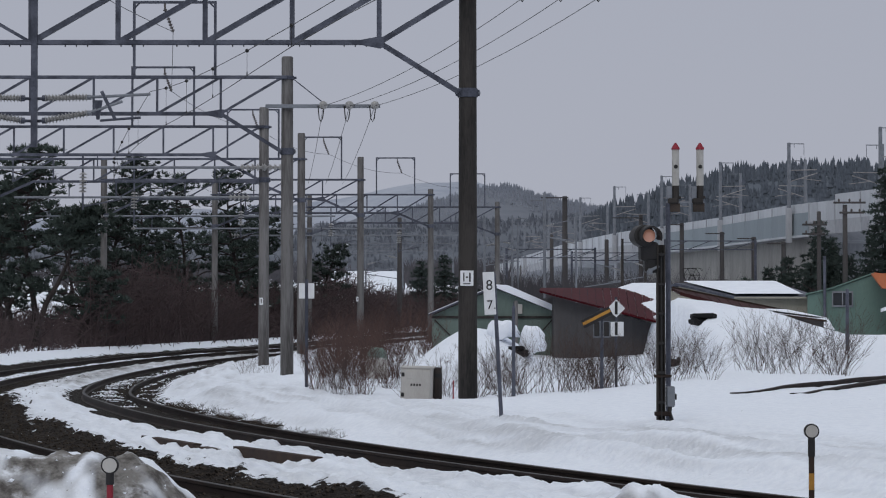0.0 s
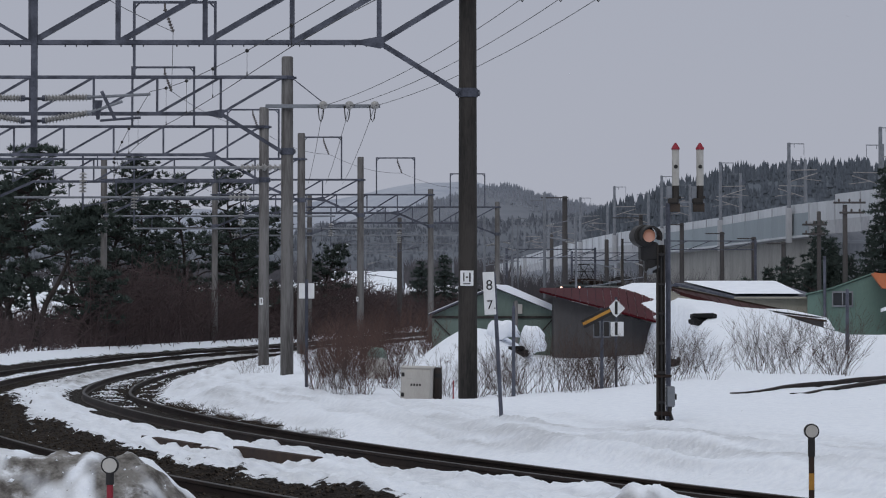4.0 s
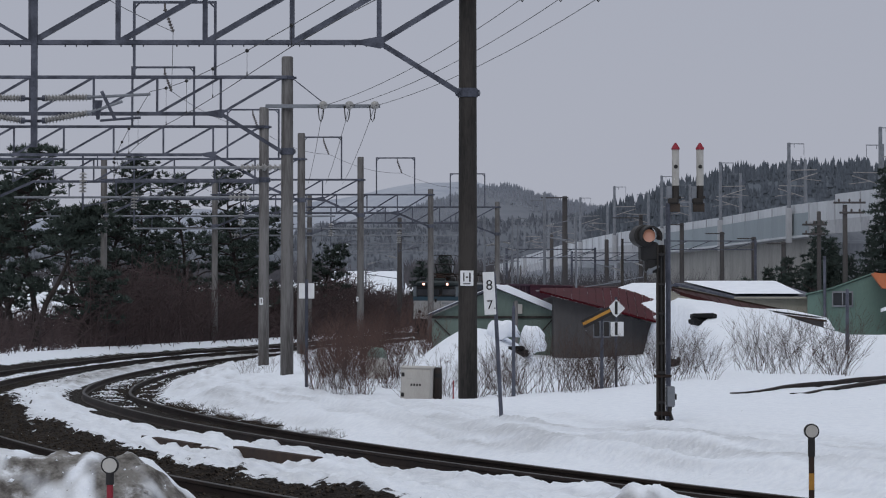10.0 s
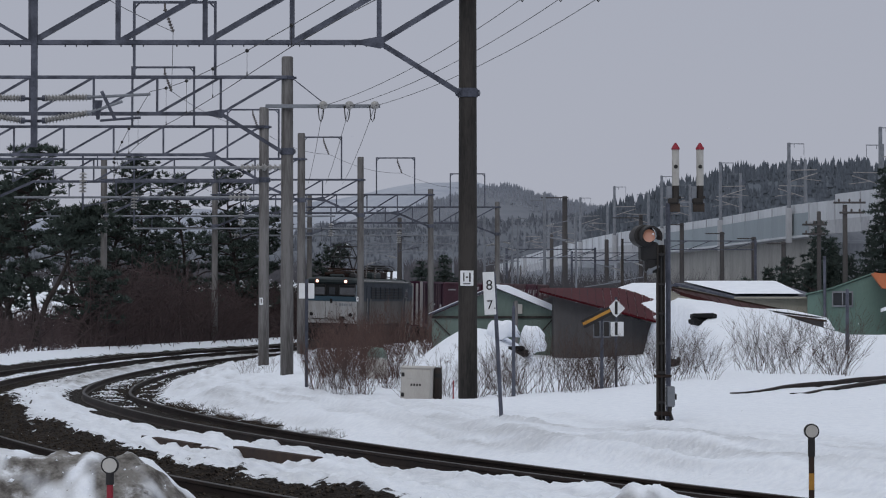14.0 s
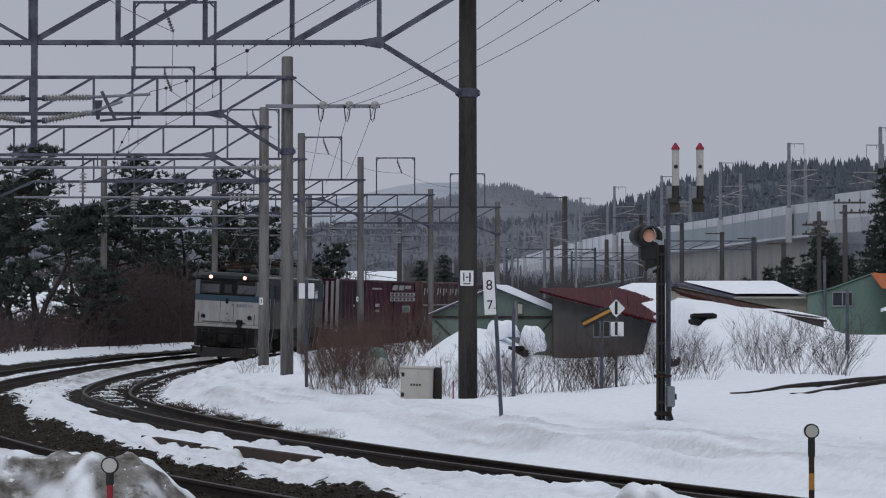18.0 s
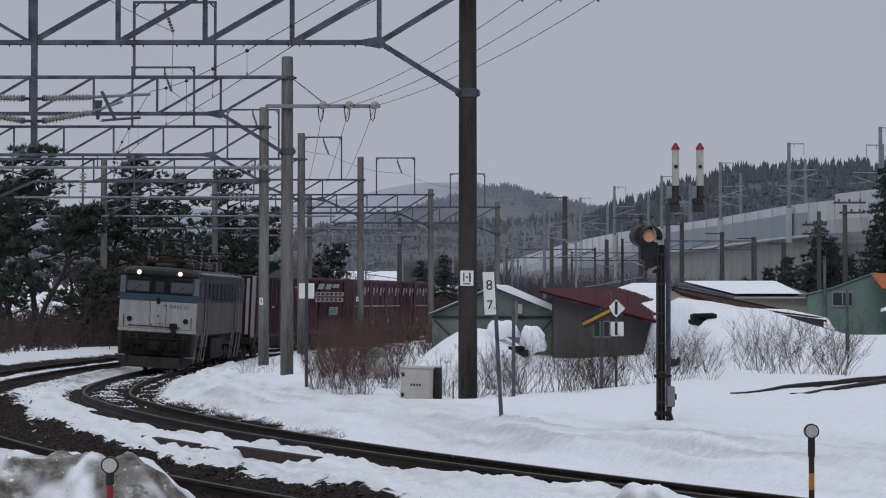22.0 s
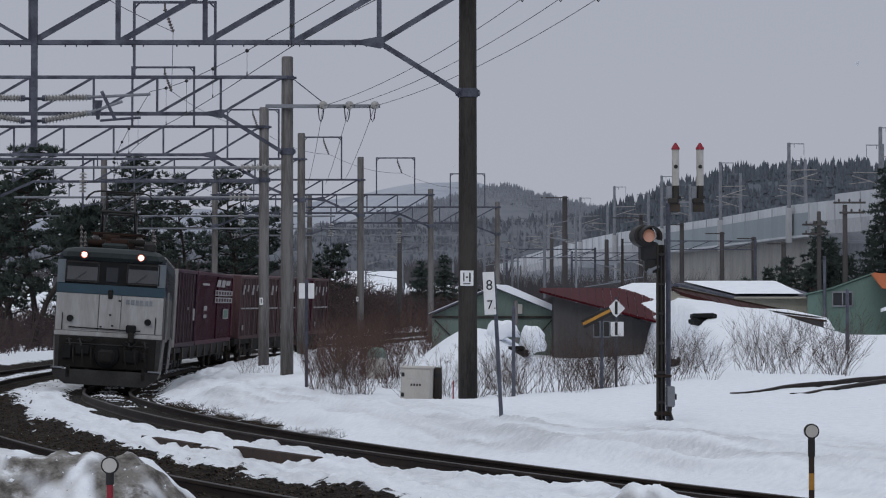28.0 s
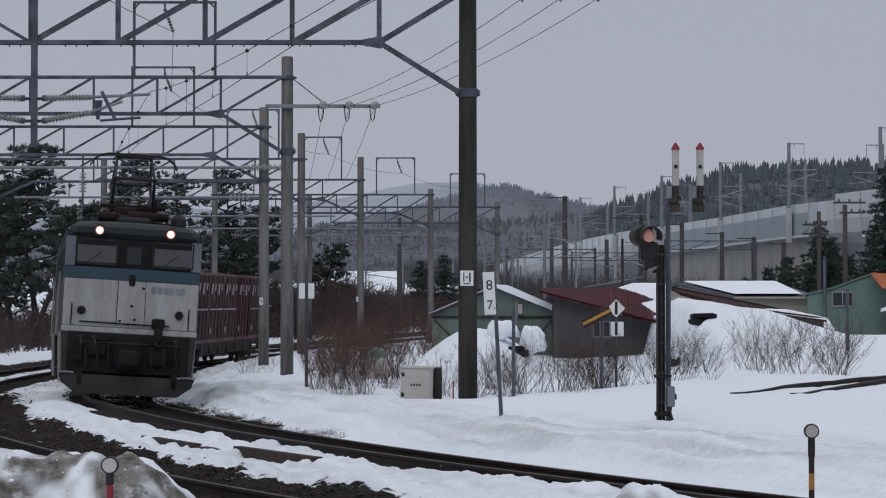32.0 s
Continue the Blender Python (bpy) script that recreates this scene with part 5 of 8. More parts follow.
def container(parent_m, length, paint, label, kind_long=False, pale_end=False, stripe=True):
    """A freight container: corner posts, ribbed sides, doors, roof."""
    ob = thing("freight_container", label, "container", parent_m, "containers on the train")
    W, H, L = 1.225, 2.52, length
    part("shell", Geo().box(-W + 0.04, W - 0.04, 0.04, L - 0.04, 0.05, H - 0.05, 0.01), paint, ob)
    for sx in (-1, 1):
        for y in (0.0, L - 0.13):
            part("corner_post", Geo().box(sx * W - 0.07 - 0.05 * sx, sx * W + 0.07 - 0.05 * sx, y, y + 0.13, 0, H, 0.015), M_CEND if pale_end and y == 0 else paint, ob)
        part("top_rail", Geo().box(sx * W - 0.05, sx * W + 0.03, 0.1, L - 0.1, H - 0.1, H, 0.01), paint, ob)
        part("bottom_rail", Geo().box(sx * W - 0.05, sx * W + 0.03, 0.1, L - 0.1, 0, 0.14, 0.01), paint, ob)
        xo = sx * (W - 0.03)
        n = int(L / 0.31)
        g = Geo()
        for k in range(n):
            y = 0.2 + (L - 0.4) * (k + 0.5) / n
            g.box(min(xo, xo + sx * (0.011 if not kind_long else 0.007)), max(xo, xo + sx * (0.011 if not kind_long else 0.007)), y - 0.07, y + 0.07, 0.14, H - 0.1, 0.006)
        part("side_ribs", g, paint, ob)
        if kind_long:
            if pale_end:
                for y in (0.55, 1.5, 2.35, 3.0, 3.9, 4.6):
                    part("door_bar", Geo().tube((xo + sx * 0.06, y, 0.12), (xo + sx * 0.06, y, H - 0.1), 0.018, 0.018, 8), M_CBAR, ob, "dull pink-grey door locking bar")
                marks(ob, xo + sx * 0.055, sx, [(4.9, 5.4, 0.85, 1.25, 0.0), (3.2, 3.6, 1.2, 1.3, 0.0)])
            else:
                part("panel_seam", Geo().box(min(xo, xo + sx * 0.06), max(xo, xo + sx * 0.06), 0.55 * L - 0.04, 0.55 * L + 0.04, 0.1, H - 0.1, 0.01), paint, ob)
                marks(ob, xo + sx * 0.055, sx, [(0.50 * L, 0.60 * L, 2.04, 2.30, 0.35), (0.63 * L, 0.73 * L, 2.04, 2.30, 0.35), (0.76 * L, 0.88 * L, 2.12, 2.30, 0.25), (0.47 * L, 0.98 * L, 1.72, 1.92, 0.0), (0.47 * L, 0.98 * L, 1.46, 1.66, 0.0), (0.72 * L, 0.88 * L, 0.86, 1.22, 0.0), (0.18 * L, 0.26 * L, 0.92, 1.04, 0.0), (0.18 * L, 0.26 * L, 1.18, 1.34, 0.0), (0.12 * L, 0.30 * L, 2.06, 2.14, 0.0)])
                for z0 in (1.50, 1.76):
                    for k in range(6):
                        ya = (0.49 + 0.08 * k) * L
                        part("marking_bar", Geo().box(*sorted((xo + sx * 0.066, xo + sx * 0.072)), ya, ya + 0.05 * L, z0, z0 + 0.12), M_INK, ob, "plain dark bar on a white plate", smooth=False)
                part("sticker", Geo().box(*sorted((xo + sx * 0.066, xo + sx * 0.072)), 0.74 * L, 0.86 * L, 0.90, 1.18), M_GREEN2, ob, "green square sticker", smooth=False)
        else:
            marks(ob, xo + sx * 0.055, sx, [(0.40, 0.72, 1.78, 2.16, 0.20), (1.25, 1.50, 1.90, 2.16, 0.1), (2.10, 2.42, 1.76, 2.16, 0.16), (2.95, 3.18, 1.92, 2.16, 0.1)])
            if stripe:
                marks(ob, xo + sx * 0.056, sx, [(0.2, L - 0.2, 1.19, 1.25, 0.0)])
            for y in (0.98, 1.86, 2.72):
                part("door_bar", Geo().tube((xo + sx * 0.06, y, 0.12), (xo + sx * 0.06, y, H - 0.1), 0.022, 0.022, 8), M_CBAR, ob, "dull door locking bar")
            marks(ob, xo + sx * 0.056, sx, [(0.5, 0.8, 0.35, 0.55, 0.0)])
    for y, sg in ((0.02, -1), (L - 0.02, 1)):
        g = Geo()
        for k in range(8):
            x = -W + 0.15 + (2 * W - 0.3) * (k + 0.5) / 8
            g.box(x - 0.07, x + 0.07, y - 0.03, y + 0.03, 0.12, H - 0.1, 0.02)
        part("end_ribs", g, M_CEND if pale_end and sg < 0 else paint, ob)
    part("roof", Geo().box(-W + 0.03, W - 0.03, 0.05, L - 0.05, H - 0.06, H + 0.015, 0.02), paint, ob)
    return ob


def build_wagon():
    ob = thing("flat_wagon", "grimy flat container wagon on two bogies", "wagon", group="container wagons")
    L = 20.6
    part("deck", Geo().box(-1.2, 1.2, 0.5, L - 0.5, 0.88, 1.0, 0.02), M_LUNDER, ob, "dark steel deck")
    for sx in (-1, 1):
        part("side_sill", Geo().prism([(sx * 1.05, 0.55), (sx * 1.15, 0.55), (sx * 1.22, 0.9), (sx * 1.22, 1.0), (sx * 1.05, 1.0)], 3.2, L - 3.2).box(sx * 1.13 - 0.08, sx * 1.13 + 0.08, 0.45, L - 0.45, 0.80, 1.0, 0.02), M_LUNDER, ob)
        for k in range(9):
            y = 1.2 + k * (L - 2.4) / 8
            part("bracket", Geo().box(sx * 1.2 - 0.06, sx * 1.2 + 0.06, y - 0.1, y + 0.1, 0.6, 0.98, 0.015), M_WHEEL, ob, "rusty stanchion bracket")
    for y in (0.5, L - 0.5):
        part("end_beam", Geo().box(-1.2, 1.2, y - 0.06, y + 0.06, 0.72, 1.02, 0.02), M_LUNDER, ob)
        s = -1 if y < 1 else 1
        part("coupler", Geo().box(-0.14, 0.14, min(y, y + s * 0.5), max(y, y + s * 0.5), 0.74, 1.0, 0.04), M_RAIL, ob)
        part("end_rail", Geo().tube((-1.1, y, 1.0), (-1.1, y, 1.75), 0.018, 0.018, 6).tube((-0.6, y, 1.0), (-0.6, y, 1.75), 0.018, 0.018, 6).tube((-1.1, y, 1.75), (-0.6, y, 1.75), 0.018, 0.018, 6), M_STEEL_L, ob, "pale end handrail")
    part("tank", Geo().lathe([(0.2, 0), (0.22, 0.05), (0.22, 1.2), (0.2, 1.25)], (0.4, 8.6, 0.62), "y", 14).box(-0.9, -0.1, 9.0, 11.0, 0.45, 0.85, 0.04), M_LUNDER, ob)
    bogie(ob, 3.1, 1.9)
    bogie(ob, L - 3.1, 1.9)
    return ob


LOCO = build_loco()
WAGON_1 = build_wagon()
WAGON_2 = build_wagon()
# how far each vehicle's front lies behind the train's front, its bogie centres, and what it carries
LONG_A = container(Matrix(), 5.9, M_CBLUE, "dark purple container with pale front end and door bars", True, True)
LONG_B = container(Matrix(), 12.7, M_MAROON, "long dark red container with plain white logo shapes", True)
SHORT = [container(Matrix(), 3.70, (M_CGREY, M_CGREY, M_CGREY, M_MAROON, M_CGREY)[i], "short faded maroon container with white marking shapes" if i != 3 else "short dark red container with white marking shapes", stripe=i != 3) for i in range(5)]
TRAIN = [(LOCO, -0.45, 3.1, 11.2, 0.0), (WAGON_1, 16.2, 3.1, 17.5, 0.0), (WAGON_2, 37.2, 3.1, 17.5, 0.0),
         (LONG_A, 16.2, 3.1, 17.5, 0.95), (LONG_B, 16.2, 3.1, 17.5, 6.95)] + [(SHORT[i], 37.2, 3.1, 17.5, 0.9 + i * 3.78) for i in range(5)]
# ------------------------------------------------------------------ signals, signs and cabinets beside the line


def text_part(s, size, m, material, parent, name="lettering"):
    """Letters in the built-in font, as a mesh."""
    cu = bpy.data.curves.new(name, "FONT")
    cu.body, cu.size, cu.extrude, cu.align_x, cu.align_y = s, size, 0.002, "CENTER", "CENTER"
    tmp = bpy.data.objects.new(name, cu)
    scene.collection.objects.link(tmp)
    bpy.context.view_layer.update()
    me = bpy.data.meshes.new_from_object(tmp.evaluated_get(bpy.context.evaluated_depsgraph_get()))
    bpy.data.objects.remove(tmp)
    me.materials.clear()
    me.materials.append(material)
    return part(name, me, None, parent, at=m)


def build_signal():
    x, y = 2.93, 35.8
    z = ground_z(x, y)
    ob = thing("railway_signal", "black hooded railway signal on a dark post beside the track", "signal", pose(x, y, z))
    h = 2.72 - z
    g = Geo().box(-0.03, 0.085, -0.012, 0.012, -0.4, h, 0.004).box(-0.03, -0.006, -0.08, 0.08, -0.4, h, 0.004).box(0.061, 0.085, -0.08, 0.08, -0.4, h, 0.004)
    g.box(-0.006, 0.061, 0.02, 0.04, -0.4, h, 0.004)
    part("post", g, M_DARKPOLE, ob, "dark steel channel post")
    part("ladder_rail", Geo().tube((0.03, -0.1, -0.3), (0.03, -0.1, h - 0.1), 0.012, 0.012, 6), M_BLACK, ob)
    for k in range(6):
        part("cable_clip", Geo().box(-0.01, 0.075, -0.12, -0.06, 0.25 + k * 0.4, 0.29 + k * 0.4, 0.005), M_BLACK, ob)
    zc = 2.84 - z
    hd = part("signal_head", Geo().lathe([(0.13, -0.10), (0.15, -0.08), (0.15, 0.12), (0.12, 0.24)], (-0.235, -0.06, zc), "y", 24).box(-0.27, -0.02, -0.1, 0.06, zc - 0.34, zc - 0.08, 0.03).box(-0.20, 0.08, -0.08, 0.06, zc - 0.50, zc - 0.22, 0.03), M_BLACK, ob, "black signal lamp housing", at=Matrix.Translation((-0.18, 0, 0)) @ Matrix.Rotation(radians(14), 4, "Z") @ Matrix.Translation((0.18, 0, 0)))
    part("lens", Geo().lathe([(0.03, -0.125), (0.075, -0.115), (0.095, -0.09), (0.095, -0.08)], (-0.18, -0.06, zc), "y", 24), M_LENS, hd, "dull orange round lens")
    hood = Geo()
    for k in range(15):
        a0, a1 = radians(-20 + k * 220 / 15), radians(-20 + (k + 1) * 220 / 15)
        ring = []
        for a in (a0, a1):
            for r in (0.128, 0.150):
                for yy in (-0.29, -0.1):
                    ring.append((-0.18 + r * math.cos(a), yy, zc + r * math.sin(a) - (0.02 if yy < -0.2 else 0)))
        i = len(hood.v)
        hood.v += ring
        hood.f += [(i, i + 1, i + 5, i + 4), (i + 2, i + 6, i + 7, i + 3), (i, i + 4, i + 6, i + 2), (i + 1, i + 3, i + 7, i + 5)]
    part("hood", hood, M_BLACK, hd, "long black sun hood")
    part("bracket", Geo().tube((0.0, -0.05, 2.43 - z), (-0.16, -0.1, 2.35 - z), 0.02, 0.02, 6).box(-0.15, -0.09, -0.12, -0.04, 2.32 - z, 2.40 - z, 0.01), M_STEEL_L, ob)
    part("relay_box", Geo().box(0.10, 0.215, -0.06, 0.10, 0.52 - z, 0.80 - z, 0.015), M_STEEL_L, ob, "grey relay box")
    part("latch", Geo().box(0.215, 0.24, -0.04, 0.02, 0.62 - z, 0.70 - z, 0.005), M_BLACK, ob)
    part("cable", Geo().path([(0.15, -0.02, 0.52 - z), (0.14, -0.05, 0.44 - z), (0.17, -0.04, 0.36 - z), (0.16, -0.02, -0.1)], 0.028, 6), M_BLACK, ob)
    part("base_clamp", Geo().box(-0.06, 0.16, -0.11, 0.05, 0.40 - z, 0.46 - z, 0.01).box(-0.07, 0.17, -0.11, 0.05, 0.92 - z, 0.96 - z, 0.01), M_RAIL, ob)
    # slim post behind, which carries the two white marker tubes
    p2 = thing("marker_tubes", "two white tubes with red caps on a slim grey post", "marker", pose(3.085, 36.1, z))
    part("post", Geo().tube((0, 0, -0.3), (0, 0, 3.30 - z), 0.035, 0.035, 12), M_STEEL, p2)
    part("arm", Geo().box(-0.03, 0.50, -0.012, 0.012, 3.30 - z, 3.325 - z, 0.004), M_STEEL_L, p2)
    for dx in (0.105, 0.44):
        tb = part("tube", Geo().tube((dx, 0, 3.54 - z), (dx, 0, 4.05 - z), 0.05, 0.05, 18), M_TUBE, p2, "white tube")
        part("cap", Geo().lathe([(0.058, 4.035 - z), (0.058, 4.055 - z), (0.012, 4.13 - z)], (dx, 0, 0), "z", 18), M_RED, tb, "red cone cap")
        part("eyelet", Geo().lathe([(0.028, -0.057), (0.028, -0.045)], (dx, 0, 3.80 - z), "y", 14), M_BLACK, tb)
        part("socket", Geo().box(dx - 0.045, dx + 0.045, -0.045, 0.045, 3.33 - z, 3.56 - z, 0.02).box(dx - 0.11, dx + 0.04, -0.06, 0.0, 3.29 - z, 3.37 - z, 0.02).box(dx - 0.05, dx + 0.07, -0.03, 0.03, 3.36 - z, 3.40 - z, 0.01), M_DARKPOLE, tb, "rusty socket")
        part("terminal_box", Geo().box(dx - 0.13, dx - 0.05, -0.05, 0.03, 3.36 - z, 3.53 - z, 0.012), M_STEEL_L, tb, "small grey terminal box")
        part("mounting_plate", Geo().box(dx - 0.10, dx + 0.06, -0.02, 0.0, 3.18 - z, 3.30 - z, 0.006), M_WHEEL, tb, "brown mounting plate")


build_signal()


def build_number_sign():
    x, y = 0.858, 38.8
    z = ground_z(x, y)
    ob = thing("distance_sign", "white sign with black numbers on a leaning grey post", "sign", pose(x, y, z - 0.05, 0, -3.0, 0))
    part("post", Geo().tube((0, 0, -0.3), (0, 0, 2.12), 0.030, 0.030, 12), M_STEEL, ob, "grey round post")
    pl = part("plate", Geo().box(-0.165, 0.005, -0.045, -0.033, 1.52, 2.15, 0.004), M_WHITE, ob, "white plate")
    text_part("8", 0.21, pose(-0.075, -0.047, 1.95, 90), M_BLACK, pl)
    text_part("7.", 0.19, pose(-0.06, -0.047, 1.66, 90), M_BLACK, pl)


build_number_sign()


def pole_plate(parent, x, z, r, w, h, bars, at_y=0.0):
    pl = part("number_plate", Geo().box(x - w / 2, x + w / 2, at_y - r - 0.03, at_y - r - 0.015, z - h / 2, z + h / 2, 0.004), M_WHITE, parent, "small white plate with dark bars")
    for bx, bw, bz, bh in bars:
        part("bar", Geo().box(x + bx - bw / 2, x + bx + bw / 2, at_y - r - 0.034, at_y - r - 0.028, z + bz - bh / 2, z + bz + bh / 2), M_BLACK, pl, smooth=False)


pole_plate(G1, 0.47, 2.50, 0.178, 0.26, 0.30, [(-0.06, 0.025, 0.02, 0.17), (0.0, 0.04, 0.02, 0.03), (0.06, 0.03, 0.02, 0.18), (0.0, 0.14, -0.11, 0.02)])
pole_plate(G3, -6.05, 2.25, 0.17, 0.12, 0.24, [(0.0, 0.03, 0.0, 0.14)])
pole_plate(G5, -3.98, 2.55, 0.155, 0.10, 0.22, [(0.0, 0.03, 0.0, 0.12)])
pole_plate(G5, -15.85, 2.4, 0.155, 0.14, 0.28, [(0.0, 0.03, 0.0, 0.14)])


def simple_post(x, y, h, r, label, name="sign_post", cat="post", mat_=None):
    z = ground_z(x, y)
    ob = thing(name, label, cat, pose(x, y, z))
    part("post", Geo().tube((0, 0, -0.3), (0, 0, h - z), r, r, 12), mat_ or M_STEEL, ob)
    return ob, z


def build_signs():
    ob, z = simple_post(3.73, 56.8, 2.16, 0.030, "white diamond sign over a white square sign on a grey post", "diamond_sign", "sign")
    c, r = 1.92 - z, 0.195
    part("diamond_plate", Geo().prism([(-r, c), (0, c - r), (r, c), (0, c + r)], -0.05, -0.038), M_WHITE, ob, "white diamond plate", smooth=False)
    part("bar", Geo().box(-0.03, 0.03, -0.056, -0.05, c - 0.13, c + 0.15), M_BLACK, ob)
    part("square_plate", Geo().box(-0.12, 0.16, -0.05, -0.038, 1.32 - z, 1.63 - z, 0.004), M_WHITE, ob, "white square plate")
    part("bar", Geo().box(-0.03, 0.03, -0.056, -0.05, 1.34 - z, 1.62 - z), M_BLACK, ob)
    ob, z = simple_post(3.12, 51.8, 1.92, 0.036, "yellow and black striped board on a grey post", "striped_board", "sign")
    m = pose(-0.06, -0.06, 1.75 - z, 0, -27, 0)
    bd = part("board", Geo().box(-0.36, 0.26, -0.012, 0.012, -0.085, 0.085, 0.005, m), M_BLACK, ob, "black board")
    part("stripe", Geo().box(-0.35, 0.25, -0.020, -0.012, -0.026, 0.034, 0.002, m), M_YELLOW, bd, "yellow stripe")
    for dx in (-0.10, 0.09):
        part("switch_box", Geo().box(dx - 0.05, dx + 0.05, -0.09, -0.03, 1.36 - z, 1.64 - z, 0.012), M_BLACK, ob, "small dark box")
    part("backing", Geo().box(-0.17, 0.17, -0.03, -0.02, 1.33 - z, 1.66 - z), M_STEEL_L, ob)
    ob, z = simple_post(-2.77, 53.5, 2.50, 0.035, "two white plates on a slim dark post", "twin_plate_sign", "sign", M_STEEL)
    for x0 in (-0.155, 0.035):
        part("plate", Geo().box(x0, x0 + 0.125, -0.055, -0.042, 2.11 - z, 2.42 - z, 0.004), M_WHITE, ob, "blank white plate")
    lone_pole(2.55, 92, 2.3, 0.07, M_CONC, label="short grey post in the snow by the shed", name="marker_post", cat="post")
    lone_pole(1.35, 50.4, 1.95, 0.035, M_STEEL, label="thin rusty post among bare bushes", name="marker_post", cat="post")
    lone_pole(0.18, 46.5, 0.62, 0.012, M_RED, label="thin red stake in the snow", name="marker_post", cat="post")


build_signs()


def build_cabinet():
    x, y = -0.46, 46.1
    z = ground_z(x, y)
    ob = thing("trackside_cabinet", "beige trackside equipment cabinet standing in the snow", "cabinet", pose(x, y, z - 0.04, 0, 1.5, -8))
    part("body", Geo().box(-0.27, 0.27, -0.16, 0.20, 0, 0.62, 0.015), M_BOX, ob)
    part("roof", Geo().box(-0.285, 0.285, -0.18, 0.22, 0.61, 0.655, 0.015), M_BOX, ob)
    dr = part("door", Geo().box(-0.25, 0.25, -0.178, -0.16, 0.03, 0.59, 0.008), M_BOX, ob)
    part("panel", Geo().box(-0.16, -0.03, -0.188, -0.176, 0.43, 0.56, 0.006), M_BOX, dr)
    for zz in (0.12, 0.47):
        part("hinge", Geo().box(-0.255, -0.20, -0.19, -0.17, zz, zz + 0.07, 0.006), M_BLACK, dr)
    for k in range(4):
        part("bar", Geo().box(-0.09 + k * 0.05, -0.06 + k * 0.05, -0.182, -0.177, 0.31, 0.35), M_BLACK, dr, smooth=False)
    ob2 = thing("cable_post", "short weathered wooden post beside the cabinet", "post", pose(-0.10, 46.2, ground_z(-0.1, 46.2)))
    part("post", Geo().lathe([(0.085, -0.2), (0.08, 0.5), (0.075, 0.56), (0.05, 0.58)], n=14), M_BARK, ob2)
    part("band", Geo().lathe([(0.088, 0.40), (0.088, 0.47)], n=14), M_BLACK, ob2)


build_cabinet()


def build_snow_markers():
    for x, y, z1, r in ((2.455, 17.58, 0.985, 0.050), (-1.89, 14.98, 0.905, 0.050)):
        z = ground_z(x, y)
        ob = thing("snow_marker", "round reflector on a red and yellow striped stake", "marker", pose(x, y, z), "snow markers")
        rf = part("reflector", Geo().lathe([(r, -0.02), (r, 0.02)], (0, 0, z1 - z), "y", 24), M_BLACK, ob, "dark rimmed round reflector")
        part("face", Geo().lathe([(r * 0.82, -0.024), (r * 0.82, -0.018)], (0, 0, z1 - z), "y", 24), M_BOX, rf, "dull pale reflector face")
        part("collar", Geo().tube((0, 0, z1 - z - (0.17 if x > 0 else 0.11)), (0, 0, z1 - z - 0.045), 0.024, 0.024, 12), M_BLACK, ob)
        zz, k = z1 - z - (0.17 if x > 0 else 0.11), 0
        while zz > -0.25:
            part("band", Geo().tube((0, 0, zz - 0.11), (0, 0, zz), 0.019, 0.019, 12), (M_RUSTWOOD, M_YELLOW, M_RED)[(0, 1, 0, 2)[k % 4] if x > 0 else 2], ob)
            zz, k = zz - 0.11, k + 1


build_snow_markers()

# ------------------------------------------------------------------ sheds and houses


def window(parent, x0, x1, y, z0, z1, panes=2, frame_m=None):
    w = part("window", Geo().box(x0, x1, y - 0.02, y + 0.02, z0, z1, 0.004), M_DKGLASS, parent, "dark glazed window")
    f = frame_m or M_WHITE
    g = Geo()
    for z in (z0, z1):
        g.box(x0 - 0.06, x1 + 0.06, y - 0.06, y - 0.01, z - 0.04, z + 0.04)
    part("frame", g.box(x0 - 0.06, x0, y - 0.06, y - 0.01, z0, z1).box(x1, x1 + 0.06, y - 0.06, y - 0.01, z0, z1), f, w)
    for k in range(1, panes):
        x = x0 + (x1 - x0) * k / panes
        part("mullion", Geo().box(x - 0.025, x + 0.025, y - 0.05, y - 0.015, z0, z1), f, w)


def siding(parent, x0, x1, y, z0, top_of, material, step=0.3, name="board"):
    """Upright boards on a gable wall; top_of gives the height at x."""
    n = int((x1 - x0) / step)
    for k in range(n):
        a, b_ = x0 + (x1 - x0) * k / n + 0.003, x0 + (x1 - x0) * (k + 1) / n - 0.003
        d = 0.004 * (k % 2)
        part(name, Geo().prism([(a, z0), (b_, z0), (b_, top_of(b_)), (a, top_of(a))], y - 0.03 - d, y), material, parent, smooth=False)


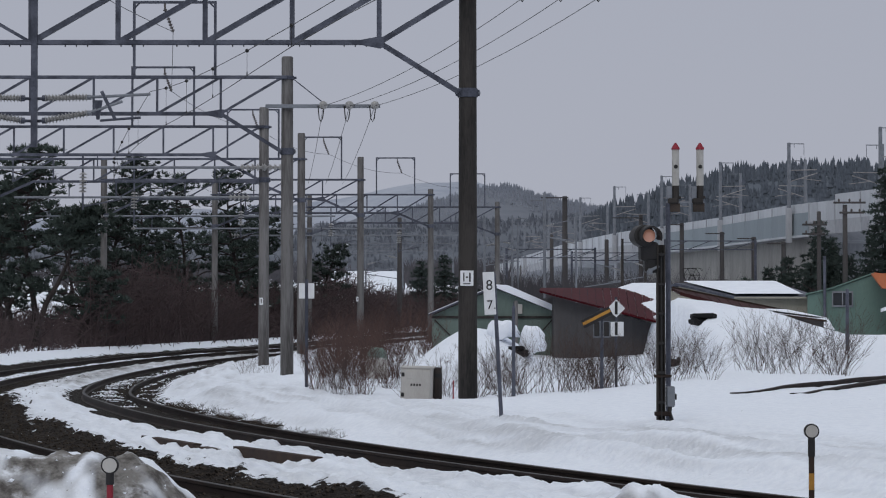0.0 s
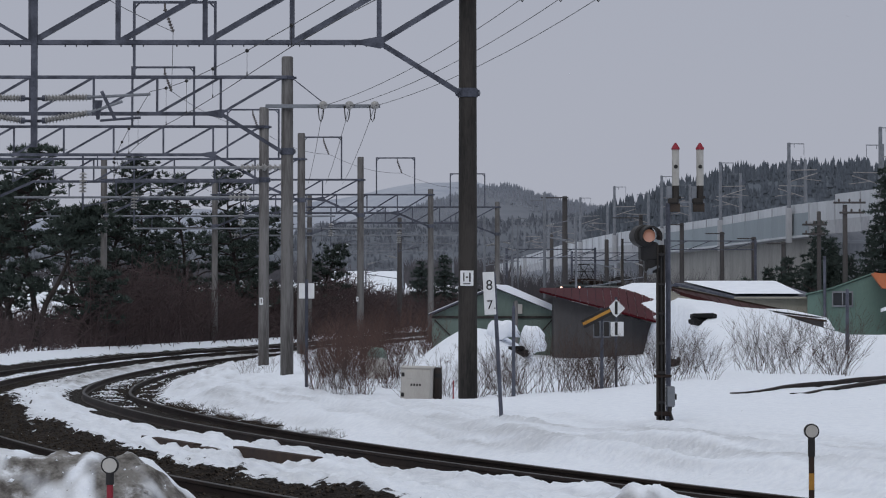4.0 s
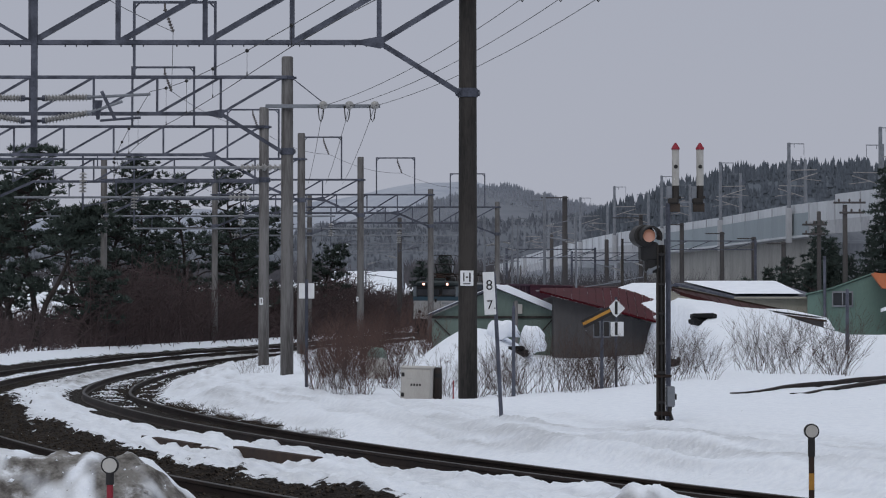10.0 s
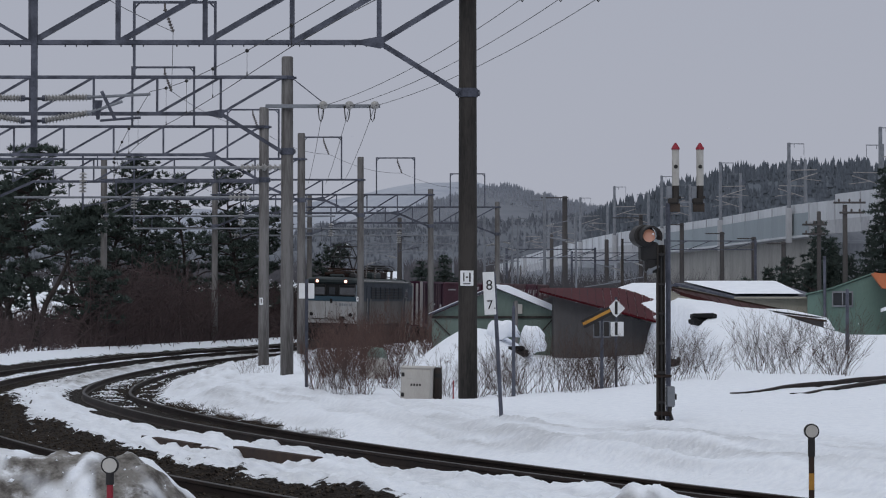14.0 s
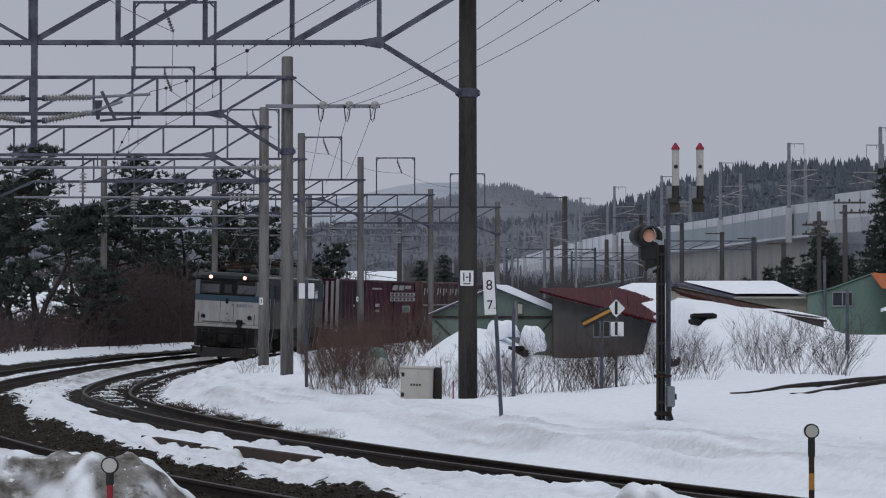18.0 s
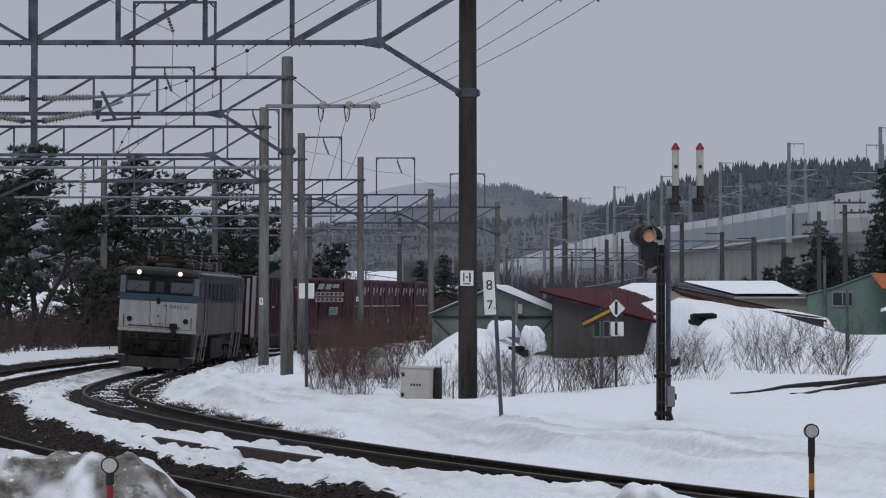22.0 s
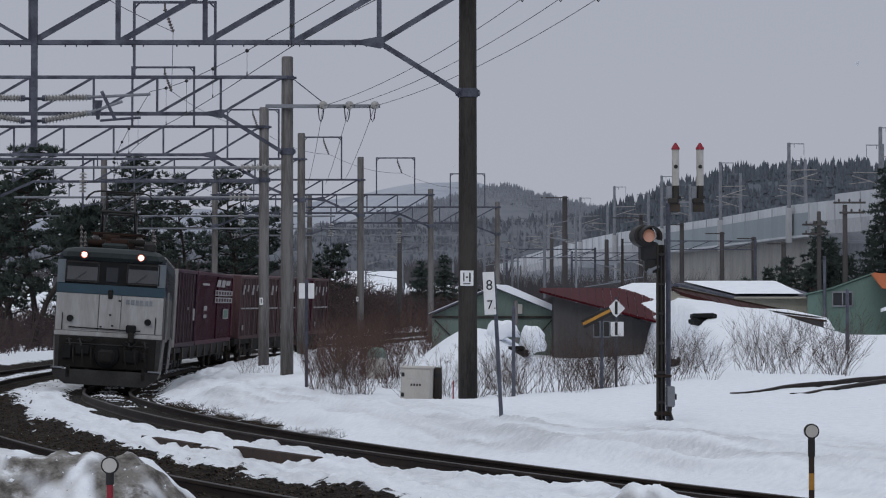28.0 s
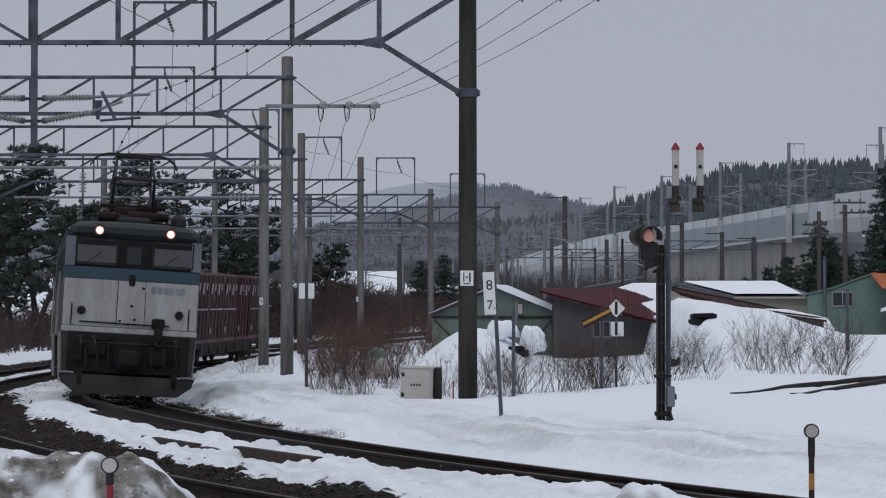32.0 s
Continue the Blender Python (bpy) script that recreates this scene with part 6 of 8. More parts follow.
def build_green_shed():
    X0, X1, XM, Y, D = -0.44, 4.56, 2.15, 108.0, 8.0
    ob = thing("green_shed", "low green gabled shed with snow on its roof", "shed", pose(0, Y, 0))
    z_l, z_r, z_m = 1.78, 1.92, 2.88
    part("wall", Geo().prism([(X0, -0.3), (X1, -0.3), (X1, z_r), (XM, z_m), (X0, z_l)], 0, D), M_GREEN, ob, "faded green wall", smooth=False)
    top = lambda x: z_l + (z_m - z_l) * (x - X0) / (XM - X0) if x < XM else z_m + (z_r - z_m) * (x - XM) / (X1 - XM)
    siding(ob, X0, X1, 0, 0.0, top, M_GREEN, 0.42)
    part("tie_beam", Geo().box(X0 - 0.02, X1 + 0.02, -0.10, -0.03, 1.66, 1.76, 0.01), M_DARKPOLE, ob, "dark horizontal beam")
    for xa, xb, za, zb in ((XM, X1 + 0.12, z_m + 0.06, z_r + 0.0), (X0 - 0.15, XM, z_l - 0.01, z_m + 0.06)):
        part("roof_slope", Geo().prism([(xa, za), (xb, zb), (xb, zb + 0.07), (xa, za + 0.07)], -0.35, D + 0.2), M_STEEL, ob, smooth=False)
    sn = Geo().prism([(XM + 0.05, z_m + 0.02), (X1 + 0.16, z_r - 0.04), (X1 + 0.18, z_r + 0.20), (XM + 0.5, z_m + 0.14), (XM + 0.05, z_m + 0.17)], -0.42, D + 0.2)
    part("roof_snow", sn, M_SNOW, ob, "layer of snow on the roof", smooth=False)
    sn = Geo().prism([(X0 - 0.15, z_l + 0.065), (XM, z_m + 0.135), (XM, z_m + 0.17), (X0 - 0.15, z_l + 0.10)], 0.3, D + 0.1)
    part("roof_snow", sn, M_SNOW, ob, "thin snow on the roof", smooth=False)
    part("downpipe", Geo().tube((2.92, -0.12, 0), (2.92, -0.12, 2.35), 0.05, 0.05, 8), M_STEEL, ob)
    part("vent", Geo().box(3.05, 3.25, -0.12, -0.03, 1.85, 2.25, 0.01), M_BOX, ob)
    part("corner_brace", Geo().bar((X0 + 0.1, -0.08, 1.6), (X0 + 0.9, -0.08, 0.8), 0.05).bar((X1 - 0.1, -0.08, 1.6), (X1 - 0.9, -0.08, 0.7), 0.05), M_DARKPOLE, ob)


build_green_shed()


def skew_roof(corners, nx, ny, t, material, parent, seam=0.0):
    """Sheet-roof strips across a slightly twisted roof: corners are front-left, front-right, back-right, back-left."""
    a, b_, c, d = (Vector(p) for p in corners)
    at = lambda u, v: a.lerp(b_, u).lerp(d.lerp(c, u), v)
    for i in range(nx):
        u0, u1 = i / nx + 0.002, (i + 1) / nx - 0.002
        g = Geo()
        for v0, v1 in ((k / ny, (k + 1) / ny) for k in range(ny)):
            q = [at(u0, v0), at(u1, v0), at(u1, v1), at(u0, v1)]
            j = len(g.v)
            g.v += [tuple(p) for p in q] + [tuple(p - Vector((0, 0, t))) for p in q]
            g.f += [(j, j + 1, j + 2, j + 3), (j + 7, j + 6, j + 5, j + 4), (j, j + 4, j + 5, j + 1), (j + 1, j + 5, j + 6, j + 2), (j + 2, j + 6, j + 7, j + 3), (j + 3, j + 7, j + 4, j)]
        p0, p1 = at(u0, 0), at(u0, 1)
        g.bar(p0 + Vector((0, 0, 0.006)), p1 + Vector((0, 0, 0.006)), 0.014, 0.014)
        part("roof_sheet", g, material, parent, smooth=False)
    return at


def snow_layer(at, us, vs, t, parent, edge=lambda u, v: 1.0):
    """Snow lying on a roof, thinning out towards its ragged edge."""
    g = Geo()
    n, m_ = len(us), len(vs)
    for u in us:
        for v in vs:
            k = edge(u, v)
            p = at(u, v)
            g.v.append((p.x, p.y, p.z + (t * min(k, 1.0) if k > 0 else -0.12)))
    for i in range(n - 1):
        for j in range(m_ - 1):
            g.f.append((i * m_ + j, (i + 1) * m_ + j, (i + 1) * m_ + j + 1, i * m_ + j + 1))
    return part("roof_snow", g, M_SNOW, parent, "thick snow lying on the roof")


def build_red_shed():
    ob = thing("red_roofed_shed", "grey wooden shed with a dark red roof half under snow", "shed")
    A, B, C, D = (3.86, 105.6, 2.79), (9.04, 104.6, 1.42), (9.95, 118.5, 3.02), (4.40, 118.5, 3.03)
    w = Geo()
    zf = lambda x: 2.54 + (1.40 - 2.54) * (x - 4.45) / (8.8 - 4.45)
    w.prism([(4.45, -0.3), (8.8, -0.3), (8.8, zf(8.8)), (4.45, zf(4.45))], 106.0, 117.5)
    part("wall", w, M_GREYWALL, ob, "weathered grey board wall", smooth=False)
    siding(ob, 4.45, 8.8, 106.0, 0.0, zf, M_GREYWALL, 0.24)
    at = skew_roof((A, B, C, D), 16, 4, 0.08, M_REDROOF, ob)
    part("fascia", Geo().bar((3.86, 105.55, 2.74), (9.04, 104.55, 1.37), 0.04, 0.05), M_REDROOF, ob)
    us, vs = np.linspace(0.45, 1.02, 26), np.linspace(0.0, 1.01, 22)
    snow_layer(at, us, vs, 0.22, ob, lambda u, v: (u - float(np.interp(v, [0, 0.1, 0.3, 0.45, 0.6, 0.8, 1], [1.04, 0.96, 0.84, 0.78, 0.90, 0.77, 0.62]))) * 8)


build_red_shed()


def build_low_shed():
    ob = thing("snowed_in_shed", "long low shed with red roof edge buried in snow", "shed")
    A, B, C, D = (9.75, 108.4, 2.74), (16.0, 108.4, 1.05), (16.6, 115, 1.64), (10.0, 115, 2.98)
    zf = lambda x: 2.35 + (0.8 - 2.35) * (x - 10.1) / (16.2 - 10.1)
    part("wall", Geo().prism([(10.1, -0.3), (16.2, -0.3), (16.2, zf(16.2)), (10.1, zf(10.1))], 109.6, 114.6), M_GREYWALL, ob, smooth=False)
    at = skew_roof((A, B, C, D), 14, 3, 0.10, M_BROWNROOF, ob)
    us, vs = np.linspace(0.0, 1.02, 40), np.linspace(0.0, 1.01, 14)
    snow_layer(at, us, vs, 0.16, ob, lambda u, v: min((u - 0.40 - 0.28 * v - 0.03 * math.sin(v * 21)) * 7, (0.97 - v) * 9))
    part("fascia", Geo().bar((9.75, 108.35, 2.68), (16.0, 108.35, 0.99), 0.05, 0.14), M_BROWNROOF, ob)
    part("verge_board", Geo().bar((10.0, 115.1, 2.96), (16.6, 115.1, 1.62), 0.06, 0.20), M_RUSTWOOD, ob, "brown board along the upper roof edge")
    # a lower lean-to in front of it, with brown eaves
    at = skew_roof(((12.8, 105.0, 1.93), (15.3, 105.0, 1.60), (15.4, 108.8, 1.58), (12.9, 108.8, 1.90)), 6, 2, 0.07, M_RUSTWOOD, ob)
    snow_layer(at, np.linspace(0, 1, 12), np.linspace(0.1, 1, 6), 0.10, ob)
    part("lean_to_wall", Geo().prism([(12.95, 0.2), (15.2, 0.2), (15.2, 1.54), (12.95, 1.86)], 105.25, 108.5), M_GREYWALL, ob, "dark weathered lean-to wall", smooth=False)


build_low_shed()


def build_beige_house():
    ob = thing("beige_house", "beige rendered house with a snow-covered roof", "house", pose(0, 129.8, -0.12))
    w = Geo()
    foot = [(14.35, 0.0), (18.2, 0.0), (18.2, 8.7), (10.1, 8.7), (12.2, 4.35)]
    tops = [2.78, 2.78, 2.78, 2.78, 3.44]
    w.v += [(x, y, -0.3) for x, y in foot] + [(x, y, z) for (x, y), z in zip(foot, tops)]
    w.f += [(i, (i + 1) % 5, (i + 1) % 5 + 5, i + 5) for i in range(5)] + [(9, 8, 7, 6, 5)]
    part("wall", w, M_BEIGE, ob, "beige rendered wall", smooth=False)
    rf = Geo()
    rf.v += [(11.85, 4.4, 3.56), (17.1, 4.4, 3.54), (18.5, -0.4, 2.84), (14.25, -0.4, 2.84), (9.8, 9.2, 2.80), (18.5, 9.2, 2.80)]
    rf.v += [(x, y, z - 0.12) for x, y, z in rf.v[:6]]
    rf.f += [(0, 1, 2, 3), (4, 5, 1, 0), (6, 9, 8, 7), (10, 6, 7, 11), (3, 2, 8, 9), (2, 1, 7, 8), (0, 3, 9, 6), (1, 5, 11, 7), (4, 0, 6, 10), (5, 4, 10, 11)]
    part("roof", rf, M_STEEL, ob, "grey sheet roof", smooth=False)
    at = lambda u, v: Vector((14.4 + 3.3 * u, -0.32, 2.86)).lerp(Vector((12.25 + 4.75 * u, 4.4, 3.55)), v)
    snow_layer(at, np.linspace(0, 1, 26), np.linspace(0, 1, 10), 0.13, ob, lambda u, v: 0.5 + 9 * min(u + 0.03, 1.03 - u, v + 0.05))
    part("eave_board", Geo().box(14.3, 18.5, -0.44, -0.38, 2.74, 2.83), M_BEIGE, ob, "pale eave board")
    for x in (15.4, 16.9):
        part("wall_batten", Geo().box(x, x + 0.06, -0.03, 0.0, 0, 2.7), M_BEIGE, ob)


build_beige_house()


def build_green_house():
    ob = thing("green_house", "green sided house with an orange sheet roof", "house", pose(17.3, 125, 0, 0, 0, -8) @ pose(-17.3, 0, 0))
    X0, X1, D = 17.3, 25.0, 9.0
    part("wall", Geo().prism([(X0, -0.3), (X1, -0.3), (X1, 3.1), (20.4, 3.72), (18.4, 3.02), (X0, 2.76)], 0, D), M_GREEN2, ob, "green siding wall", smooth=False)
    n = 9
    for k in range(n):
        z = 0.6 + k * 0.24
        part("board", Geo().box(X0 - 0.01, X1, -0.012, 0.0, z, z + 0.236), M_GREEN2, ob, smooth=False)
    for xa, za, xb, zb in ((X0 - 0.1, 2.76, 18.4, 3.04), (18.4, 3.04, 20.4, 3.76), (20.4, 3.76, X1 + 0.5, 2.9)):
        part("roof_slope", Geo().prism([(xa, za), (xb, zb), (xb, zb + 0.07), (xa, za + 0.07)], -0.12, D + 0.4), M_ORANGE if xa > 20 else M_GREEN2, ob, "orange sheet roof" if xa > 20 else "green roof edge", smooth=False)
    part("porch_roof", Geo().prism([(20.25, 3.74), (23.5, 3.74), (23.5, 2.9), (20.75, 3.05)], -2.2, -0.3), M_ORANGE, ob, "bright orange roof edge", smooth=False)
    part("porch_snow", Geo().prism([(20.7, 1.95), (23, 2.7), (23, 2.85), (20.7, 2.12)], -2.4, -0.4), M_SNOW, ob, smooth=False)
    part("porch_wall", Geo().box(21.2, 23, -2.0, -0.3, 0, 1.9), M_BEIGE, ob)
    window(ob, 18.5, 19.37, -0.03, 2.23, 2.9, 2, M_STEEL_L)
    part("chimney_pipe", Geo().tube((18.1, -0.15, 1.0), (18.1, -0.15, 4.6), 0.07, 0.07, 10), M_STEEL, ob)


build_green_house()

# ------------------------------------------------------------------ the elevated line, with its masts
VIA = [(41.5, 205), (37.9, 225), (34.2, 241), (32.3, 248), (29.1, 279), (25.6, 303), (21.3, 330.5), (17.4, 376), (12.2, 490), (9.5, 560)]


def via_at(d):
    """A place on the elevated line's near edge, by distance."""
    xs, ys = [p[0] for p in VIA], [p[1] for p in VIA]
    return float(np.interp(d, ys, xs)), d


def build_viaduct():
    ob = thing("railway_viaduct", "pale concrete railway viaduct with sound barriers", "viaduct", kind="structure")
    d = 160.0
    pts = [(46.0, 160.0)]
    while d < 560:
        d += 6.0
        pts.append(via_at(d) if d >= 205 else (46.0 - (d - 160) * 0.1, d))
    TOP = 12.25
    pts = [(x + 0.55, y) for x, y in pts]
    for i, ((x0, y0), (x1, y1)) in enumerate(zip(pts[:-1], pts[1:])):
        tall = 0.55 if y0 < 238 else 0.0
        part("girder", Geo().prism([(0, TOP - 3.0), (0, TOP - 1.75), (9.5, TOP - 1.75), (9.5, TOP - 2.4), (8.0, TOP - 3.6), (1.5, TOP - 3.6)], 0, math.hypot(x1 - x0, y1 - y0)), M_VIADUCT, ob, smooth=False, at=pose(x0, y0, 0, 0, 0, -math.degrees(math.atan2(x1 - x0, y1 - y0))))
        m = pose(x0, y0, 0, 0, 0, -math.degrees(math.atan2(x1 - x0, y1 - y0)))
        L = math.hypot(x1 - x0, y1 - y0)
        for k in range(3):
            part("barrier_panel", Geo().box(0.0, 0.10, L * k / 3 + 0.05, L * (k + 1) / 3 - 0.05, TOP - 1.75, TOP + tall, 0.01), M_BARRIER, ob, smooth=False, at=m)
        if 238 < y0 < 312:
            part("girder_web", Geo().box(-0.10, -0.02, 0.04, L - 0.04, TOP - 2.95, TOP - 0.85, 0.01), M_BAND, ob, "blue-grey painted web", smooth=False, at=m)
            part("ledge", Geo().box(-0.35, 0.0, 0, L, TOP - 3.15, TOP - 2.95, 0.01), M_BARRIER, ob, smooth=False, at=m)
        part("barrier_post", Geo().box(-0.08, 0.16, -0.08, 0.08, TOP - 2.2, TOP + tall + 0.02), M_VIADUCT, ob, smooth=False, at=m)
        if i % 3 == 0:
            zg = ground_z(x0 + 4, y0)
            part("pier", Geo().box(1.2, 8.2, -0.9, 0.9, zg - 1, TOP - 3.3, 0.05), M_VIADUCT, ob, at=m)
        if 243 < y0 < 312:
            zg = ground_z(x0 + 2, y0)
            part("retaining_wall", Geo().box(0.6, 1.2, 0, L, zg - 1, TOP - 3.2), M_RETAIN, ob, smooth=False, at=m)


build_viaduct()


def build_masts():
    """Catenary masts along both sides of the elevated line; the near ones stand on brackets outside the barrier."""
    near = [(via_at(d)[0] + 0.30, d) for d in (227, 248, 279, 306, 331, 362, 405, 455)]
    back = [(39.4, 236), (35.8, 260), (32.1, 284), (28.9, 308), (25.9, 332)] + [(via_at(d)[0] + 4.6, d) for d in (366, 409, 459)]
    for far, places in ((0, near), (1, back)):
        for x, y in places:
            z0 = 9.9 if far else 8.85
            h = (17.2 if far else 18.1) - z0
            ob = thing("catenary_mast", "slender grey catenary mast on the viaduct", "mast", pose(x, y, z0), "viaduct masts")
            part("mast", Geo().tube((0, 0, 0), (0, 0, h), 0.20, 0.16, 12), M_STEEL_L, ob)
            if not far:
                part("mast_base", Geo().box(-0.3, 0.26, -0.3, 0.3, -0.2, 3.1, 0.03), M_VIADUCT, ob, "concrete bracket at the mast's foot")
            sx = -1 if far else 1
            part("feeder_arm", Geo().bar((0, 0, h - 0.1), (sx * 1.45, 0, h - 0.1), 0.08), M_STEEL_L, ob)
            part("feeder_drop", Geo().bar((sx * 1.42, 0, h - 0.1), (sx * 1.42, 0, h - 1.2), 0.05).bar((sx * 0.5, 0, h - 0.1), (sx * 0.5, 0, h - 0.45), 0.05), M_STEEL_L, ob)
            a = h - 2.6
            part("bracket", Geo().tube((0, 0, a), (sx * 2.6, 0, a + 0.05), 0.045, 0.045, 6), M_CEND, ob)
            part("bracket", Geo().tube((0, 0, a - 1.1), (sx * 2.7, 0, a - 0.25), 0.045, 0.045, 6), M_CEND, ob)
            part("steady_arm", Geo().tube((sx * 1.0, 0, a - 0.75), (sx * 3.0, 0, a - 1.0), 0.035, 0.03, 6), M_CEND, ob)


build_masts()

def build_yard_masts():
    """Thin masts with slanted brackets of the yard beyond the sheds."""
    for x, y, z1, r, dark in ((3.15, 200, 9.3, 0.10, False), (5.4, 205, 9.6, 0.09, False), (5.85, 206, 9.1, 0.08, False), (7.7, 200, 10.8, 0.10, False), (9.6, 190, 9.2, 0.09, False), (12.6, 185, 7.2, 0.11, True), (-3.6, 210, 8.6, 0.09, False), (-6.3, 215, 8.2, 0.08, False), (14.6, 190, 7.6, 0.11, True)):
        zg = ground_z(x, y)
        ob = thing("yard_mast", "dark slim mast in the yard" if dark else "thin pale mast with slanted brackets in the yard", "mast", pose(x, y, zg), "yard masts")
        h = z1 - zg
        part("mast", Geo().tube((0, 0, -0.3), (0, 0, h), r, r * 0.85, 8), M_DARKPOLE if dark else M_STEEL_L, ob)
        sx = 1 if int(x * 10) % 2 else -1
        for k, zz in enumerate((h - 2.2, h - 3.0)):
            part("bracket", Geo().tube((0, 0, zz), (sx * (2.2 + 0.5 * k), 0, zz + 0.5 - 0.9 * k), 0.035, 0.03, 6), M_STEEL_L, ob)
        part("arm", Geo().bar((-0.1, 0, h - 0.25), (-sx * 1.1, 0, h - 0.25), 0.06), M_STEEL_L, ob)
        part("insulator", insulator(Geo(), (sx * 0.15, 0, h - 2.2), (sx * 0.75, 0, h - 2.05), 0.09, 5, 0.03), M_PORC, ob)


build_yard_masts()

# ------------------------------------------------------------------ hills


def build_hill(name, label, material, crest, y0, y1, rough, seed):
    """A ridge: crest gives (x, z) along it; it rises from y0 to its crest half-way and falls off to y1."""
    xs = np.linspace(crest[0][0], crest[-1][0], 160)
    zs = np.interp(xs, [p[0] for p in crest], [p[1] for p in crest])
    zs = np.convolve(np.pad(zs, 4, mode="edge"), np.ones(9) / 9, mode="valid") + rough * value_noise(xs * 9 / (xs[-1] - xs[0]) * 6, xs * 0 + 3.3, seed)
    prof = [(0, 0.02), (0.15, 0.22), (0.35, 0.55), (0.55, 0.85), (0.75, 1.0), (1.0, 0.6)]
    g = Geo()
    for t, k in prof:
        y = y0 + (y1 - y0) * t
        nz = rough * 0.8 * value_noise(xs / (rough * 6 + 1), xs * 0 + t * 7, seed + 1) * (1 if 0 < t < 0.7 else 0)
        g.v += [(float(x), y, float(z * k + n_)) for x, z, n_ in zip(xs, zs, nz)]
    n = len(xs)
    for r in range(len(prof) - 1):
        for j in range(n - 1):
            g.f.append((r * n + j, r * n + j + 1, (r + 1) * n + j + 1, (r + 1) * n + j))
    ob = part(name, g, material)
    tagged(ob, label, "hill", kind="structure")
    return lambda x, t: (float(np.interp(x, xs, zs)) * float(np.interp(t, [p[0] for p in prof], [p[1] for p in prof])), y0 + (y1 - y0) * t)


# the hills' haze comes only from their pale blue-grey colours
H_FAR = build_hill("hill", "distant snow-dusted hill with grey haze in its colour", M_FARHILL, [(-971, 133), (-513, 125), (-284, 127), (-147, 131), (-94, 144), (-55, 156), (-3, 164), (43, 158), (109, 138), (174, 121), (272, 113), (513, 110), (992, 113)], 2300, 3300, 4, 41)
H_NEAR = build_hill("hill", "wooded hill in the distance, tinted hazy grey", M_HILL3, [(-111, 81), (-41, 92), (-2, 104), (33, 113), (62, 115), (87, 108), (112, 99), (141, 96), (181, 90), (255, 83), (452, 83)], 1720, 2500, 3, 47)
H_MID = build_hill("hill", "dark snow-dusted woods on a low rise, haze in their colour", M_HILL, [(-420, 45), (-160, 46), (-90, 50), (-30, 54), (20, 57), (80, 58), (180, 55), (420, 55)], 1000, 1700, 3, 43)
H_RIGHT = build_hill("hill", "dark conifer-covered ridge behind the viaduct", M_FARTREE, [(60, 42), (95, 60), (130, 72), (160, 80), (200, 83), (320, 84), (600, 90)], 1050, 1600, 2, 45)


def far_trees(name, label, where, count, h0, h1, material, seed, conifer=True, xr=(0, 1), tr=(0, 1)):
    """Woods in the distance, as one mass of many small trees."""
    rng = random.Random(seed)
    g = Geo()
    for _ in range(count):
        x = rng.uniform(*xr)
        z, y = where(x, rng.uniform(*tr))
        h = rng.uniform(h0, h1)
        if conifer:
            for k in range(3):
                zb, zt, r = z + h * (0.05 + 0.27 * k), z + h * (0.5 + 0.25 * k), h * (0.25 - 0.065 * k) * rng.uniform(0.8, 1.2)
                i, a0 = len(g.v), rng.random() * 6
                g.v += [(x + r * math.cos(a0 + j * 1.257) * rng.uniform(0.7, 1.2), y + r * math.sin(a0 + j * 1.257), zb - rng.uniform(0, h * 0.05)) for j in range(5)] + [(x, y, min(zt, z + h))]
                g.f += [(i + j, i + (j + 1) % 5, i + 5) for j in range(5)]
        else:
            for k in range(7):
                a = rng.uniform(-0.6, 0.6)
                zz = z + h * rng.uniform(0.1, 0.5)
                p = (x + a * h * 0.7, y + rng.uniform(-1, 1), z + h * rng.uniform(0.6, 1.0))
                i = len(g.v)
                w = h * 0.035
                g.v += [(x - w, y, zz), (x + w, y, zz), p]
                g.f.append((i, i + 1, i + 2))
    ob = part(name, g, material)
    return tagged(ob, label, "woods", kind="stuff")


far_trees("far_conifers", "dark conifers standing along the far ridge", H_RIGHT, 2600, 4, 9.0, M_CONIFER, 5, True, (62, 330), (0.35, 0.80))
far_trees("far_conifers", "conifers along the hill crest, tinted hazy grey", H_NEAR, 2400, 2, 5.5, M_HILL2, 10, True, (-60, 180), (0.5, 0.8))
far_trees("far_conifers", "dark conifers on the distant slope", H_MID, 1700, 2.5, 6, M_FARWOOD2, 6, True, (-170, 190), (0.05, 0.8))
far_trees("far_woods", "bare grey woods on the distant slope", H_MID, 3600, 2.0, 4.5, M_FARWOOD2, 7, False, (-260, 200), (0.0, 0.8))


def field_edge(x, t):
    y = 480 + 190 * t
    return float(np.interp(y, [300, 850], [1.75, 15.75])) - 0.6, y


far_trees("far_woods", "bare grey woods along the edge of a snowy field", field_edge, 420, 4, 7.5, M_FARWOOD, 8, False, (-90, -25), (0, 1))
far_trees("far_woods", "bare grey woods along the edge of a snowy field", field_edge, 520, 4, 7.5, M_FARWOOD, 9, False, (-8, 60), (0, 1))


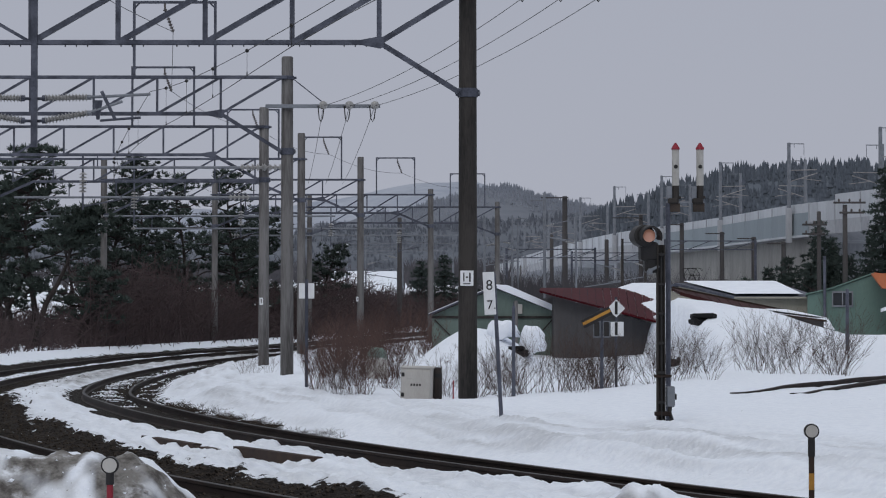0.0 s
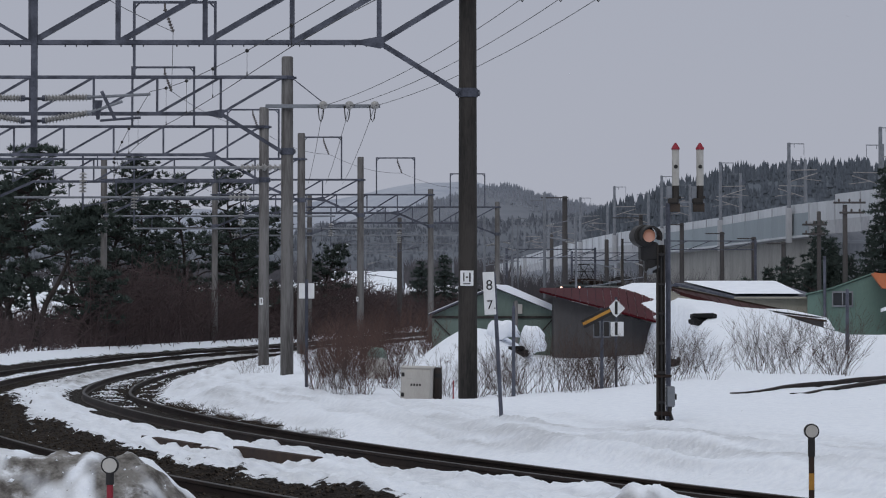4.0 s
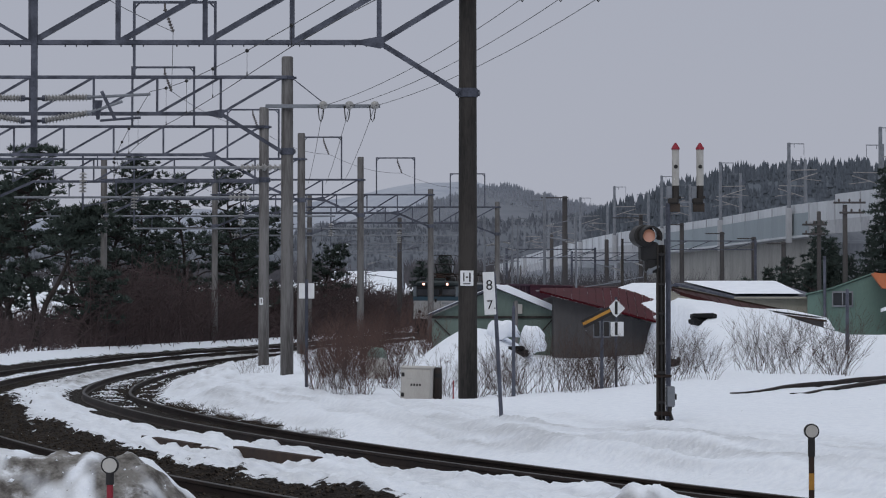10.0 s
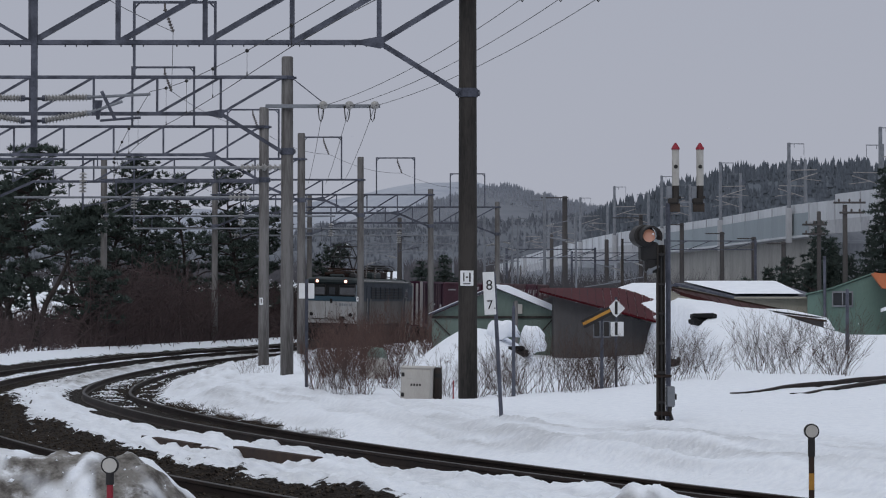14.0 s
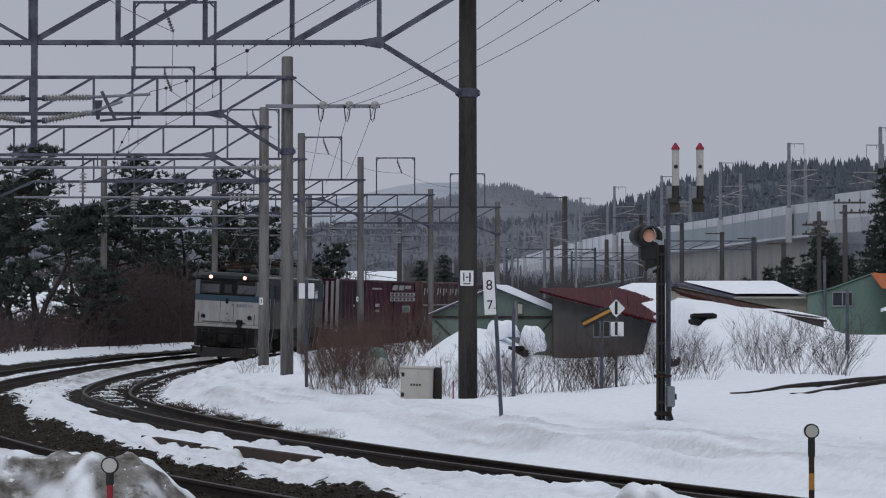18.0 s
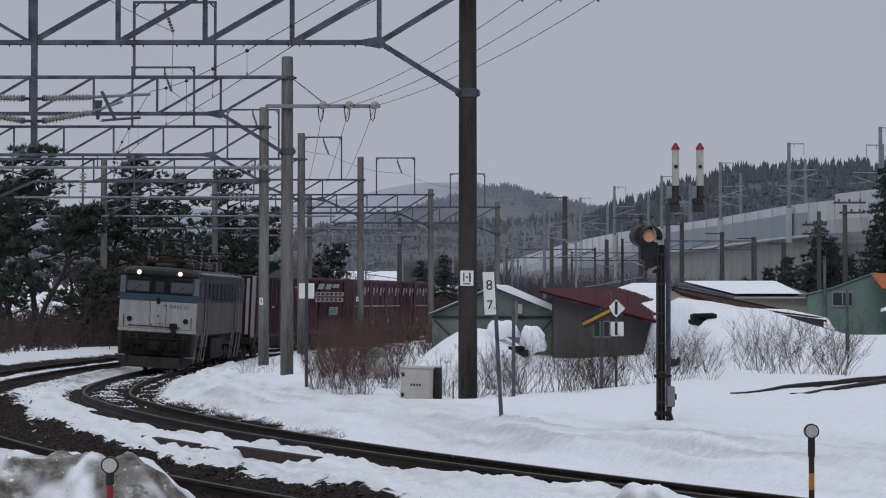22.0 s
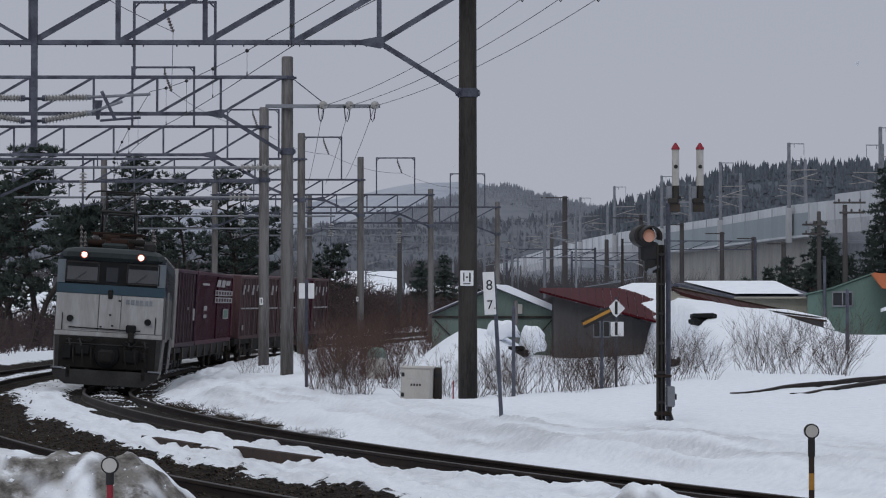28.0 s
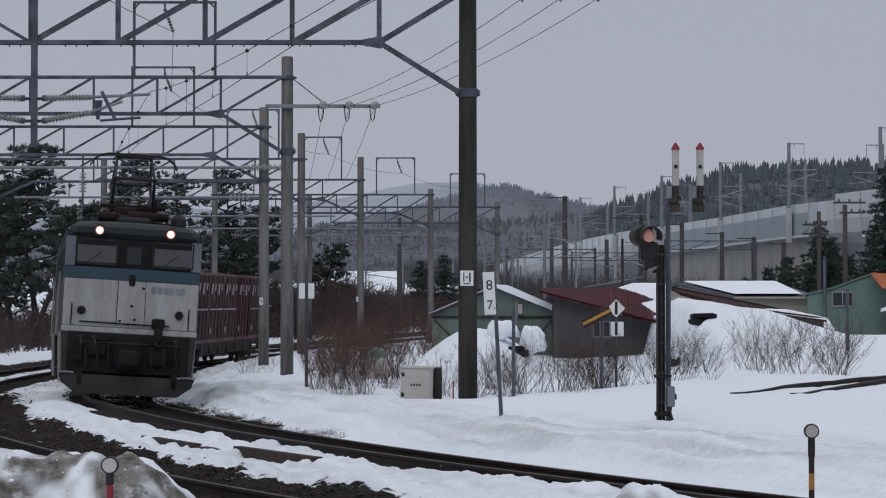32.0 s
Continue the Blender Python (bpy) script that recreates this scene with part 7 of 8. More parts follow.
def scrub_band():
    """Grey-brown scrub on the flat beyond the sheds."""
    rng = random.Random(19)
    n = 3400
    xs = [rng.uniform(-24, 38) if rng.random() < 0.6 else rng.uniform(3, 22) for _ in range(n)]
    ys = [rng.uniform(200, 330) for _ in range(n)]
    zs = ground_zs(xs, ys)
    g = Geo()
    for x, y, z in zip(xs, ys, zs):
        h = rng.uniform(1.2, 3.6) * (1.35 if 3 < x < 22 and y < 240 else 1.0)
        for k in range(14):
            a, b_ = rng.uniform(-0.7, 0.7), rng.uniform(-0.5, 0.5)
            i = len(g.v)
            w = 0.035
            zz = z + h * rng.uniform(-0.1, 0.5)
            bx = x + a * 0.8
            g.v += [(bx - w, y + b_, zz), (bx + w, y + b_, zz), (bx + a * h * 0.6, y + b_, z + h * rng.uniform(0.6, 1.0))]
            g.f.append((i, i + 1, i + 2))
    tagged(part("scrub", g, M_FARWOOD, smooth=False), "grey leafless scrub beyond the sheds", "scrub", kind="stuff")


scrub_band()

# ------------------------------------------------------------------ trees and bushes


def needle_tuft(g, p, d, n, l, w, rng):
    """A tuft of needle blades round direction d at p."""
    for _ in range(n):
        v = Vector((rng.gauss(0, 1), rng.gauss(0, 1), rng.gauss(0, 1))).normalized() * 0.9 + d * 0.8
        v = v.normalized() * l * rng.uniform(0.6, 1.1)
        s = v.cross(Vector((rng.gauss(0, 1), rng.gauss(0, 1), rng.gauss(0, 1)))).normalized() * w
        i = len(g.v)
        g.v += [tuple(p - s), tuple(p + s), tuple(p + v)]
        g.f.append((i, i + 1, i + 2))


def build_pine(x, y, h, spread, seed, lean=0.0, low=0.35, bends=()):
    """A black pine: bent trunk, spreading limbs, layered tufts of needles."""
    rng = random.Random(seed)
    z = ground_z(x, y) - 0.3
    ob = thing("pine_tree", "dark black pine with layered needle clumps", "tree", pose(x, y, z), "pines by the line")
    g, leaf, snow = Geo(), Geo(), Geo()
    pts = [Vector((lean * h * t + 0.30 * (math.sin(t * 6 + seed) - math.sin(seed)), 0.2 * math.cos(t * 4 + seed), h * t)) for t in [i / 8 for i in range(9)]]
    if bends:
        pts = [Vector((float(np.interp(q.z / h, [b_[1] for b_ in bends], [b_[0] for b_ in bends])), q.y, q.z)) for q in pts]
    for i in range(8):
        g.tube(pts[i], pts[i + 1], 0.18 * (1 - i / 8.6), 0.18 * (1 - (i + 1) / 8.6), 8)
    nb = int(h * 3.6)
    for k in range(nb):
        t = low + (1 - low) * (k + 0.5) / nb
        base = pts[min(int(t * 8), 7)].lerp(pts[min(int(t * 8) + 1, 8)], t * 8 - int(t * 8))
        a = k * 2.4 + rng.uniform(-0.5, 0.5)
        r = spread * (1.12 - t) ** 0.62 * rng.uniform(0.55, 1.15)
        end = base + Vector((math.cos(a) * r, math.sin(a) * r, r * rng.uniform(0.05, 0.40)))
        mid = base.lerp(end, 0.55) + Vector((0, 0, rng.uniform(-0.12, 0.12) * r))
        g.tube(base, mid, 0.06, 0.04, 5, cap=False)
        g.tube(mid, end, 0.04, 0.015, 5, cap=False)
        for j in range(8):
            c = mid.lerp(end, rng.uniform(0.0, 1.08)) + Vector((rng.gauss(0, 0.34), rng.gauss(0, 0.34), rng.uniform(0.0, 0.35)))
            g.tube(mid.lerp(end, 0.5), c, 0.014, 0.008, 3, cap=False)
            for _ in range(3):
                needle_tuft(leaf, c + Vector((rng.gauss(0, 0.14), rng.gauss(0, 0.14), rng.uniform(-0.05, 0.12))), Vector((0, 0, 1)), 13, 0.30, 0.040, rng)
            if rng.random() < 0.05:
                i = len(snow.v)
                snow.v += [(c.x + 0.15 * math.cos(q) * rng.uniform(0.4, 1.3), c.y + 0.2 * math.sin(q), c.z + 0.12 + rng.uniform(-0.05, 0.03)) for q in (0, 1.05, 2.1, 3.14, 4.2, 5.2)] + [(c.x + rng.uniform(-0.05, 0.05), c.y, c.z + 0.17)]
                snow.f += [(i + q, i + (q + 1) % 6, i + 6) for q in range(6)]
    part("trunk", g, M_BARK, ob, "dark bark trunk and limbs")
    part("crown", leaf, M_NEEDLE, ob, "dark green needle crown", smooth=False)
    if snow.v:
        tagged(part("snow_caps", snow, M_SNOW, ob), "small caps of snow on the boughs", kind="stuff")
    return ob


def build_spruce(x, y, h, r, seed, z=None):
    """A small spruce: straight trunk and whorls of drooping sprays."""
    rng = random.Random(seed)
    z = (ground_z(x, y) if z is None else z) - 0.2
    ob = thing("spruce_tree", "dark pointed spruce with drooping boughs", "tree", pose(x, y, z), "spruces")
    g, leaf = Geo(), Geo()
    g.tube((0, 0, 0), (0, 0, h), 0.03 * h * 0.5, 0.01, 7)
    n = int(h * 3.6)
    for k in range(n):
        t = 0.08 + 0.92 * (k + rng.uniform(-0.4, 0.4)) / n
        r_k = r * rng.uniform(0.7, 1.15)
        for j in range(8):
            if rng.random() < 0.18:
                continue
            a = j * 0.785 + k * 0.7 + rng.uniform(-0.3, 0.3)
            l = r_k * max(1.02 - t, 0.03) ** 0.85 * rng.uniform(0.5, 1.25) + 0.1
            b_ = Vector((0, 0, h * t))
            e_ = b_ + Vector((math.cos(a) * l, math.sin(a) * l, -0.22 * l + rng.uniform(-0.1, 0.15)))
            g.tube(b_, e_, 0.02, 0.006, 3, cap=False)
            m_ = max(2, int(l * 7))
            for q in range(m_):
                c = b_.lerp(e_, (q + 0.6) / m_)
                needle_tuft(leaf, c + Vector((rng.gauss(0, 0.05), rng.gauss(0, 0.05), rng.gauss(0, 0.04))), (e_ - b_).normalized() * 0.9 + Vector((0, 0, -0.2)), 12, 0.25, 0.034, rng)
    part("trunk", g, M_BARK, ob)
    part("crown", leaf, M_NEEDLE2, ob, "dark blue-green needle boughs", smooth=False)
    return ob


for px_, py_, h_, sp_, sd_, ln_, lw_ in ((-18.9, 122, 8.9, 2.7, 1, 0.02, 0.44), (-21.2, 128, 7.6, 2.7, 2, 0.05, 0.48), (-20.4, 124, 6.6, 1.9, 13, -0.08, 0.6), (-19.6, 119, 3.4, 2.2, 15, 0.15, 0.45), (-15.4, 128, 7.4, 1.9, 14, 0.0, 0.45), (-17.9, 150, 9.9, 2.9, 4, 0.03, 0.16), (-15.2, 148, 8.6, 2.7, 5, 0.02, 0.14),
                                 (-12.3, 153, 9.2, 2.5, 6, 0.0, 0.16), (-10.6, 160, 7.2, 2.2, 7, 0.02, 0.12), (-7.3, 172, 5.2, 1.7, 8, 0.05, 0.15), (-28.2, 160, 9.8, 3.0, 9, 0.0, 0.2), (-14.0, 172, 7.2, 2.5, 10, -0.03, 0.15), (-19.2, 172, 7.8, 2.7, 11, 0.03, 0.15), (-24.4, 170, 7.9, 2.6, 12, 0.0, 0.15)):
    build_pine(px_, py_, h_ + 0.45, sp_, sd_, ln_, lw_)
# a crooked pine leaning out towards the line, its lowest boughs near the ground
build_pine(-18.4, 117, 6.3, 1.6, 3, 0.0, 0.70, ((0.0, 0.0), (0.9, 0.42), (1.4, 0.53), (1.62, 0.62), (1.55, 0.70), (2.1, 0.79), (2.5, 0.9), (2.7, 1.0)))
build_pine(-16.5, 121, 3.5, 1.9, 16, 0.1, 0.3)
for x_, y_, h_, r_, sd_ in ((-1.6, 195, 5.0, 2.3, 22), (0.1, 196, 5.5, 2.4, 23), (1.9, 197, 4.6, 2.1, 29), (21.4, 150, 7.0, 2.6, 24), (19.8, 151, 4.9, 2.4, 25), (19.0, 148, 4.3, 2.0, 35), (20.5, 147, 4.4, 2.2, 36), (22.7, 148, 5.2, 2.4, 37), (18.1, 150, 3.3, 1.7, 38), (24.5, 146, 9.9, 2.9, 26), (22.3, 151, 6.0, 2.2, 27), (27.4, 152, 9.0, 2.6, 28), (22.5, 152, 5.6, 1.8, 30), (18.9, 153, 4.4, 1.6, 31), (18.0, 156, 3.8, 1.4, 32), (24.9, 153, 6.4, 1.9, 33), (16.6, 158, 3.4, 1.3, 34)):
    build_spruce(x_, y_, h_, r_, sd_)


def twig_geo(seed, stems, h, spread, r=0.011, side=5, lean=0.0):
    """A leafless shrub: many thin stems with side twigs."""
    rng = random.Random(seed)
    g = Geo()
    for _ in range(stems):
        a = rng.uniform(0, 6.28)
        q = rng.uniform(0, 0.25) * spread
        p = Vector((math.cos(a) * q, math.sin(a) * q, -0.12))
        d = Vector((math.cos(a) * spread * rng.uniform(0.15, 1.0) + lean, math.sin(a) * spread * rng.uniform(0.15, 0.9), h * rng.uniform(0.65, 1.05)))
        prev = p
        for k in range(4):
            t = (k + 1) / 4
            nx_ = p + d * t + Vector((rng.gauss(0, 0.045), rng.gauss(0, 0.045), 0)) * h
            g.tube(prev, nx_, r * (1 - 0.22 * k), r * (0.78 - 0.22 * k), 3, cap=False)
            if k:
                for _ in range(rng.randint(1, max(1, side - 2))):
                    s = prev.lerp(nx_, rng.random())
                    e_ = s + (d.normalized() + Vector((rng.gauss(0, 0.55), rng.gauss(0, 0.55), rng.uniform(-0.1, 0.3)))).normalized() * h * rng.uniform(0.12, 0.34)
                    g.tube(s, e_, r * 0.5, r * 0.22, 3, cap=False)
                    for _ in range(rng.randint(0, 2)):
                        f_ = s.lerp(e_, rng.uniform(0.3, 0.8))
                        g.tube(f_, f_ + (e_ - s).normalized() * h * 0.1 + Vector((rng.gauss(0, 0.06), rng.gauss(0, 0.06), 0.05)), r * 0.28, r * 0.16, 3, cap=False)
            prev = nx_
    return g


def bush_kind(seed, stems, h, spread, material, label, **kw):
    ob = thing("bare_bush", label, "bush", pose(0, -500, 0), "bare bushes")
    part("crown", twig_geo(seed, stems, h, spread, **kw), material, ob, smooth=False)
    return ob


def plant(kinds, n, box_, seed, scale=(0.8, 1.2), rule=None):
    """Copies of shrubs over a patch of ground."""
    rng = random.Random(seed)
    pts = []
    while len(pts) < n:
        x, y = rng.uniform(box_[0], box_[1]), rng.uniform(box_[2], box_[3])
        if rule is None or rule(x, y):
            pts.append((x, y))
    zs = ground_zs([p[0] for p in pts], [p[1] for p in pts])
    for (x, y), z in zip(pts, zs):
        o = copy_thing(rng.choice(kinds), pose(x, y, float(z), 0, 0, rng.uniform(0, 360)))
        s = rng.uniform(*scale)
        o.scale = (s, s, s * rng.uniform(0.85, 1.15))


RED_BUSH = [bush_kind(50 + i, 20, 1.55, 0.95, M_TWIG_R, "red-brown leafless bush standing in snow", r=0.0085, side=5) for i in range(3)]
GREY_BUSH = [bush_kind(60 + i, 13, 1.5, 1.0, M_TWIG, "bare grey-brown bush standing in snow", r=0.0058, side=7) for i in range(3)]
LEAN_BUSH = [bush_kind(70 + i, 10, 1.15, 0.6, M_TWIG, "sparse leaning twigs standing in snow", r=0.007, side=5, lean=-0.55) for i in range(2)]
plant(RED_BUSH, 15, (-3.9, -0.6, 60, 86), 81, (0.6, 1.15), lambda x, y: -3.7 * y / 70 < x < -0.5 * y / 70 + 0.2 * (y - 70) / 10)
plant(RED_BUSH, 10, (-2.7, -1.0, 51, 60), 82, (0.5, 0.8))
plant(GREY_BUSH, 9, (-2.4, -0.2, 49, 56), 83, (0.4, 0.62))
plant(LEAN_BUSH + LEAN_BUSH + GREY_BUSH, 32, (1.1, 4.3, 51, 60), 84, (0.6, 0.95))
plant(LEAN_BUSH, 8, (-0.3, 1.4, 49.5, 56), 85, (0.6, 0.9))
plant(GREY_BUSH, 11, (5.6, 10.2, 60, 72), 86, (0.5, 0.85))
plant(GREY_BUSH, 9, (6.6, 9.6, 58, 68), 90, (0.8, 1.1))
plant(GREY_BUSH, 8, (4.4, 6.2, 55, 64), 87, (0.5, 0.8))
plant(RED_BUSH, 24, (-4.6, 0.5, 84, 118), 89, (0.6, 1.15), lambda x, y: x > float(np.interp(y, LY, LX)) + 3.4 and -4.4 * y / 90 < x < -0.3)
plant(GREY_BUSH, 3, (-5.9, -4.8, 72, 76), 88, (0.45, 0.6))
for k_ in RED_BUSH + GREY_BUSH + LEAN_BUSH:
    for c_ in list(k_.children):
        bpy.data.objects.remove(c_)
    bpy.data.objects.remove(k_)


def build_thicket():
    """The dark thicket under the pines and along the far side of the line, as one mass of stems."""
    rng = random.Random(9)
    pts = []
    while len(pts) < 3500:
        x, y = rng.uniform(-31, -2), rng.uniform(100, 178)
        ax = float(np.interp(y, LY, LX))
        if x < ax - 7.9 and x > -0.19 * y - 2:
            sparse = x < -0.134 * y
            if sparse and rng.random() < 0.80:
                continue
            pts.append((x, y, 0.62 if sparse else (1.32 if -0.131 * y < x < -0.098 * y else 1.0)))
    while len(pts) < 4700:
        y = rng.uniform(150, 200)
        x = rng.uniform(-11, 3)
        ax = float(np.interp(y, LY, LX))
        if x < ax - 6.5 or x > ax + 4.5:
            pts.append((x, y, 0.75))
    while len(pts) < 5300:
        pts.append((rng.uniform(15.5, 30), rng.uniform(140, 156), 0.85))
    zs = ground_zs([p[0] for p in pts], [p[1] for p in pts])
    g = Geo()
    for (x, y, k), z in zip(pts, zs):
        h = rng.uniform(0.9, 3.5) * k
        b_ = Vector((x, y, z - 0.2))
        top = b_ + Vector((rng.gauss(0, 0.75), rng.gauss(0, 0.5), h))
        g.tube(b_, top, 0.035, 0.012, 3, cap=False)
        for _ in range(3):
            s = b_ + Vector((rng.gauss(0, 0.5), rng.gauss(0, 0.5), 0.1))
            g.tube(s, s + Vector((rng.gauss(0, 0.3), rng.gauss(0, 0.3), rng.uniform(0.3, 0.9))), 0.022, 0.008, 3, cap=False)
        for _ in range(8):
            s = b_.lerp(top, rng.uniform(0.15, 0.95))
            e_ = s + Vector((rng.gauss(0, 0.6), rng.gauss(0, 0.45), rng.uniform(0.0, 0.8)))
            g.tube(s, e_, 0.020, 0.007, 3, cap=False)
    tagged(part("thicket", g, M_THICKET, smooth=False), "dark red-brown leafless thicket below the pines", "thicket", kind="stuff")


build_thicket()


def bare_at(xs, ys):
    return ground_parts(np.array(xs, dtype=float), np.array(ys, dtype=float))[:2]


def build_gravel():
    """Loose ballast stones and clods along the beds, and dead grass at their edges."""
    rng = random.Random(4)
    ico = [Vector(v).normalized() for v in ((1, 0, 0.6), (-0.5, 0.87, 0.6), (-0.5, -0.87, 0.6), (-1, 0, -0.6), (0.5, -0.87, -0.6), (0.5, 0.87, -0.6), (0, 0, 1.1), (0, 0, -1.1))]
    fs = [(0, 1, 6), (1, 2, 6), (2, 0, 6), (0, 5, 1), (1, 3, 2), (2, 4, 0), (1, 5, 3), (2, 3, 4), (0, 4, 5), (5, 7, 3), (3, 7, 4), (4, 7, 5)]
    xs, ys, rs = [], [], []
    for _ in range(46000):
        s = rng.uniform(-36, 30)
        o = second_offset(s)
        k = rng.random()
        u = rng.gauss(o + 0.1, 0.75) if k < 0.45 else (rng.uniform(o + 1.0, o + 2.4) if k < 0.72 and s < 12 else rng.gauss(0, 0.75))
        if abs(abs(u) - 0.567) < 0.10 or abs(abs(u - o) - 0.567) < 0.10:
            continue
        if k > 0.72 and s > -6:
            continue
        p, _ = line_at(s, u)
        xs.append(p.x)
        ys.append(p.y)
        rs.append(rng.uniform(0.009, 0.024) if k < 0.45 or k > 0.72 else rng.uniform(0.009, 0.030))
    zs, bs = bare_at(xs, ys)
    g = Geo()
    for x, y, z, r, b_ in zip(xs, ys, zs, rs, bs):
        if b_ < 0.70:
            continue
        i = len(g.v)
        k = [rng.uniform(0.6, 1.3) for _ in ico]
        g.v += [(x + v.x * r * q, y + v.y * r * q, z + v.z * r * q * 0.7 + r * 0.2) for v, q in zip(ico, k)]
        g.f += [tuple(i + j for j in f_) for f_ in fs]
    tagged(part("ballast_stones", g, M_STONE, smooth=False), "loose dark ballast stones along the tracks", "gravel", kind="stuff")
    g = Geo()
    xs, ys, hs = [], [], []
    for _ in range(420):
        s = rng.uniform(-14, 3)
        u = rng.gauss(1.18, 0.14)
        if s < -9 and rng.random() < 0.5:
            continue
        p, _ = line_at(s, u)
        xs.append(p.x)
        ys.append(p.y)
        hs.append(rng.uniform(0.03, 0.12))
    zs = ground_zs(xs, ys)
    for x, y, z, h in zip(xs, ys, zs, hs):
        for _ in range(5):
            b_ = Vector((x + rng.gauss(0, 0.03), y + rng.gauss(0, 0.03), z - 0.02))
            g.tube(b_, b_ + Vector((rng.gauss(0, 0.08), rng.gauss(0, 0.06), h * rng.uniform(0.6, 1.2))), 0.004, 0.0015, 3, cap=False)
    tagged(part("dead_grass", g, M_GRASS, smooth=False), "tufts of dead grass along the track edge", "grass", kind="stuff")


build_gravel()


def build_snow_blocks():
    """Lumps of ploughed snow on the mound by the shed, with dark debris between them."""
    for x, y, r, sq, zc in ((1.84, 78.5, 0.46, 0.62, 1.36), (2.69, 78.2, 0.38, 1.15, 1.06)):
        g = Geo()
        rng = random.Random(int(x * 100))
        prof = [(0.3, -1.0), (0.85, -0.9), (1.0, -0.3), (1.0, 0.3), (0.92, 0.62), (0.6, 0.85), (0.1, 0.9)]
        g.lathe([(a * r, b_ * r * sq) for a, b_ in prof], n=14)
        g.v = [(vx * (1 + 0.16 * math.sin(4 * vx / r + 3 * vz / r) + rng.uniform(-0.03, 0.03)), vy * rng.uniform(0.95, 1.05), vz * (1 - 0.25 * vx / r) + 0.05 * math.sin(5 * vx / r) + rng.uniform(-0.015, 0.015)) for vx, vy, vz in g.v]
        ob = part("snow_lump", g, M_SNOW, at=pose(x, y, zc))
        tagged(ob, "rounded lump of ploughed snow on a mound", "snow lump", "snow lumps")
    for x, y, s in ((2.22, 77.9, 0.24), (2.34, 77.8, 0.20), (2.08, 77.8, 0.16), (8.12, 91, 0.30), (8.25, 91.5, 0.24), (8.6, 88, 0.36)):
        rng = random.Random(int(x * 77))
        g = Geo()
        for k in range(5):
            m = pose(rng.uniform(-0.4, 0.4) * s, rng.uniform(-0.3, 0.3) * s, s * 0.18 * k, rng.uniform(-14, 14), rng.uniform(-16, 16), rng.uniform(-35, 35))
            g.box(-s * rng.uniform(0.7, 1.2), s * rng.uniform(0.7, 1.2), -s * 0.45, s * 0.45, -s * 0.2, s * 0.2, 0.05 * s, m)
        ob = part("debris_heap", g, M_LBLACK, at=pose(x, y, ground_z(x, y) - 0.06), smooth=False)
        tagged(ob, "dark heap of old timber poking out of snow", "debris", "debris in the snow")


build_snow_blocks()


def build_chunks():
    """Broken chunks of snow on the ploughed ridges close by, some of them dirty."""
    rng = random.Random(15)
    ico = [Vector(v).normalized() for v in ((1, 0, 0.6), (-0.5, 0.87, 0.6), (-0.5, -0.87, 0.6), (-1, 0, -0.6), (0.5, -0.87, -0.6), (0.5, 0.87, -0.6), (0, 0, 1.1), (0, 0, -1.1))]
    fs = [(0, 1, 6), (1, 2, 6), (2, 0, 6), (0, 5, 1), (1, 3, 2), (2, 4, 0), (1, 5, 3), (2, 3, 4), (0, 4, 5), (5, 7, 3), (3, 7, 4), (4, 7, 5)]
    for name, label, material, n in (("snow_chunks", "broken white snow chunks on a ploughed ridge", M_SNOW, 140), ("dirty_snow_chunks", "grey dirty snow chunks on a ploughed ridge", M_OLDSNOW, 60)):
        xs = [rng.uniform(-2.8, -1.35) if rng.random() < 0.8 else rng.uniform(0.95, 1.75) for _ in range(n)]
        ys = [rng.uniform(15.0, 16.5) for _ in range(n)]
        g = Geo()
        for x, y, z in zip(xs, ys, ground_zs(xs, ys)):
            r = rng.uniform(0.004, 0.011) if rng.random() < 0.9 else rng.uniform(0.012, 0.024)
            i = len(g.v)
            g.v += [(x + v.x * r * rng.uniform(0.7, 1.4), y + v.y * r * rng.uniform(0.7, 1.3), z + v.z * r * rng.uniform(0.5, 0.9)) for v in ico]
            g.f += [tuple(i + j for j in f_) for f_ in fs]
        tagged(part(name, g, material, smooth=False), label, "snow", kind="stuff")


build_chunks()


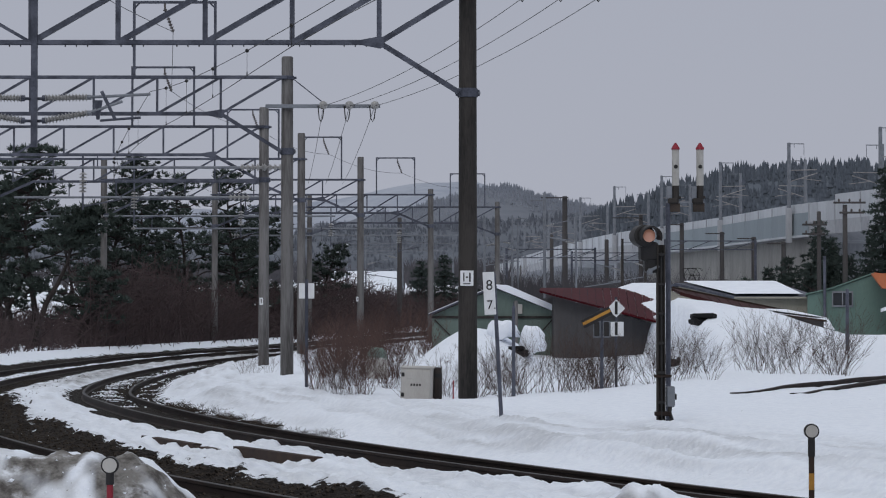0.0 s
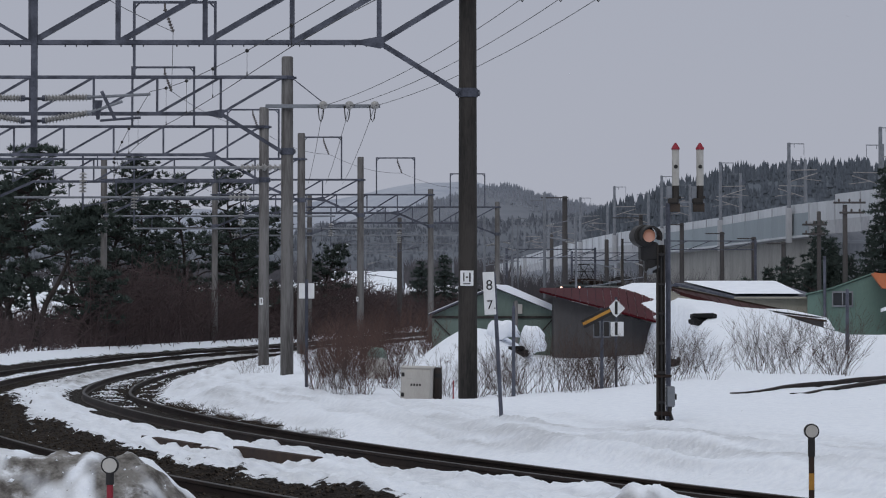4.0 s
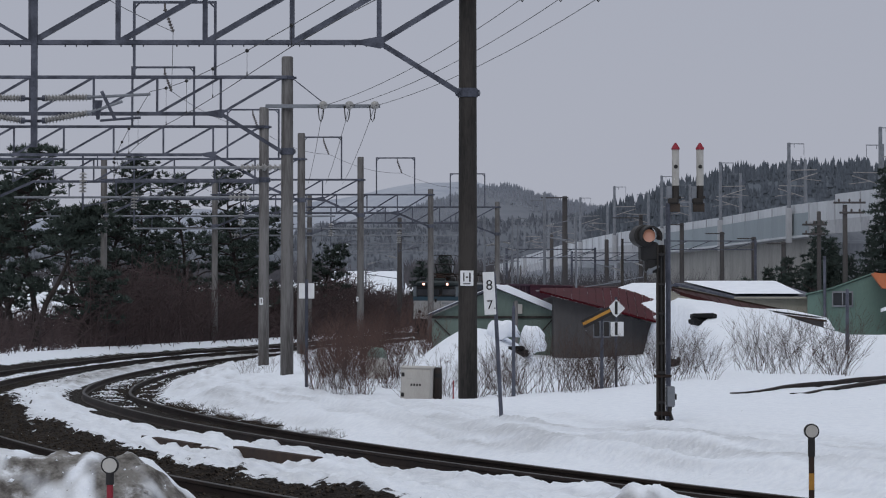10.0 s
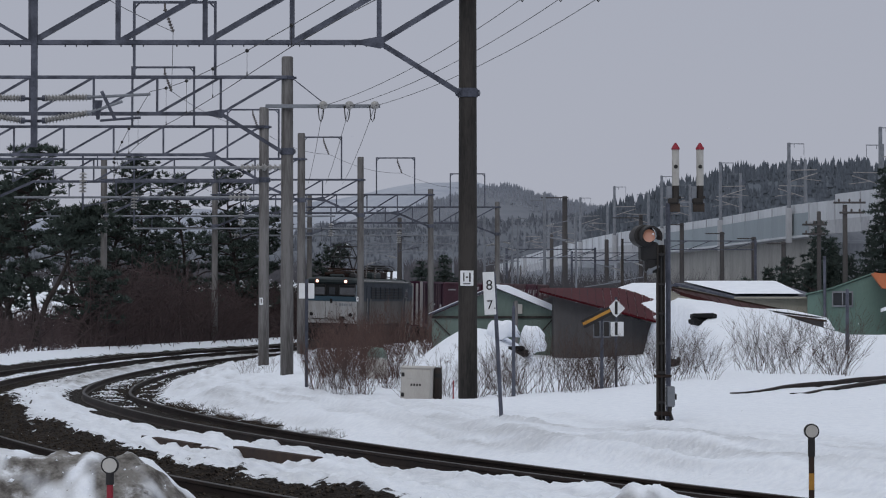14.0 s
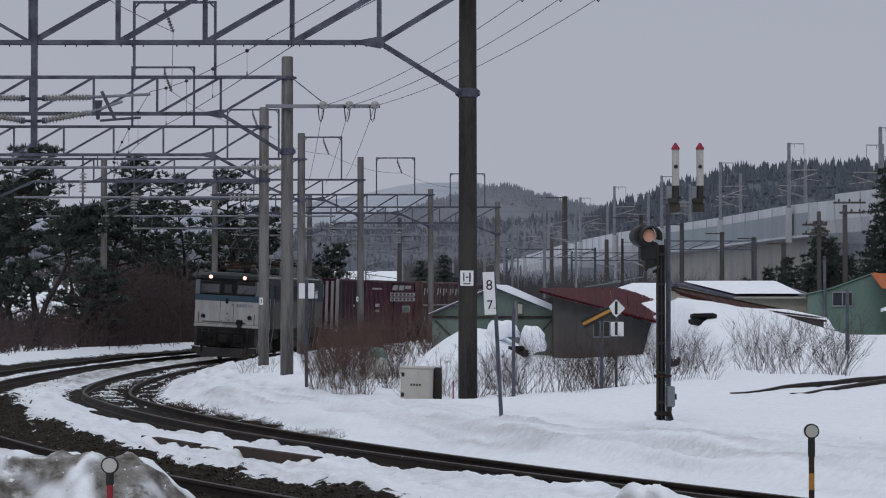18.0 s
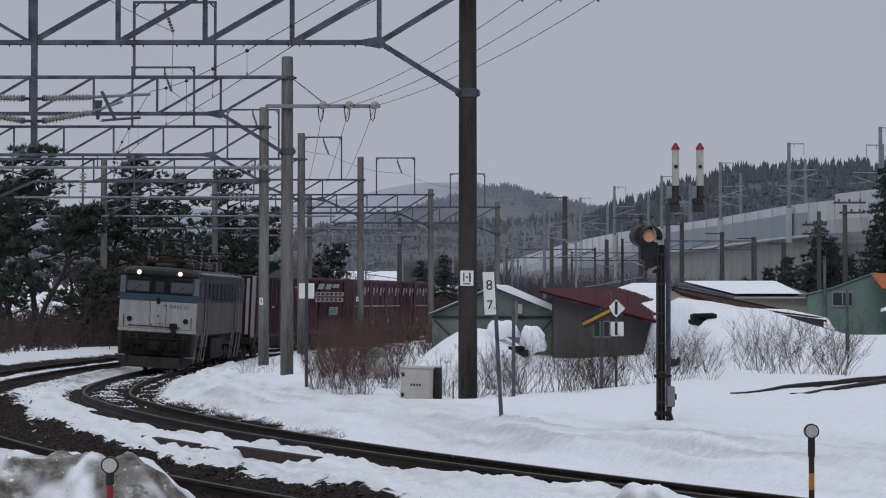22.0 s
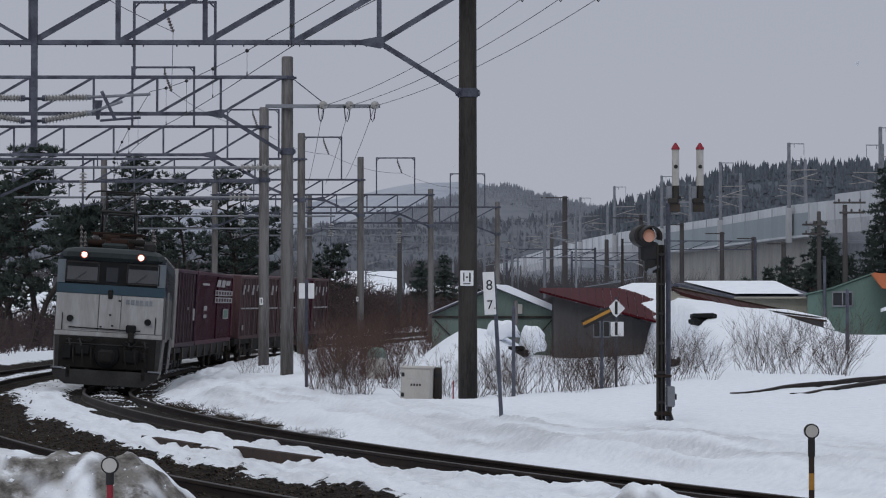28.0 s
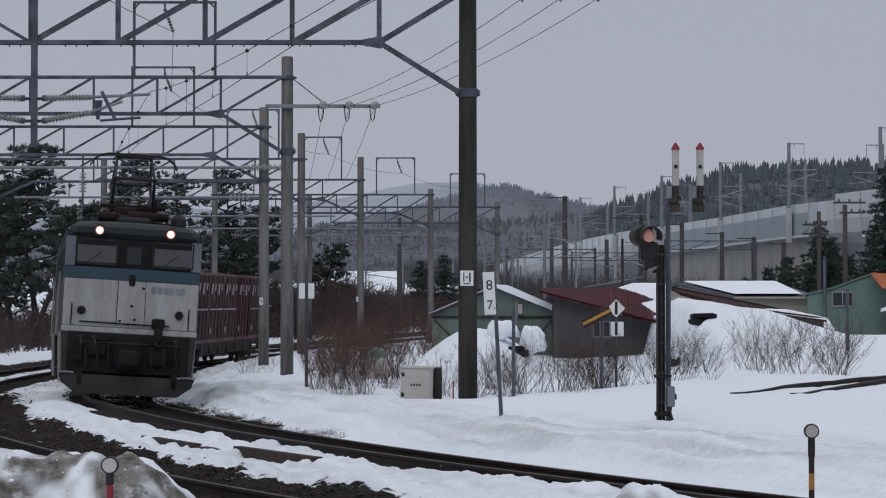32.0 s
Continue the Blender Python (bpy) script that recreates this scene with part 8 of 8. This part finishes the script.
def build_track_snow():
    """Small clumps of old snow lying among the ballast of the curve."""
    rng = random.Random(31)
    ico = [Vector(v).normalized() for v in ((1, 0, 0.6), (-0.5, 0.87, 0.6), (-0.5, -0.87, 0.6), (-1, 0, -0.6), (0.5, -0.87, -0.6), (0.5, 0.87, -0.6), (0, 0, 1.1), (0, 0, -1.1))]
    fs = [(0, 1, 6), (1, 2, 6), (2, 0, 6), (0, 5, 1), (1, 3, 2), (2, 4, 0), (1, 5, 3), (2, 3, 4), (0, 4, 5), (5, 7, 3), (3, 7, 4), (4, 7, 5)]
    for name, label, material, n in (("snow_clumps", "small clumps of snow among the sleepers", M_SNOW, 1300), ("ballast_clods", "dark clods of ballast poking out of snow", M_STONE, 420)):
        xs, ys, rs = [], [], []
        while len(xs) < n:
            s = rng.uniform(1, 52)
            if material is M_SNOW:
                u = rng.gauss(-0.05, 0.26) if rng.random() < 0.7 else rng.uniform(0.72, 1.35)
                if 0.44 < abs(u) < 0.70 or value_noise(np.array([s * 0.8]), np.array([u * 3.0 + 50]), 44)[0] < -0.05:
                    continue
                r = rng.uniform(0.010, 0.034)
            else:
                s -= 14
                u = rng.uniform(second_offset(s) + 1.3, second_offset(s) + 2.4)
                if value_noise(np.array([s * 0.5 + 90]), np.array([u * 2.0 + 50]), 45)[0] < 0.25:
                    continue
                r = rng.uniform(0.008, 0.026)
            p, _ = line_at(s, u)
            xs.append(p.x)
            ys.append(p.y)
            rs.append(r)
        g = Geo()
        for x, y, z, r in zip(xs, ys, ground_zs(xs, ys), rs):
            i = len(g.v)
            g.v += [(x + v.x * r * rng.uniform(0.8, 1.8), y + v.y * r * rng.uniform(0.8, 1.8), z + v.z * r * rng.uniform(0.5, 1.0)) for v in ico]
            g.f += [tuple(i + j for j in f_) for f_ in fs]
        tagged(part(name, g, material, smooth=False), label, "snow" if material is M_SNOW else "gravel", kind="stuff")


build_track_snow()


def build_covered_heap():
    """A pale rounded heap under a faded green cover, among the bushes."""
    x, y = -1.56, 62.0
    ob = thing("covered_heap", "pale rounded heap with a faded green cover among bushes", "heap", pose(x, y, ground_z(x, y) - 0.1))
    rng = random.Random(71)
    g = Geo().lathe([(0.24, 0.0), (0.27, 0.2), (0.26, 0.5), (0.21, 0.68)], (0, 0, 0), "z", 12)
    g.v = [(a * rng.uniform(0.9, 1.1), b_ * rng.uniform(0.9, 1.1), c) for a, b_, c in g.v]
    part("body", g, M_BOX, ob, "dull pale side")
    g = Geo().lathe([(0.25, 0.58), (0.22, 0.72), (0.12, 0.80), (0.02, 0.82)], (0, 0, 0), "z", 12)
    g.v = [(a * rng.uniform(0.92, 1.08), b_, c + rng.uniform(-0.03, 0.03)) for a, b_, c in g.v]
    part("cover", g, M_GREEN, ob, "faded green cover")


build_covered_heap()


def far_gantry(x0, x1, y, z, label, paint):
    """A light portal in the distant yard: two masts and a thin lattice beam."""
    ob = thing("yard_gantry", label, "gantry", pose(0, y, 0), "distant gantries")
    zg = 0.5
    for x in (x0, x1):
        part("mast", Geo().tube((x, 0, zg), (x, 0, z + 0.9), 0.13, 0.11, 8), paint, ob)
    for dz in (0.0, 0.75):
        part("chord", Geo().bar((x0, 0, z + dz), (x1, 0, z + dz), 0.09), paint, ob)
    n = max(3, int((x1 - x0) / 1.6))
    for k in range(n):
        xa, xb = x0 + (x1 - x0) * k / n, x0 + (x1 - x0) * (k + 1) / n
        part("brace", Geo().bar((xa, 0, z), (xb, 0, z + 0.75), 0.06), paint, ob)


far_gantry(-13.0, -4.6, 300, 8.9, "pale distant yard gantry over snow", M_STEEL_L)
far_gantry(-9.5, 1.0, 260, 8.2, "pale distant yard gantry over snow", M_STEEL_L)
far_gantry(5.6, 13.4, 232, 6.9, "grey distant gantry beside the elevated line", M_STEEL)
far_gantry(19.5, 27.4, 231, 7.6, "grey distant gantry beside the elevated line", M_STEEL)
far_gantry(12.8, 19.6, 262, 7.3, "grey distant gantry beside the elevated line", M_STEEL)


# ------------------------------------------------------------------ falling snow
FLAKES = []


def build_flakes():
    """Single drifting flakes of wet snow; each falls slowly past the camera's view."""
    rng = random.Random(77)
    kinds = []
    for k in range(3):
        g = Geo()
        for _ in range(4):
            p = Vector((rng.gauss(0, 0.4), rng.gauss(0, 0.4), rng.gauss(0, 0.4)))
            g.lathe([(0.15, -0.55), (0.55, -0.2), (0.6, 0.2), (0.15, 0.5)], tuple(p), "z", 6)
        kinds.append(fix(g.mesh("snowflake", M_SNOW)))
    for i in range(45):
        y = rng.uniform(9, 48)
        t = rng.uniform(-1, 33)
        x, z = rng.uniform(-0.17, 0.17) * y, EYE[2] + rng.uniform(-0.05, 0.115) * y
        ob = new("snowflake", rng.choice(kinds))
        s = rng.uniform(0.0035, 0.0075)
        ob.scale = (s, s, s)
        tagged(ob, "small white wet snowflake drifting down", "snowflake", "falling snowflakes")
        FLAKES.append((ob, x, y, z, t, rng.uniform(0.7, 1.2), rng.uniform(-0.5, 0.2)))


build_flakes()

# ------------------------------------------------------------------ what moves: the train runs in along the curve and slows
RUN_T = [0.0, 3.0, 5.5, 6.0, 12.0, 13.0, 14.0, 17.0, 18.0, 19.0, 20.0, 21.0, 22.0, 23.0, 24.0, 25.5, 28.0, 29.5, 31.0, 32.0]
RUN_S = [168.0, 149.66, 135.46, 132.68, 90.2, 83.21, 76.83, 60.79, 55.81, 51.51, 47.27, 42.83, 38.32, 33.85, 29.82, 24.47, 13.89, 8.0, 3.07, 0.0]


def run_at(t):
    """Where the train's front is at t: a smooth curve through the fitted times."""
    i = max(0, min(len(RUN_T) - 2, int(np.searchsorted(RUN_T, t) - 1)))
    sl = []
    for j in (i, i + 1):
        a, b_ = max(j - 1, 0), min(j + 1, len(RUN_T) - 1)
        sl.append((RUN_S[b_] - RUN_S[a]) / (RUN_T[b_] - RUN_T[a]))
    d = RUN_T[i + 1] - RUN_T[i]
    w = (t - RUN_T[i]) / d
    return ((2 * w ** 3 - 3 * w ** 2 + 1) * RUN_S[i] + (w ** 3 - 2 * w ** 2 + w) * d * sl[0] + (3 * w ** 2 - 2 * w ** 3) * RUN_S[i + 1] + (w ** 3 - w ** 2) * d * sl[1])


def vehicle_pose(front, start, b0, b1, along):
    """A vehicle stands with both bogies on the track."""
    p, _ = line_at(front + start + b0)
    q, _ = line_at(front + start + b1)
    d = (q - p).normalized()
    h = math.atan2(d.x, d.y)
    c = float(np.interp(front + start + (b0 + b1) / 2, LS, LCANT))
    o = p + d * (along - b0)
    return Matrix.Translation(o) @ Euler((math.asin(d.z), c, -h), "XYZ").to_matrix().to_4x4()


def motions():
    times = [i * 0.4 for i in range(81)]
    for ob, start, b0, b1, along in TRAIN:
        rows = []
        for t in times:
            m = vehicle_pose(run_at(t), start, b0, b1, along)
            rows.append((t, m @ Matrix.Translation((0, 0, 1.0)) if along else m))
        walk(ob, rows)
    for ob, x, y, z, t0, fall, drift in FLAKES:
        rows = []
        for k in range(17):
            t = k * 2.0
            rows.append((t, pose(x + drift * (t - t0), y, max(z - fall * (t - t0), 0.05), 0, 0, 20 * k)))
        walk(ob, rows)
    steps = [i / 15 for i in range(481)]
    turns = [(run_at(0.0) - run_at(t)) / 0.43 for t in steps]
    for w in WHEELS:
        x, y, z = w.location
        walk(w, [(t, Matrix.Translation((x, y, z)) @ Matrix.Rotation(a, 4, "X")) for t, a in zip(steps, turns)])


motions()
